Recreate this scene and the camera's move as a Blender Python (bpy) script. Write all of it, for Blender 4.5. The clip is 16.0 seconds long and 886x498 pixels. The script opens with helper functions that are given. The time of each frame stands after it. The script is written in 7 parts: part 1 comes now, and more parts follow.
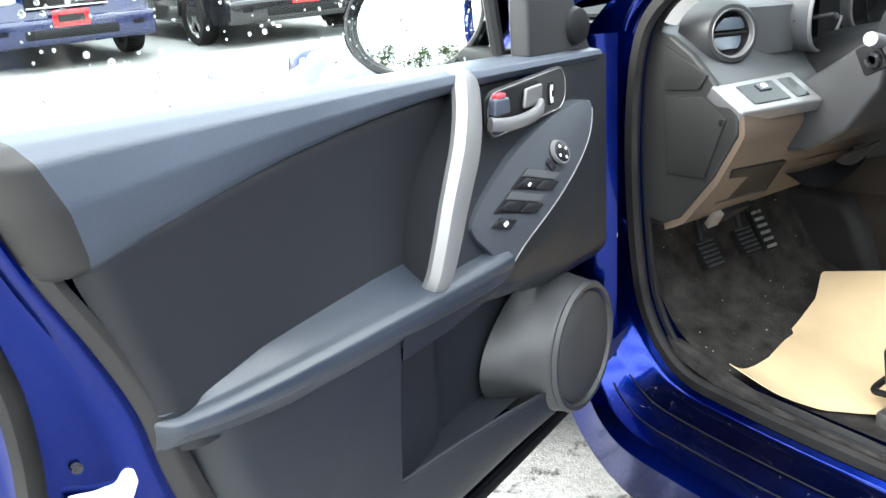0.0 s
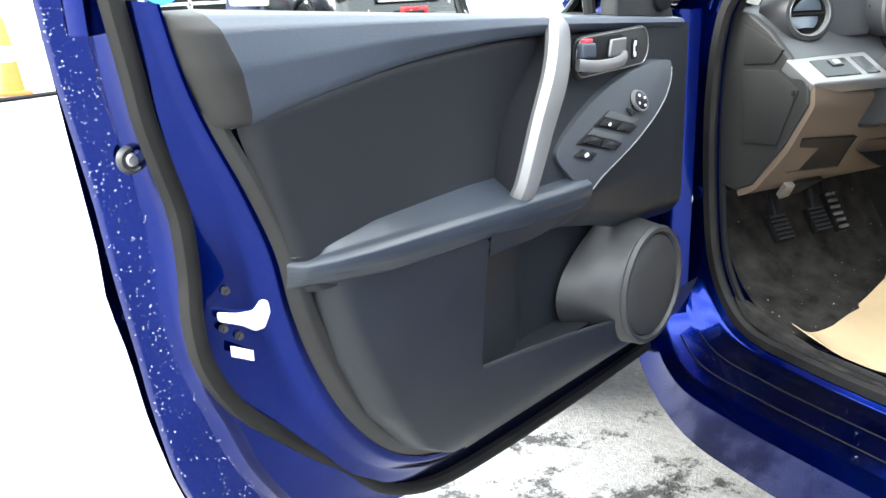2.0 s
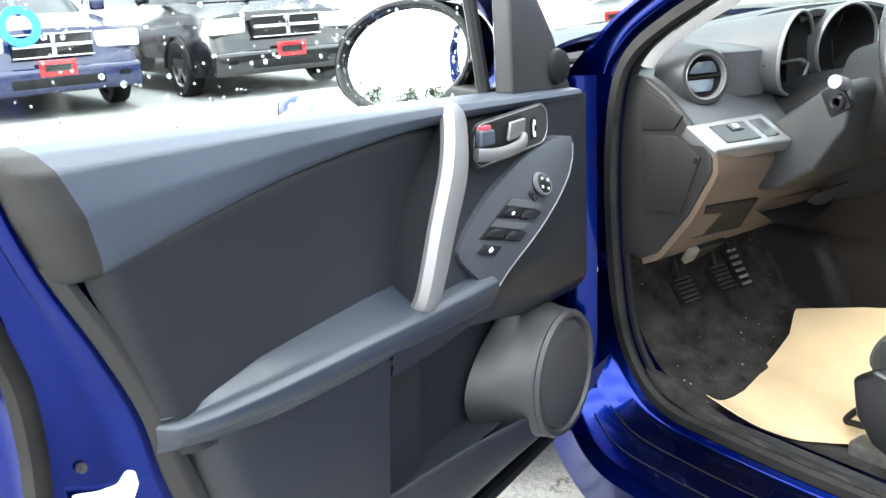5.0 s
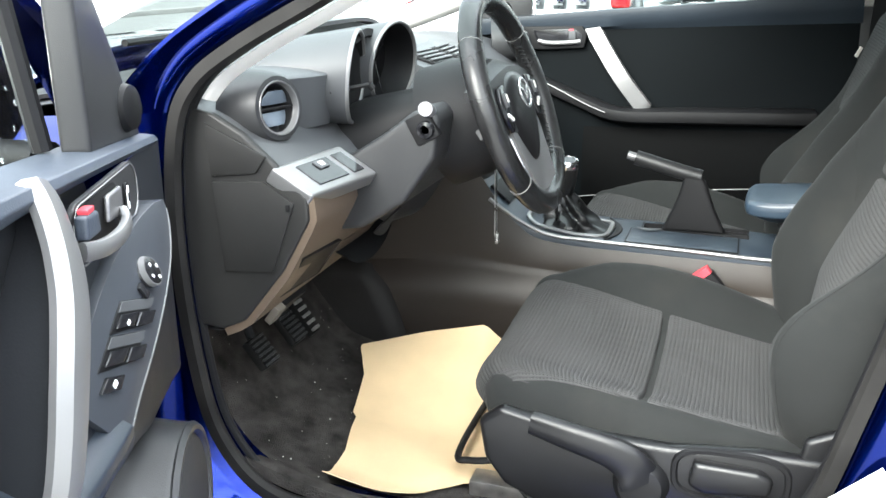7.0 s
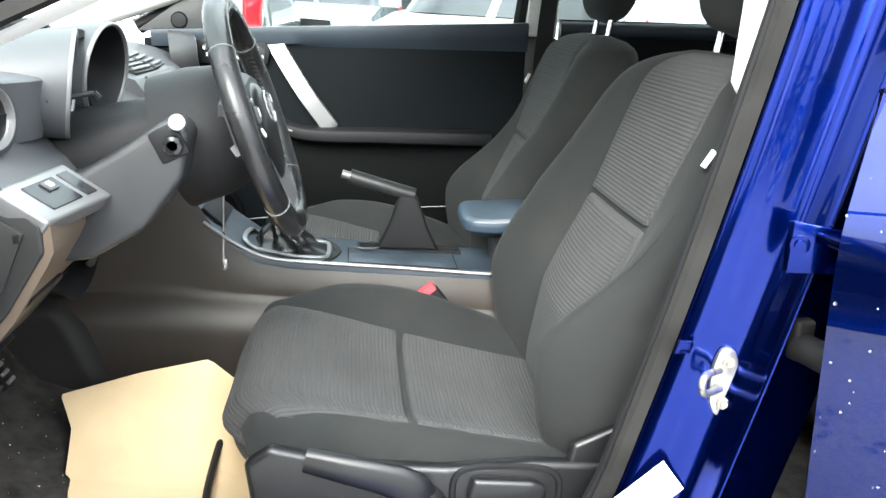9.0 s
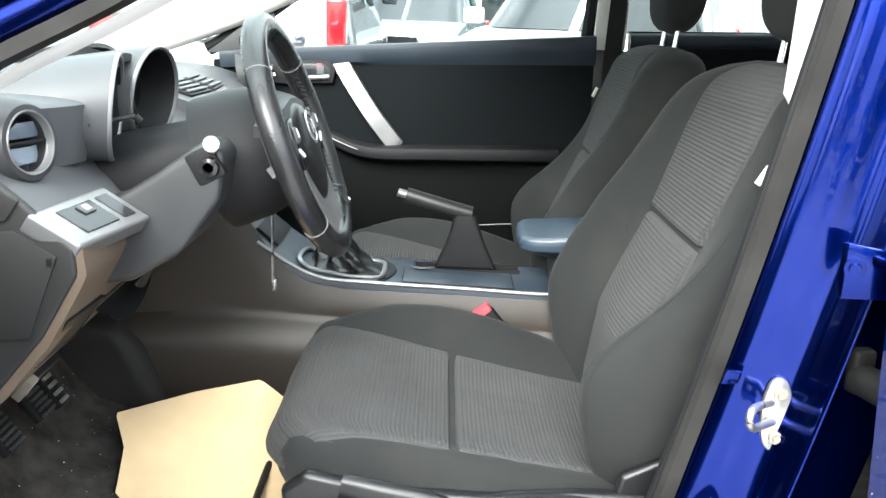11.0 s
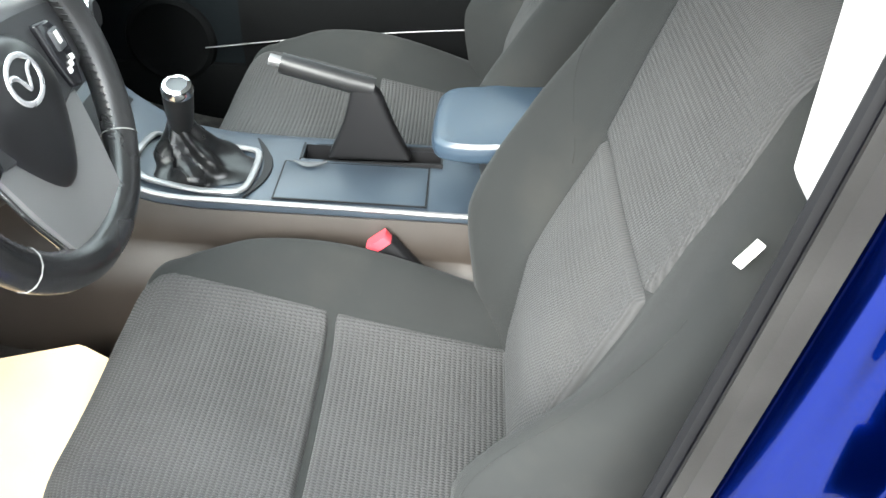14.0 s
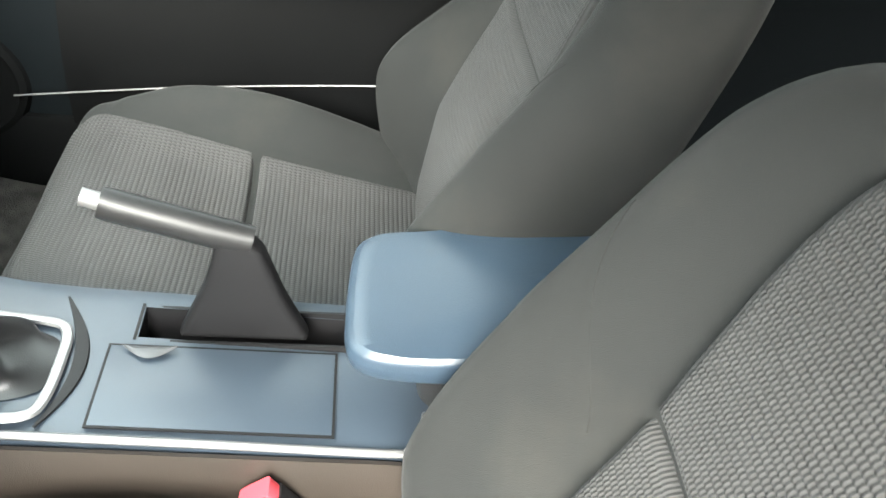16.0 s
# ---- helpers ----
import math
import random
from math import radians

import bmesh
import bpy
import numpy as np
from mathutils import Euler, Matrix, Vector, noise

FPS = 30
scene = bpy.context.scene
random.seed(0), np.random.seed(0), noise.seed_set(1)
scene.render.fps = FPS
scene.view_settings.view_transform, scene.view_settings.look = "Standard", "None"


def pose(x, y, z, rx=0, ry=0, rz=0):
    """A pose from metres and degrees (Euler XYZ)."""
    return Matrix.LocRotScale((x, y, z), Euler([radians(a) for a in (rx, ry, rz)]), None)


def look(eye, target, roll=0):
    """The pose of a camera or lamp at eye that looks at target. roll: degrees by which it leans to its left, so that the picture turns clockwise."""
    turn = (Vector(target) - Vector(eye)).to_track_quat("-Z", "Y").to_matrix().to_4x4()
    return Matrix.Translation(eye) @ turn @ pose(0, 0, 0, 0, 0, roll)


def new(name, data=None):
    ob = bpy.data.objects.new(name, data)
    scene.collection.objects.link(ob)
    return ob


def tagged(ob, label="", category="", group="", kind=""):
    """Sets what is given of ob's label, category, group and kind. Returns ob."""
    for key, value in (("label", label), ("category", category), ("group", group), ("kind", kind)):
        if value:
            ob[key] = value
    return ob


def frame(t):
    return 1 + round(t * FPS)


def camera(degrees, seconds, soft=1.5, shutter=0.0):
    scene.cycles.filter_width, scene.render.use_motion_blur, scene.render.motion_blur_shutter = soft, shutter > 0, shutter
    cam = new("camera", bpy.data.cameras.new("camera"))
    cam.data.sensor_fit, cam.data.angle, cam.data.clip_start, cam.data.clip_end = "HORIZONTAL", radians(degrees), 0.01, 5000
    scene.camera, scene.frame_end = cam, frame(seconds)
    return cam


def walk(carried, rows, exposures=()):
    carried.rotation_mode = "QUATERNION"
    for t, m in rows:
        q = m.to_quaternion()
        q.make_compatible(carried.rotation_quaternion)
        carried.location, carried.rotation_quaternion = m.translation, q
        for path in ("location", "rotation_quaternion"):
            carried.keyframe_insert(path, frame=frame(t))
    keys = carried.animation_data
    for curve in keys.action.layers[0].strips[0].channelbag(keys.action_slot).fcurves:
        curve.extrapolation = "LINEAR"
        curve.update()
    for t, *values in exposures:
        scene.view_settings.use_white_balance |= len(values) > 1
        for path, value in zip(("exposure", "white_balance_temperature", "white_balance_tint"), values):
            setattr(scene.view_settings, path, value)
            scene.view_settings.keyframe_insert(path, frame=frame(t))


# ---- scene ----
cam = camera(51.0, 16.0, soft=1.5)
PATH = [
    (0, (-1.894, 0.01, 1.158), (-0.848, 1.581, 0.497), -3.6),
    (0.5, (-1.99, -0.107, 1.116), (-1.014, 1.541, 0.541), -3.7),
    (1, (-2.005, -0.166, 1.073), (-1.082, 1.509, 0.487), -2.8),
    (1.5, (-2.006, -0.171, 1.074), (-1.102, 1.509, 0.471), -2.2),
    (2, (-2.006, -0.163, 1.073), (-1.112, 1.524, 0.48), -1.8),
    (2.5, (-2.011, -0.155, 1.073), (-1.106, 1.53, 0.489), -1.7),
    (3, (-2.02, -0.147, 1.077), (-1.101, 1.53, 0.491), -1.8),
    (3.2, (-2.023, -0.149, 1.081), (-1.102, 1.526, 0.491), -2.0),
    (5.3, (-1.926, 0.011, 1.142), (-0.721, 1.516, 0.61), -3.4),
    (5.5, (-1.925, 0.045, 1.142), (-0.595, 1.442, 0.614), -3.2),
    (6, (-1.946, 0.152, 1.151), (-0.326, 1.187, 0.599), -2.0),
    (6.5, (-1.928, 0.237, 1.142), (-0.22, 1.125, 0.601), -2.2),
    (7, (-1.85, 0.353, 1.152), (-0.031, 0.952, 0.575), -0.8),
    (7.5, (-1.809, 0.483, 1.145), (0.094, 0.674, 0.56), 1.9),
    (8, (-1.808, 0.537, 1.135), (0.11, 0.415, 0.583), 2.0),
    (8.2, (-1.798, 0.556, 1.128), (0.118, 0.357, 0.589), 2.8),
    (10.3, (-1.811, 0.573, 1.131), (0.124, 0.395, 0.654), 3.8),
    (10.5, (-1.808, 0.564, 1.13), (0.128, 0.42, 0.651), 3.4),
    (11, (-1.768, 0.497, 1.132), (0.17, 0.484, 0.639), 1.9),
    (11.5, (-1.701, 0.418, 1.146), (0.217, 0.562, 0.597), 0.7),
    (12, (-1.639, 0.369, 1.167), (0.267, 0.538, 0.585), 0.1),
    (12.5, (-1.535, 0.37, 1.177), (0.352, 0.537, 0.537), -0.9),
    (13, (-1.405, 0.377, 1.226), (0.346, 0.443, 0.261), -0.3),
    (13.5, (-1.32, 0.351, 1.312), (0.355, 0.376, 0.22), 0.2),
    (14, (-1.162, 0.293, 1.319), (0.476, 0.338, 0.172), 1.2),
    (14.5, (-1.031, 0.296, 1.316), (0.596, 0.32, 0.154), 2.6),
    (15, (-0.886, 0.318, 1.28), (0.719, 0.278, 0.087), 3.6),
    (15.5, (-0.739, 0.345, 1.245), (0.864, 0.215, 0.056), 5.6),
    (16, (-0.635, 0.352, 1.265), (0.952, 0.127, 0.069), 7.6),
]
EXPOSURE = [(t, ev, 6400 + 250 * max(0.0, t - 14.5), 5) for t, ev in ((0, 2.5), (0.6, 2.4), (1.2, 2.4), (3, 2.5), (5.5, 2.45), (6.3, 2.45), (7.1, 2.45), (7.6, 2.5), (8.0, 2.62), (10.4, 2.62), (11, 2.55), (12.5, 2.68), (13.5, 3.0), (14.5, 3.27), (15.2, 3.45), (16, 3.58))]
walk(cam, [(t, look(eye, target, roll)) for t, eye, target, roll in PATH], EXPOSURE)

# ---- light ----
world = bpy.data.worlds.new("world")
scene.world = world
world.use_nodes = True
_n = world.node_tree.nodes
_sky = _n.new("ShaderNodeTexSky")
_sky.sky_type, _sky.sun_disc = "NISHITA", False
_sky.sun_elevation, _sky.sun_rotation = radians(30.4), radians(284.7)
_sky.air_density, _sky.dust_density, _sky.ozone_density = 1.0, 4.0, 1.0
# broken white cloud over most of the sky, brighter overhead than at the horizon
_co, _cl, _xyz = _n.new("ShaderNodeTexCoord"), _n.new("ShaderNodeTexNoise"), _n.new("ShaderNodeSeparateXYZ")
_cl.inputs["Scale"].default_value, _cl.inputs["Detail"].default_value = 2.6, 5.0
_cover, _lum, _tone, _mix, _bright = _n.new("ShaderNodeMapRange"), _n.new("ShaderNodeMapRange"), _n.new("ShaderNodeMapRange"), _n.new("ShaderNodeMix"), _n.new("ShaderNodeVectorMath")
_all = _n.new("ShaderNodeMath")
for _r, _v in ((_cover, (0.30, 0.52, 0.60, 1.0)), (_lum, (0.0, 0.85, 0.42, 1.30)), (_tone, (0.30, 0.70, 0.62, 1.38))):
    _r.inputs["From Min"].default_value, _r.inputs["From Max"].default_value, _r.inputs["To Min"].default_value, _r.inputs["To Max"].default_value = _v
_all.operation, _bright.operation = "MULTIPLY", "SCALE"
_bright.inputs[0].default_value = (9.6, 9.9, 10.4)
_mix.data_type = "RGBA"
for _a, _b in ((_co.outputs["Generated"], _cl.inputs["Vector"]), (_co.outputs["Generated"], _xyz.inputs[0]), (_xyz.outputs["Z"], _lum.inputs["Value"]), (_cl.outputs["Fac"], _tone.inputs["Value"]), (_lum.outputs[0], _all.inputs[0]), (_tone.outputs[0], _all.inputs[1]), (_all.outputs[0], _bright.inputs["Scale"]),
               (_cl.outputs["Fac"], _cover.inputs["Value"]), (_cover.outputs[0], _mix.inputs["Factor"]), (_sky.outputs[0], _mix.inputs[6]), (_bright.outputs[0], _mix.inputs[7]), (_mix.outputs[2], _n["Background"].inputs[0])):
    world.node_tree.links.new(_a, _b)
_n["Background"].inputs[1].default_value = 0.15
sun = new("sun", bpy.data.lights.new("sun", "SUN"))
sun.data.energy, sun.data.angle, sun.data.color = 2.3, radians(38), (1.0, 0.97, 0.93)
sun.matrix_world = look((-6.5, 1.7, 3.95), (0, 0, 0))
# ---- tools ----
WORLD = {}


def thing(name, label, category, m=None, group="", kind="", local=False):
    """An Empty at a thing's base. local: its parts are given in its own axes, else in the world's."""
    ob = new(name)
    ob.empty_display_size = 0.05
    m = m or Matrix.Identity(4)
    ob.matrix_basis = m
    WORLD[ob.name] = None if local else m.inverted()
    return tagged(ob, label, category, group, kind)


def root(ob):
    while ob.parent:
        ob = ob.parent
    return ob


def part(name, bm, mat, parent=None, label="", sharp=38):
    """Links a bmesh as one mesh object under a thing or under a part."""
    if parent is not None:
        back = WORLD.get(root(parent).name)
        if back is not None:
            bm.transform(back)
    me = bpy.data.meshes.new(name)
    bm.normal_update()
    bm.to_mesh(me)
    bm.free()
    me.polygons.foreach_set("use_smooth", [True] * len(me.polygons))
    me.set_sharp_from_angle(angle=radians(sharp))
    me.materials.append(mat)
    ob = new(name, me)
    if parent is not None:
        ob.parent = parent
    if label:
        ob["label"] = label
    return ob


def join(*bms):
    out = bmesh.new()
    for b in bms:
        me = bpy.data.meshes.new("tmp")
        b.to_mesh(me)
        b.free()
        out.from_mesh(me)
        bpy.data.meshes.remove(me)
    return out


def moved(bm, m):
    bm.transform(m)
    return bm


def fix(bm):
    bmesh.ops.recalc_face_normals(bm, faces=bm.faces[:])
    return bm


def box(c, s, bev=0.0, rot=(0, 0, 0), seg=2):
    bm = bmesh.new()
    bmesh.ops.create_cube(bm, size=1.0)
    bm.transform(Matrix.Diagonal((*s, 1)))
    if bev:
        bmesh.ops.bevel(bm, geom=bm.edges[:], offset=bev, segments=seg, profile=0.6, affect="EDGES")
    bm.transform(pose(*c, *rot))
    return bm


def prism(pts, depth, bev=0.0, seg=2):
    """A flat outline (3D points) pushed along depth, with rounded edges."""
    bm = bmesh.new()
    f = bm.faces.new([bm.verts.new(p) for p in pts])
    got = bmesh.ops.extrude_face_region(bm, geom=[f])
    bmesh.ops.translate(bm, verts=[v for v in got["geom"] if isinstance(v, bmesh.types.BMVert)], vec=depth)
    fix(bm)
    if bev:
        bmesh.ops.bevel(bm, geom=bm.edges[:], offset=bev, segments=seg, profile=0.6, affect="EDGES", clamp_overlap=True)
    return bm


def surf(nu, nv, f, loop_u=False, loop_v=False):
    """A grid of f(u, v), u and v from 0 to 1."""
    bm = bmesh.new()
    cu, cv = (nu if loop_u else nu + 1), (nv if loop_v else nv + 1)
    vs = [[bm.verts.new(f(i / nu, j / nv)) for j in range(cv)] for i in range(cu)]
    for i in range(nu):
        for j in range(nv):
            a, b = vs[i][j], vs[(i + 1) % cu][j]
            c, d = vs[(i + 1) % cu][(j + 1) % cv], vs[i][(j + 1) % cv]
            try:
                bm.faces.new((a, b, c, d))
            except ValueError:
                pass
    return bm


def thick(bm, t):
    """Gives a sheet a thickness."""
    bm.normal_update()
    bmesh.ops.solidify(bm, geom=bm.faces[:], thickness=t)
    return fix(bm)


def spline(pts, n):
    """n + 1 points along a smooth line through pts."""
    P = [Vector(p) for p in pts]
    out = []
    for k in range(n + 1):
        x = k / n * (len(P) - 1)
        i = min(int(x), len(P) - 2)
        t = x - i
        p0, p1, p2, p3 = P[max(i - 1, 0)], P[i], P[i + 1], P[min(i + 2, len(P) - 1)]
        out.append(0.5 * (2 * p1 + (p2 - p0) * t + (2 * p0 - 5 * p1 + 4 * p2 - p3) * t * t + (3 * p1 - p0 - 3 * p2 + p3) * t ** 3))
    return out


def curve(pts, x):
    """A smooth value at x from (x, value) pairs."""
    if x <= pts[0][0]:
        return pts[0][1]
    for i in range(len(pts) - 1):
        (a, va), (b, vb) = pts[i], pts[i + 1]
        if x <= b:
            h, t = b - a, (x - a) / (b - a)
            ma = (vb - pts[i - 1][1]) / (b - pts[i - 1][0]) if i else (vb - va) / h
            mb = (pts[i + 2][1] - va) / (pts[i + 2][0] - a) if i + 2 < len(pts) else (vb - va) / h
            return va * (1 + 2 * t) * (1 - t) ** 2 + ma * h * t * (1 - t) ** 2 + vb * t * t * (3 - 2 * t) + mb * h * t * t * (t - 1)
    return pts[-1][1]


def line(pts, x):
    if x <= pts[0][0]:
        return pts[0][1]
    for (a, va), (b, vb) in zip(pts, pts[1:]):
        if x <= b:
            return va + (vb - va) * (x - a) / (b - a)
    return pts[-1][1]


def sweep(path, ring, up=(0, 0, 1), loop=False, caps=True):
    """A ring of (sideways, upward) points, or a function of 0 to 1 that gives one, carried along a path."""
    path = [Vector(p) for p in path]
    n = len(path)
    bm = bmesh.new()
    rows = []
    for i, p in enumerate(path):
        a, b = path[(i - 1) % n if loop else max(i - 1, 0)], path[(i + 1) % n if loop else min(i + 1, n - 1)]
        way = (b - a).normalized()
        side = way.cross(Vector(up)).normalized()
        top = side.cross(way)
        prof = ring(i / (n - 1)) if callable(ring) else ring
        rows.append([bm.verts.new(p + side * s + top * t) for s, t in prof])
    k = len(rows[0])
    for i in range(n if loop else n - 1):
        for j in range(k):
            q = rows[(i + 1) % n]
            bm.faces.new((rows[i][j], q[j], q[(j + 1) % k], rows[i][(j + 1) % k]))
    if caps and not loop:
        bm.faces.new(rows[0][::-1])
        bm.faces.new(rows[-1])
    return fix(bm)


def circle(r, seg=12, ry=None, power=1.0):
    out = []
    for i in range(seg):
        a = 2 * math.pi * i / seg
        c, s = math.cos(a), math.sin(a)
        out.append((r * math.copysign(abs(c) ** power, c), (ry or r) * math.copysign(abs(s) ** power, s)))
    return out


def tube(path, r, seg=10, up=(0, 0, 1), loop=False):
    return sweep(path, circle(r, seg), up, loop)


def turned(prof, seg=32, m=None):
    """Turns (radius, height) points round z."""
    bm = surf(seg, len(prof) - 1, lambda u, v: Vector((prof[round(v * (len(prof) - 1))][0] * math.cos(2 * math.pi * u), prof[round(v * (len(prof) - 1))][0] * math.sin(2 * math.pi * u), prof[round(v * (len(prof) - 1))][1])), loop_u=True)
    bmesh.ops.remove_doubles(bm, verts=bm.verts[:], dist=1e-6)
    fix(bm)
    if m:
        bm.transform(m)
    return bm


def facing(p, way, spin=0.0):
    """A pose at p whose z points along way."""
    return Matrix.Translation(p) @ Vector(way).to_track_quat("Z", "Y").to_matrix().to_4x4() @ Matrix.Rotation(radians(spin), 4, "Z")


def drops(count, place, rmin=0.0008, rmax=0.0025, seed=1):
    """Many small flattened beads of water; place(r1, r2) gives a point and its outward way."""
    rnd = random.Random(seed)
    bm = bmesh.new()
    for _ in range(count):
        p, w = place(rnd.random(), rnd.random())
        r = rmin + (rmax - rmin) * rnd.random() ** 2.5
        w = Vector(w).normalized()
        a = w.orthogonal().normalized()
        b = w.cross(a)
        ringv = [[bm.verts.new(Vector(p) + (a * math.cos(k * 1.0472) + b * math.sin(k * 1.0472)) * r * q + w * r * h) for k in range(6)] for q, h in ((1.0, 0.0), (0.8, 0.4))]
        top = bm.verts.new(Vector(p) + w * r * 0.58)
        for k in range(6):
            j = (k + 1) % 6
            bm.faces.new((ringv[0][k], ringv[0][j], ringv[1][j], ringv[1][k]))
            bm.faces.new((ringv[1][k], ringv[1][j], top))
    return bm


# ---- materials ----
def material(name, color, rough=0.5, metal=0.0, **more):
    """A surface with two scales of variation and a fine relief. more: grain (size of the relief, 1/m), bump, vary, stain, coat, coat_rough, sheen, ior, spec."""
    mat = bpy.data.materials.new(name)
    mat.use_nodes = True
    nt = mat.node_tree
    b = nt.nodes["Principled BSDF"]
    b.inputs["Roughness"].default_value, b.inputs["Metallic"].default_value = rough, metal
    for key, socket in (("coat", "Coat Weight"), ("coat_rough", "Coat Roughness"), ("sheen", "Sheen Weight"), ("ior", "IOR"), ("spec", "Specular IOR Level"), ("clear", "Transmission Weight")):
        if key in more:
            b.inputs[socket].default_value = more[key]
    tex = nt.nodes.new("ShaderNodeTexCoord")
    big, fine = nt.nodes.new("ShaderNodeTexNoise"), nt.nodes.new("ShaderNodeTexNoise")
    big.inputs["Scale"].default_value, big.inputs["Detail"].default_value = more.get("stain", 6.0), 5.0
    fine.inputs["Scale"].default_value, fine.inputs["Detail"].default_value = more.get("grain", 900.0), 2.0
    for t in (big, fine):
        nt.links.new(tex.outputs["Object"], t.inputs["Vector"])
    ramp = nt.nodes.new("ShaderNodeMapRange")
    vary = more.get("vary", 0.15)
    ramp.inputs["From Min"].default_value, ramp.inputs["From Max"].default_value = 0.3, 0.7
    ramp.inputs["To Min"].default_value, ramp.inputs["To Max"].default_value = 1 - vary, 1 + vary
    nt.links.new(big.outputs["Fac"], ramp.inputs["Value"])
    mix = nt.nodes.new("ShaderNodeMix")
    mix.data_type, mix.blend_type = "RGBA", "MULTIPLY"
    mix.inputs["Factor"].default_value = 1.0
    mix.inputs[6].default_value = (*color, 1)
    nt.links.new(ramp.outputs[0], mix.inputs[7])
    nt.links.new(mix.outputs[2], b.inputs["Base Color"])
    rr = nt.nodes.new("ShaderNodeMapRange")
    rr.inputs["From Min"].default_value, rr.inputs["From Max"].default_value = 0.3, 0.7
    rr.inputs["To Min"].default_value, rr.inputs["To Max"].default_value = max(rough - more.get("rvary", 0.06), 0), rough + more.get("rvary", 0.06)
    nt.links.new(big.outputs["Fac"], rr.inputs["Value"])
    nt.links.new(rr.outputs[0], b.inputs["Roughness"])
    if more.get("bump", 0.0):
        bp = nt.nodes.new("ShaderNodeBump")
        bp.inputs["Strength"].default_value = more["bump"]
        bp.inputs["Distance"].default_value = more.get("depth", 0.0004)
        nt.links.new(fine.outputs["Fac"], bp.inputs["Height"])
        nt.links.new(bp.outputs[0], b.inputs["Normal"])
    mat["big"], mat["fine"] = big.name, fine.name
    return mat


def glass(name, tint=(0.9, 0.95, 0.93), rough=0.0):
    mat = bpy.data.materials.new(name)
    mat.use_nodes = True
    nt = mat.node_tree
    nt.nodes.remove(nt.nodes["Principled BSDF"])
    out = nt.nodes["Material Output"]
    clear, gloss, mix, fres = nt.nodes.new("ShaderNodeBsdfTransparent"), nt.nodes.new("ShaderNodeBsdfGlossy"), nt.nodes.new("ShaderNodeMixShader"), nt.nodes.new("ShaderNodeMath")
    facing_, power = nt.nodes.new("ShaderNodeLayerWeight"), nt.nodes.new("ShaderNodeMath")
    clear.inputs[0].default_value = (*tint, 1)
    gloss.inputs["Roughness"].default_value = rough
    facing_.inputs["Blend"].default_value = 0.5
    power.operation, power.inputs[1].default_value = "POWER", 5.0
    fres.operation, fres.inputs[1].default_value, fres.inputs[2].default_value = "MULTIPLY_ADD", 0.85, 0.04
    nt.links.new(facing_.outputs["Facing"], power.inputs[0])
    nt.links.new(power.outputs[0], fres.inputs[0])
    for a, c in ((fres.outputs[0], mix.inputs[0]), (clear.outputs[0], mix.inputs[1]), (gloss.outputs[0], mix.inputs[2]), (mix.outputs[0], out.inputs[0])):
        nt.links.new(a, c)
    return mat


PAINT_OUT = material("wet_blue_metallic_paint", (0.0002, 0.0092, 0.118), 0.20, 0.96, coat=1.0, coat_rough=0.012, vary=0.06, grain=2500, bump=0.04, depth=0.0002, rvary=0.03)
PAINT = material("blue_metallic_paint", (0.0002, 0.0088, 0.118), 0.17, 0.97, coat=0.30, coat_rough=0.012, vary=0.10, grain=2500, bump=0.04, depth=0.0002, rvary=0.04)
PLASTIC = material("grained_black_plastic", (0.026, 0.0265, 0.028), 0.42, spec=0.42, grain=900, bump=0.5, depth=0.0005, vary=0.14)
PLASTIC_SOFT = material("soft_dash_plastic", (0.055, 0.057, 0.061), 0.45, spec=0.42, grain=800, bump=0.35, depth=0.0004, vary=0.14)
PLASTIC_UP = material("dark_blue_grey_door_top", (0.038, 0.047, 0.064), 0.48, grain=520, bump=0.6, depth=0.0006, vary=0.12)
PLASTIC_DARK = material("matt_black_plastic", (0.007, 0.007, 0.0078), 0.55, spec=0.22, grain=1200, bump=0.25, vary=0.2)
GLOSS_BLACK = material("gloss_black_plastic", (0.012, 0.012, 0.014), 0.16, vary=0.12)
VINYL = material("charcoal_door_insert", (0.0130, 0.0138, 0.0165), 0.46, spec=0.26, grain=500, bump=0.3, depth=0.0004, vary=0.2, stain=3.0)
SILVER = material("satin_silver_plastic", (0.205, 0.203, 0.205), 0.38, 0.6, grain=1800, bump=0.08, depth=0.0002, vary=0.08)
CHROME = material("chrome", (0.75, 0.75, 0.76), 0.12, 1.0, vary=0.05, rvary=0.04)
RUBBER = material("black_rubber_seal", (0.0080, 0.0078, 0.0076), 0.6, spec=0.15, grain=600, bump=0.3, vary=0.3, stain=14)
LEATHER = material("worn_black_leather", (0.013, 0.013, 0.0135), 0.24, grain=700, bump=0.5, depth=0.0005, vary=0.5, stain=10, rvary=0.14)
BOOT = material("matt_black_boot_leather", (0.009, 0.009, 0.0095), 0.30, spec=0.5, grain=700, bump=0.4, depth=0.0004, vary=0.3, stain=10)
GRIP = material("smooth_black_grip", (0.013, 0.013, 0.0135), 0.38, spec=0.38, grain=900, bump=0.25, vary=0.2)
RED = material("red_plastic", (0.60, 0.055, 0.075), 0.45, vary=0.1)
WHITE = material("white_print", (0.8, 0.8, 0.8), 0.5, vary=0.03)
LABEL = material("cream_cloth_label", (0.75, 0.73, 0.66), 0.7, vary=0.08, grain=900, bump=0.2)
CARPET = material("charcoal_carpet", (0.042, 0.0385, 0.036), 0.95, spec=0.1, grain=380, bump=1.0, depth=0.004, vary=0.55, stain=26)
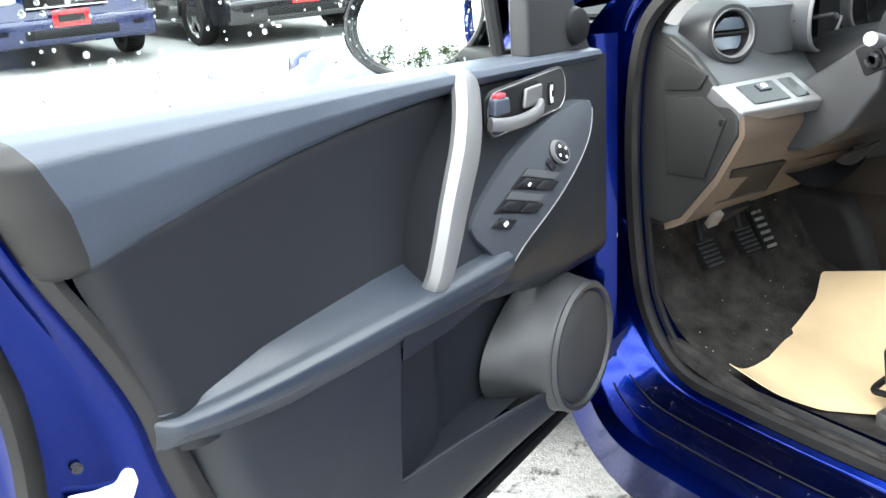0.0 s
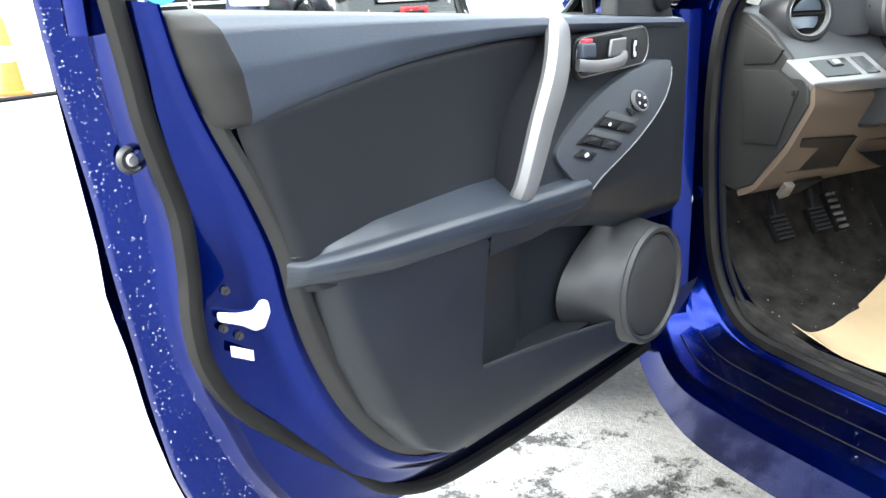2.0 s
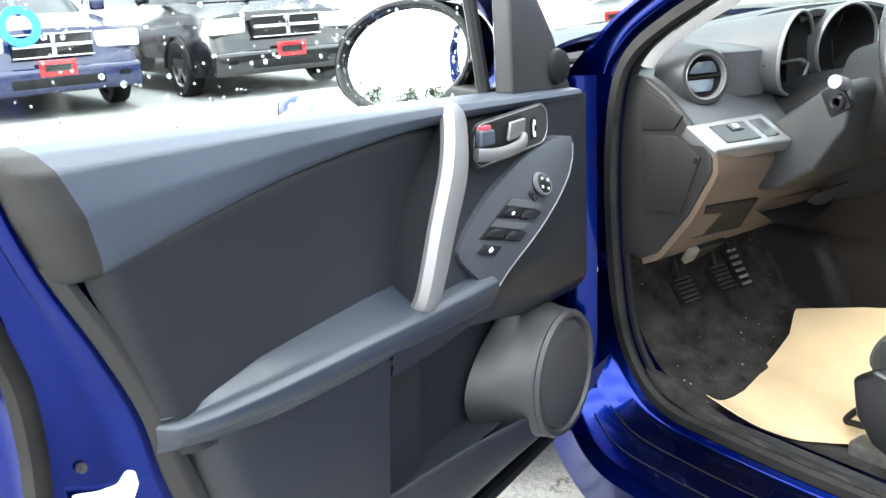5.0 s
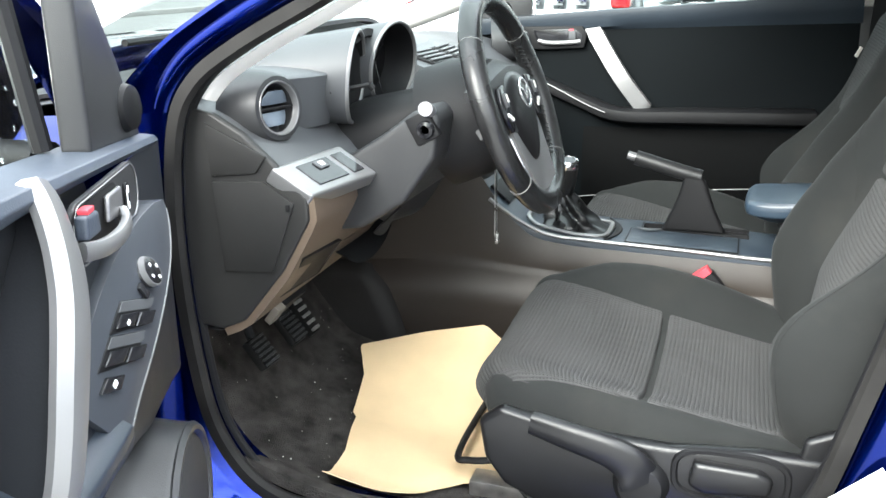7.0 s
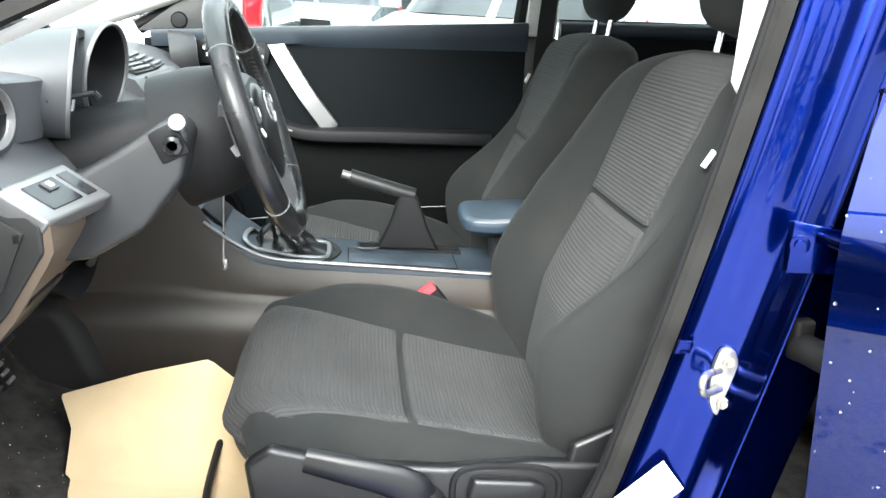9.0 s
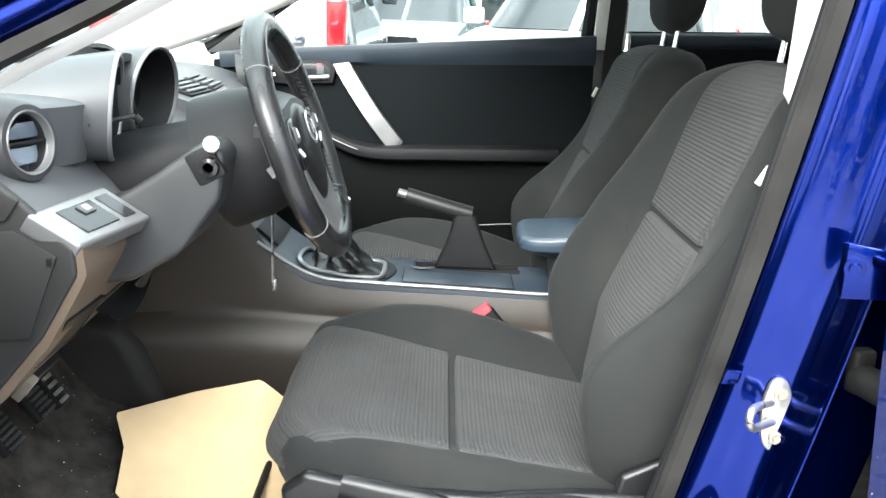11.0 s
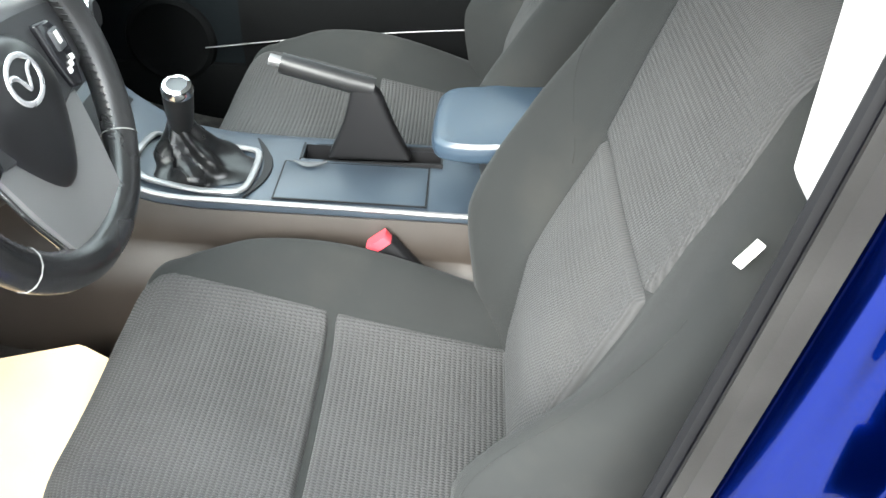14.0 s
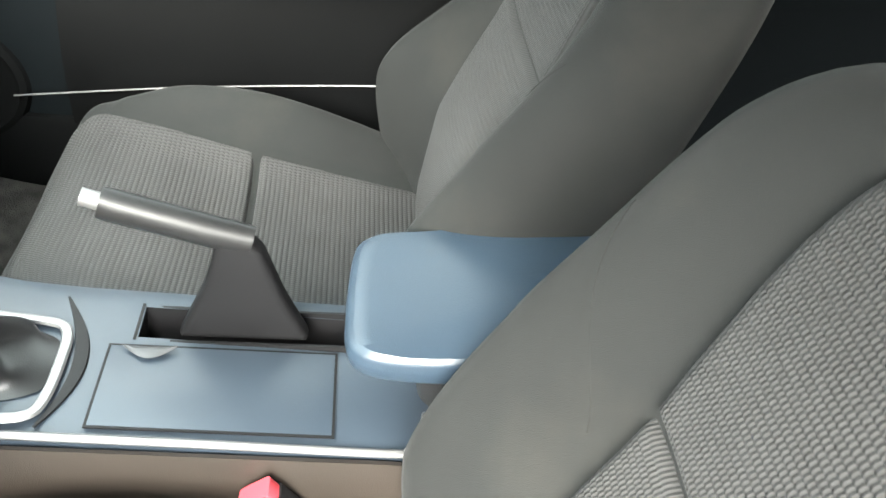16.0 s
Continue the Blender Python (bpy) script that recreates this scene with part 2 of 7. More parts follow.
PAPER = material("brown_kraft_paper", (0.70, 0.52, 0.31), 0.7, grain=300, bump=0.3, depth=0.0008, vary=0.1, stain=8)
BRONZE = material("warm_grey_plastic", (0.18, 0.16, 0.135), 0.5, grain=900, bump=0.15, vary=0.08)
BEIGE = material("light_grey_pillar_trim", (0.72, 0.70, 0.66), 0.7, grain=900, bump=0.2, vary=0.06)
HEADLINER = material("grey_headliner", (0.55, 0.54, 0.51), 0.9, grain=500, bump=0.3, vary=0.05)
GLASS = glass("window_glass", (0.80, 0.86, 0.84))
GLASS_WET = glass("tinted_wet_windscreen", (0.52, 0.58, 0.57))
GLASS_DARK = glass("dark_rear_glass", (0.36, 0.40, 0.39))
CONSOLE = material("blue_grey_console_plastic", (0.027, 0.037, 0.050), 0.38, grain=700, bump=0.3, depth=0.0003, vary=0.12)
COVER = material("black_seat_side_plastic", (0.0080, 0.0080, 0.0088), 0.34, spec=0.45, grain=1000, bump=0.3, depth=0.0003, vary=0.18)
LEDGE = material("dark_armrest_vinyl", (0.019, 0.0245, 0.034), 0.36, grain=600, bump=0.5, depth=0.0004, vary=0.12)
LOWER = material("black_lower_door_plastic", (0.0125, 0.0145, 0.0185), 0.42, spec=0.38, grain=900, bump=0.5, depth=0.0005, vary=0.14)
WATER = material("water_drop", (0.9, 0.93, 0.95), 0.03, clear=0.82, ior=1.33, vary=0.02, rvary=0.0)
MIRROR = material("mirror_glass", (0.9, 0.92, 0.93), 0.02, 1.0, vary=0.02, rvary=0.0)
STEEL = material("zinc_steel", (0.42, 0.41, 0.40), 0.35, 0.9, vary=0.25, stain=40, rvary=0.1)
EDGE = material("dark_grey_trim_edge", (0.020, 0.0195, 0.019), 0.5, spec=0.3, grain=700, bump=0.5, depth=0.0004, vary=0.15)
# passenger-side trim: the door materials darkened for the shade across the cabin
FAR_TRIM = material("shaded_door_trim", (0.0038, 0.0051, 0.0060), 0.68, spec=0.06, grain=500, bump=0.3, depth=0.0004, vary=0.2, stain=3.0)
FAR_LOW = material("shaded_lower_trim", (0.0032, 0.0034, 0.0036), 0.7, spec=0.05, grain=700, bump=0.4, depth=0.0004, vary=0.2)
FAR_TOP = material("shaded_door_top", (0.020, 0.027, 0.036), 0.5, spec=0.25, grain=520, bump=0.5, depth=0.0005, vary=0.12)
SEAL = material("grey_rubber_opening_seal", (0.016, 0.0153, 0.0146), 0.6, spec=0.14, grain=600, bump=0.3, vary=0.35, stain=14)
SIDE = material("dusty_brown_grey_plastic", (0.028, 0.0222, 0.0180), 0.42, spec=0.4, grain=900, bump=0.5, depth=0.0005, vary=0.2, stain=4)
# the warm tint paints in light bounced up from the paper mat
KNEE = material("paper_lit_grey_plastic", (0.092, 0.068, 0.050), 0.45, spec=0.4, grain=900, bump=0.5, depth=0.0005, vary=0.2, stain=4)
SATIN = material("satin_grey_metal", (0.195, 0.193, 0.195), 0.40, 0.55, grain=1800, bump=0.08, depth=0.0002, vary=0.1)
PLATE_GREY = material("dark_grey_switch_plate", (0.036, 0.040, 0.048), 0.38, grain=900, bump=0.3, depth=0.0003, vary=0.1)
GREASE = material("white_greased_metal", (0.78, 0.77, 0.74), 0.35, vary=0.1, stain=30)
SEAM = material("grey_stitching", (0.16, 0.16, 0.155), 0.6, vary=0.1)
# ---- car body ----
body = thing("hatchback", "metallic blue hatchback body shell, wet, driver's doors open", "car", pose(0, 0.4, 0.2))
APERTURE = [(1.09, 0.94), (1.103, 0.80), (1.092, 0.62), (1.062, 0.49), (0.985, 0.408), (0.85, 0.392), (0.62, 0.392), (0.42, 0.396), (0.295, 0.43), (0.24, 0.52),
            (0.20, 0.66), (0.155, 0.84), (0.108, 1.05), (0.075, 1.22), (0.065, 1.33), (0.12, 1.385), (0.27, 1.385), (0.46, 1.325), (0.65, 1.237), (0.85, 1.128), (0.98, 1.062), (1.055, 1.01)]


def closed(pts, n):
    """A smooth closed line of n points."""
    k = len(pts)
    out = []
    for i in range(n):
        x = i / n * k
        j = int(x)
        t = x - j
        p0, p1, p2, p3 = (Vector(pts[(j + d) % k]) for d in (-1, 0, 1, 2))
        out.append(0.5 * (2 * p1 + (p2 - p0) * t + (2 * p0 - 5 * p1 + 4 * p2 - p3) * t * t + (3 * p1 - p0 - 3 * p2 + p3) * t ** 3))
    return out


RIM = closed(APERTURE, 150)
RIM_OUT = []
for i in range(150):
    d = RIM[(i + 1) % 150] - RIM[i - 1]
    RIM_OUT.append(Vector((-d.y, d.x)).normalized())


def rim(i, off, x):
    """A point near the door opening: i along it, off outward in its plane, x across the car."""
    a, b, f = int(i) % 150, (int(i) + 1) % 150, i % 1
    p = RIM[a].lerp(RIM[b], f) + RIM_OUT[a].lerp(RIM_OUT[b], f) * off
    return Vector((x, p.x, p.y))


def side_frame(u, v):
    i = u * 150
    n = RIM_OUT[int(i) % 150].lerp(RIM_OUT[(int(i) + 1) % 150], i % 1)
    down, back = max(0.0, -n.y) ** 1.5, max(0.0, -n.x) ** 1.2 * (1 - max(0.0, -n.y))
    # across: inner lip, step, face, outer corner, return
    k = v * 6
    off = line([(0, 0.0), (1, 0.012), (2, 0.030), (3, 0.075), (4, 0.098), (5, 0.105), (6, 0.10)], k)
    x = line([(0, -0.735), (1, -0.772), (2, -0.782), (3, -0.800), (4, -0.822), (5, -0.85), (6, -0.90)], k)
    off_d = line([(0, 0.0), (1, 0.006), (2, 0.022), (3, 0.028), (4, 0.045), (5, 0.075), (6, 0.19)], k)
    x_d = line([(0, -0.70), (1, -0.765), (2, -0.785), (3, -0.845), (4, -0.915), (5, -0.928), (6, -0.895)], k)
    off_b = curve([(0, 0.0), (1, 0.018), (2, 0.050), (3, 0.090), (3.5, 0.101), (4, 0.108), (4.4, 0.113), (5, 0.122), (6, 0.20)], k)
    x_b = curve([(0, -0.735), (1, -0.785), (2, -0.797), (3, -0.802), (3.5, -0.818), (4, -0.840), (4.4, -0.838), (5, -0.805), (6, -0.79)], k)
    # the slim front pillar and roof rail
    off_u = line([(0, 0.0), (1, 0.012), (2, 0.025), (3, 0.042), (4, 0.052), (5, 0.058), (6, 0.060)], k)
    x_u = line([(0, -0.735), (1, -0.760), (2, -0.768), (3, -0.775), (4, -0.780), (5, -0.775), (6, -0.765)], k)
    up = max(0.0, n.y) ** 0.4
    off, x = off + (off_u - off) * up, x + (x_u - x) * up
    f = max(0.0, 1 - down - back)
    return rim(i, f * off + down * off_d + back * off_b, f * x + down * x_d + back * x_b)


part("side_frame", fix(surf(150, 48, side_frame, loop_u=True)), PAINT, body)
SEAL_RING = [(-0.010, -0.010), (0.012, -0.011), (0.018, 0.0), (0.014, 0.011), (0.006, 0.014), (0.004, 0.008), (-0.003, 0.008), (-0.010, 0.013)]
part("door_seal", sweep([rim(i, 0.004, -0.768) for i in range(150)], [(a * 0.75, b * 0.8) for a, b in SEAL_RING], up=(1, 0, 0), loop=True), SEAL, body, "grey rubber door seal round the opening")
part("inner_lip", sweep([rim(i, 0.001, -0.737) for i in range(150)], circle(0.007, 8), up=(1, 0, 0), loop=True), PLASTIC_DARK, body, "black inner lip of the opening")
# light trim along the inside of the front pillar
part("pillar_trim", fix(surf(40, 6, lambda u, v: rim(int(98 + u * 47), -0.010 - 0.012 * v, -0.745 + 0.02 * v ** 2))), BEIGE, body, "light grey pillar lining")
# roof, lining, windscreen
part("roof", fix(thick(surf(20, 12, lambda u, v: Vector((-0.66 + 1.32 * v, 0.55 - 2.1 * u, 1.455 - 0.05 * (2 * v - 1) ** 2 - 0.06 * u * u - 0.12 * (1 - u) ** 6))), 0.02)), PAINT_OUT, body)
part("headliner", fix(thick(surf(20, 12, lambda u, v: Vector((-0.70 + 1.40 * v, 0.52 - 2.0 * u, 1.41 - 0.045 * (2 * v - 1) ** 2 - 0.06 * u * u - 0.10 * (1 - u) ** 6))), 0.01)), HEADLINER, body, "light grey cloth headliner")


def screen(u, v):
    s = 2 * v - 1
    return Vector((s * (0.70 - 0.08 * u), 1.52 - 0.10 * s * s - u * (0.98 - 0.04 * s * s), 1.0 + 0.375 * u + 0.02 * math.sin(math.pi * u)))


pane = part("windscreen", fix(surf(12, 16, screen)), GLASS_WET, body, "clear windscreen glass")
pane.visible_shadow = False
part("far_pillar", sweep(spline([(0.735, 1.42, 0.98), (0.72, 1.0, 1.13), (0.69, 0.6, 1.33), (0.66, 0.4, 1.40)], 20), circle(0.045, 10, 0.035)), BEIGE, body, "light grey pillar lining")
part("near_pillar", sweep([rim(i, 0.030, -0.752) for i in range(112, 149)], circle(0.028, 12, 0.022)), PAINT, body)


def bonnet(u, v):
    s = 2 * v - 1
    y = 1.47 + 0.95 * u
    z = 1.030 - 0.05 * u - 0.12 * u ** 3 - 0.07 * s * s - 0.10 * abs(s) ** 8
    return Vector((s * (0.78 - 0.04 * u * u), y, z))


part("bonnet", fix(thick(surf(20, 24, bonnet), 0.01)), PAINT_OUT, body, "wet metallic blue bonnet")


def wing(u, v):
    y = 1.17 + 1.28 * u
    zt = 0.965 - 0.06 * u - 0.08 * u ** 3
    arch = max(0.0, 1 - ((y - 1.78) / 0.36) ** 2) ** 0.5
    low = 0.30 + 0.36 * arch
    z = zt + (low - zt) * v ** 1.1
    x = -0.765 - 0.11 * math.sin(min(v * 3.2, 1.571)) - 0.02 * math.sin(math.pi * v) + 0.05 * u * u
    return Vector((x, y, z))


part("wing", fix(thick(surf(40, 16, wing), 0.012)), PAINT_OUT, body, "metallic blue front wing")
part("far_wing", moved(fix(thick(surf(30, 12, wing), 0.012)), Matrix.Diagonal((-1, 1, 1, 1))), PAINT_OUT, body)
part("nose", box((0, 2.43, 0.60), (1.5, 0.14, 0.5), 0.06, seg=3), PAINT_OUT, body)
part("scuttle", box((0, 1.46, 0.93), (1.44, 0.16, 0.05), 0.015), PLASTIC_DARK, body)
# wiper arm seen through the screen
part("wiper", tube(spline([(0.20, 1.50, 1.000), (0.0, 1.45, 1.022), (-0.3, 1.40, 1.035), (-0.46, 1.385, 1.037)], 14), 0.007, 6), PLASTIC_DARK, body)


def wheel(name, m, parent):
    w = part("wheel", moved(turned([(0.0, -0.05), (0.20, -0.06), (0.21, -0.09), (0.30, -0.10), (0.315, -0.07), (0.318, 0.07), (0.30, 0.10), (0.21, 0.09), (0.20, 0.08)], 36), m), RUBBER, parent)
    hub = [turned([(0.0, 0.075), (0.06, 0.078), (0.065, 0.05), (0.0, 0.05)], 20), turned([(0.185, 0.06), (0.205, 0.085), (0.212, 0.085), (0.212, 0.03), (0.185, 0.03)], 36)]
    for k in range(5):
        hub.append(moved(box((0.12, 0, 0.065), (0.15, 0.05, 0.02), 0.006), Matrix.Rotation(k * 1.2566, 4, "Z")))
    part("rim", moved(join(*hub), m), SILVER, w, "silver alloy rim")
    return w


for x, y in ((-0.80, 1.78), (0.80, 1.78), (-0.80, -0.86), (0.80, -0.86)):
    wheel("wheel", Matrix.Translation((x, y, 0.318)) @ Matrix.Rotation(math.copysign(math.pi / 2, x), 4, "Y"), body)
# rear flank behind the rear door opening, far flank, tail
part("quarter_panel", fix(thick(surf(16, 14, lambda u, v: Vector((-0.80 - 0.07 * math.sin(math.pi * min(1, v * 1.05)) + 0.12 * max(0, v - 0.72) * 2, -0.62 - 1.25 * u, 0.24 + 0.85 * v))), 0.02)), PAINT_OUT, body)
part("far_flank", fix(thick(surf(40, 14, lambda u, v: Vector((0.835 + 0.055 * math.sin(math.pi * v) - 0.03 * v, 1.17 - 3.05 * u, 0.24 + 0.72 * v + 0.09 * u * v))), 0.02)), PAINT_OUT, body)
part("tailgate", fix(thick(surf(10, 14, lambda u, v: Vector((-0.80 + 1.6 * v, -1.86 - 0.05 * math.sin(math.pi * v), 0.3 + 0.85 * u))), 0.03)), PAINT_OUT, body)
rw = part("rear_window", fix(surf(6, 10, lambda u, v: Vector(((2 * v - 1) * (0.66 - 0.08 * u), -1.86 + 0.42 * u, 1.14 + 0.25 * u)))), GLASS_DARK, body)
rw.visible_shadow = False
part("rear_pillar", sweep(spline([(-0.78, -1.80, 1.02), (-0.72, -1.45, 1.25), (-0.66, -1.2, 1.41)], 10), circle(0.07, 10, 0.1)), PAINT_OUT, body)
part("far_rear_pillar", sweep(spline([(0.78, -1.80, 1.02), (0.72, -1.45, 1.25), (0.66, -1.2, 1.41)], 10), circle(0.07, 10, 0.1)), PAINT_OUT, body)
part("roof_rail", sweep(spline([(0.70, 0.42, 1.40), (0.70, 0.0, 1.425), (0.69, -0.7, 1.41), (0.67, -1.3, 1.36)], 16), circle(0.035, 10, 0.05)), HEADLINER, body)
part("near_roof_rail", sweep(spline([(-0.70, 0.42, 1.415), (-0.71, 0.0, 1.44), (-0.70, -0.7, 1.43), (-0.67, -1.3, 1.38)], 16), circle(0.03, 10, 0.04)), PAINT, body)
# floor with its tunnel, toe board and bulkhead
def floor_z(x, y):
    toe = max(0.0, y - 1.12)
    edge = 0.045 * max(0.0, (-x - 0.60) / 0.12) ** 2 if -x > 0.60 else 0.0
    return 0.345 + 0.5 * max(0.0, y - 0.80) ** 1.6 + 0.9 * toe + 0.5 * toe * toe + min(edge, 0.05) + 0.10 * math.exp(-((x - 0.02) / 0.135) ** 4) + 0.0025 * noise.noise(Vector((x * 9, y * 9, 0)))


part("floor_pan", fix(thick(surf(60, 60, lambda u, v: Vector((-0.745 + 1.49 * u, -0.35 + 1.72 * v, floor_z(-0.745 + 1.49 * u, -0.35 + 1.72 * v)))), 0.02)), CARPET, body, "dark charcoal footwell carpet, dusty")
part("rear_floor", box((0, -1.0, 0.32), (1.5, 1.7, 0.03)), CARPET, body)
part("bulkhead", box((0, 1.40, 0.64), (1.5, 0.04, 0.56)), PLASTIC_DARK, body)
part("kick_panel", prism([(-0.728, 1.12, 0.40), (-0.728, 1.10, 0.68), (-0.728, 1.36, 0.72), (-0.728, 1.38, 0.42)], (0.012, 0, 0), 0.004), PLASTIC, body)
# kick trim beside the seal and sill plate
part("sill_plate", fix(thick(surf(30, 6, lambda u, v: Vector((-0.735 + 0.055 * v, 1.0 - 0.75 * u, 0.395 + 0.004 * math.sin(3.1 * v) - 0.035 * v * v))), 0.006)), PLASTIC, body)
part("inner_sill", box((0.735, 0.55, 0.40), (0.06, 1.1, 0.16), 0.01), FAR_LOW, body)
part("far_sill_lining", box((0.80, -0.6, 0.55), (0.02, 1.5, 0.6)), PLASTIC_DARK, body)
# rear bench and dark rear quarters
bench = thing("rear_seat", "dark grey cloth rear bench seat", "seat", pose(0, -0.75, 0.34))


# hinge hardware on the rear pillar and check strap on the front pillar
def bolt(p, way, r, mat, parent, name="bolt"):
    return part(name, turned([(0.0, 0.008), (r * 0.55, 0.008), (r * 0.6, 0.004), (r, 0.004), (r, 0.0), (0, 0)], 12, facing(p, way)), mat, parent)


# ---- driver's door, open ----
DOOR = pose(-0.82, 1.12, 0, 0, 0, 0) @ Matrix(((-math.sin(radians(68.6)), math.cos(radians(68.6)), 0, 0), (-math.cos(radians(68.6)), -math.sin(radians(68.6)), 0, 0), (0, 0, 1, 0), (0, 0, 0, 1)))
door = thing("driver_door", "wide-open metallic blue car door with black trim panel", "car door", DOOR, local=True)
# in the door's axes: x from the hinge to the latch, y towards the cabin, z up
IN_EDGE = [(1.098, 1.045), (1.083, 0.985), (1.062, 0.93), (1.028, 0.86), (1.000, 0.79), (0.985, 0.72), (0.960, 0.645), (0.915, 0.56), (0.85, 0.488), (0.775, 0.448), (0.69, 0.432), (0.55, 0.43), (0.38, 0.432), (0.22, 0.435), (0.13, 0.445)]
OUT_EDGE = [(1.158, 1.06), (1.150, 0.99), (1.140, 0.93), (1.128, 0.86), (1.118, 0.78), (1.106, 0.70), (1.092, 0.605), (1.070, 0.51), (1.02, 0.42), (0.93, 0.368), (0.80, 0.345), (0.62, 0.335), (0.42, 0.33), (0.22, 0.33), (0.06, 0.335)]
IN_L, OUT_L = spline([(a, 0, b) for a, b in IN_EDGE], 90), spline([(a, 0, b) for a, b in OUT_EDGE], 90)


def edge(u, k):
    """Across the door's edge: k 0 at the trim, 1 at the outer skin."""
    i = min(int(u * 90), 89)
    f = u * 90 - i
    return IN_L[i].lerp(IN_L[i + 1], f).lerp(OUT_L[i].lerp(OUT_L[i + 1], f), k)


def door_rim(u, v):
    zz = edge(u, 0.5).z
    ks = curve([(0.38, 0.55), (0.60, 0.60), (0.68, 0.70), (0.74, 0.72), (0.83, 0.60), (0.94, 0.53), (1.05, 0.40)], zz)
    p = edge(u, line([(0, -0.06), (0.12, 0.0), (0.3, 0.10), (0.42, ks - 0.16), (0.5, ks), (0.58, ks + 0.03), (0.7, ks + 0.09), (0.85, 0.92), (0.93, 0.99), (1, 1.0)], v))
    p.y = line([(0, 0.035), (0.12, 0.034), (0.3, 0.020), (0.42, 0.004), (0.5, 0.000), (0.58, -0.022), (0.7, -0.040), (0.85, -0.052), (0.93, -0.056), (1, -0.066)], v)
    return p


part("inner_panel", fix(surf(90, 40, door_rim)), PAINT, door, "blue painted door edge with raindrops")
part("weatherstrip", sweep(spline([(1.150, -0.03, 1.30), (1.130, -0.006, 1.16), (1.120, 0.0, 1.06), (1.110, 0.004, 0.985), (1.103, 0.004, 0.94), (1.091, 0.004, 0.895), (1.078, 0.004, 0.845), (1.075, 0.004, 0.788), (1.077, 0.004, 0.737), (1.069, 0.004, 0.684), (1.037, 0.004, 0.625), (0.982, 0.004, 0.568), (0.919, 0.004, 0.508), (0.862, 0.004, 0.455), (0.807, 0.004, 0.413), (0.72, 0.004, 0.382), (0.58, 0.004, 0.372), (0.36, 0.004, 0.372), (0.12, 0.004, 0.378)], 130), [(-0.0085, -0.010), (0.0085, -0.010), (0.0095, 0.000), (0.008, 0.007), (0.003, 0.0105), (-0.003, 0.0105), (-0.008, 0.007), (-0.0095, 0.000)], up=(0, 1, 0)), RUBBER, door, "black rubber weatherstrip")


def skin(u, v):
    x = 0.02 + 1.14 * u
    z = 0.33 + v * (0.615 + 0.06 * u)
    lim = line([(0.33, 0.80), (0.345, 0.93), (0.40, 1.02), (0.51, 1.07), (0.605, 1.092), (0.78, 1.118), (0.93, 1.14), (1.06, 1.158)], z)
    x = 0.02 + (lim - 0.02) * u
    return Vector((x, -0.066 - 0.045 * math.sin(math.pi * min(1.0, v * 0.95)) * math.sin(math.pi * (0.12 + 0.76 * u)) - 0.012 * math.exp(-((v - 0.62) / 0.06) ** 2), z))


part("outer_skin", fix(surf(30, 24, skin)), PAINT_OUT, door)
part("front_end", fix(surf(12, 4, lambda u, v: Vector((0.02 + 0.03 * math.sin(math.pi * v), -0.066 + 0.10 * v, 0.34 + 0.64 * u)))), PAINT, door)


def belt(x):
    return 0.978 + 0.062 * (x - 0.19) / 0.92


def top_low(x):
    """The lower line of the upper trim."""
    return belt(x) - curve([(0.10, 0.016), (0.45, 0.022), (0.62, 0.030), (0.80, 0.052), (0.95, 0.082), (1.05, 0.104), (1.1, 0.106)], x)


def ridge(z):
    """Where the door top turns to its end face."""
    return line([(0.90, 1.012), (0.935, 1.022), (0.98, 1.036), (1.03, 1.058), (1.06, 1.066)], z)


def trim_rear(z):
    return line([(0.43, 0.69), (0.448, 0.775), (0.488, 0.85), (0.56, 0.915), (0.645, 0.96), (0.72, 0.985), (0.79, 1.000), (0.86, 1.028), (0.93, 1.058), (0.985, 1.080), (1.045, 1.096)], z)


def upper(u, v):
    a = v * 5
    y = line([(0, 0.036), (0.25, 0.050), (0.6, 0.058), (1, 0.063), (2.2, 0.070), (3.2, 0.066), (3.8, 0.052), (4.3, 0.030), (5, 0.002)], a)
    f = line([(0, 0.0), (0.25, -0.06), (0.6, 0.0), (1, 0.12), (2.2, 0.5), (3.2, 0.86), (3.8, 0.98), (4.3, 1.03), (5, 1.0)], a)
    t = min(1.0, u / 0.88)
    x = 0.155 + 0.88 * t
    z = top_low(x) + (belt(x) - top_low(x)) * f
    x = 0.155 + (ridge(z) - 0.155) * t
    if u > 0.88:
        # the end face, rounded off the ridge
        k = (u - 0.88) / 0.12
        x = ridge(z) + (trim_rear(z) - ridge(z)) * k
        y = 0.020 + (y - 0.020) * math.sqrt(max(0.0, 1 - k ** 2.4))
    return Vector((x, y, z))


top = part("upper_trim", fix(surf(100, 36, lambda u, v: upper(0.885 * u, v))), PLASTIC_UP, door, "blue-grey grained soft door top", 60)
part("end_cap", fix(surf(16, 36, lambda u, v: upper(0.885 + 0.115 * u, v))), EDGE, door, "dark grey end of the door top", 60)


# dark insert under it
def insert_rear(z):
    return line([(0.74, 0.964), (0.781, 0.981), (0.85, 1.003), (0.916, 1.026), (0.95, 1.034)], z)


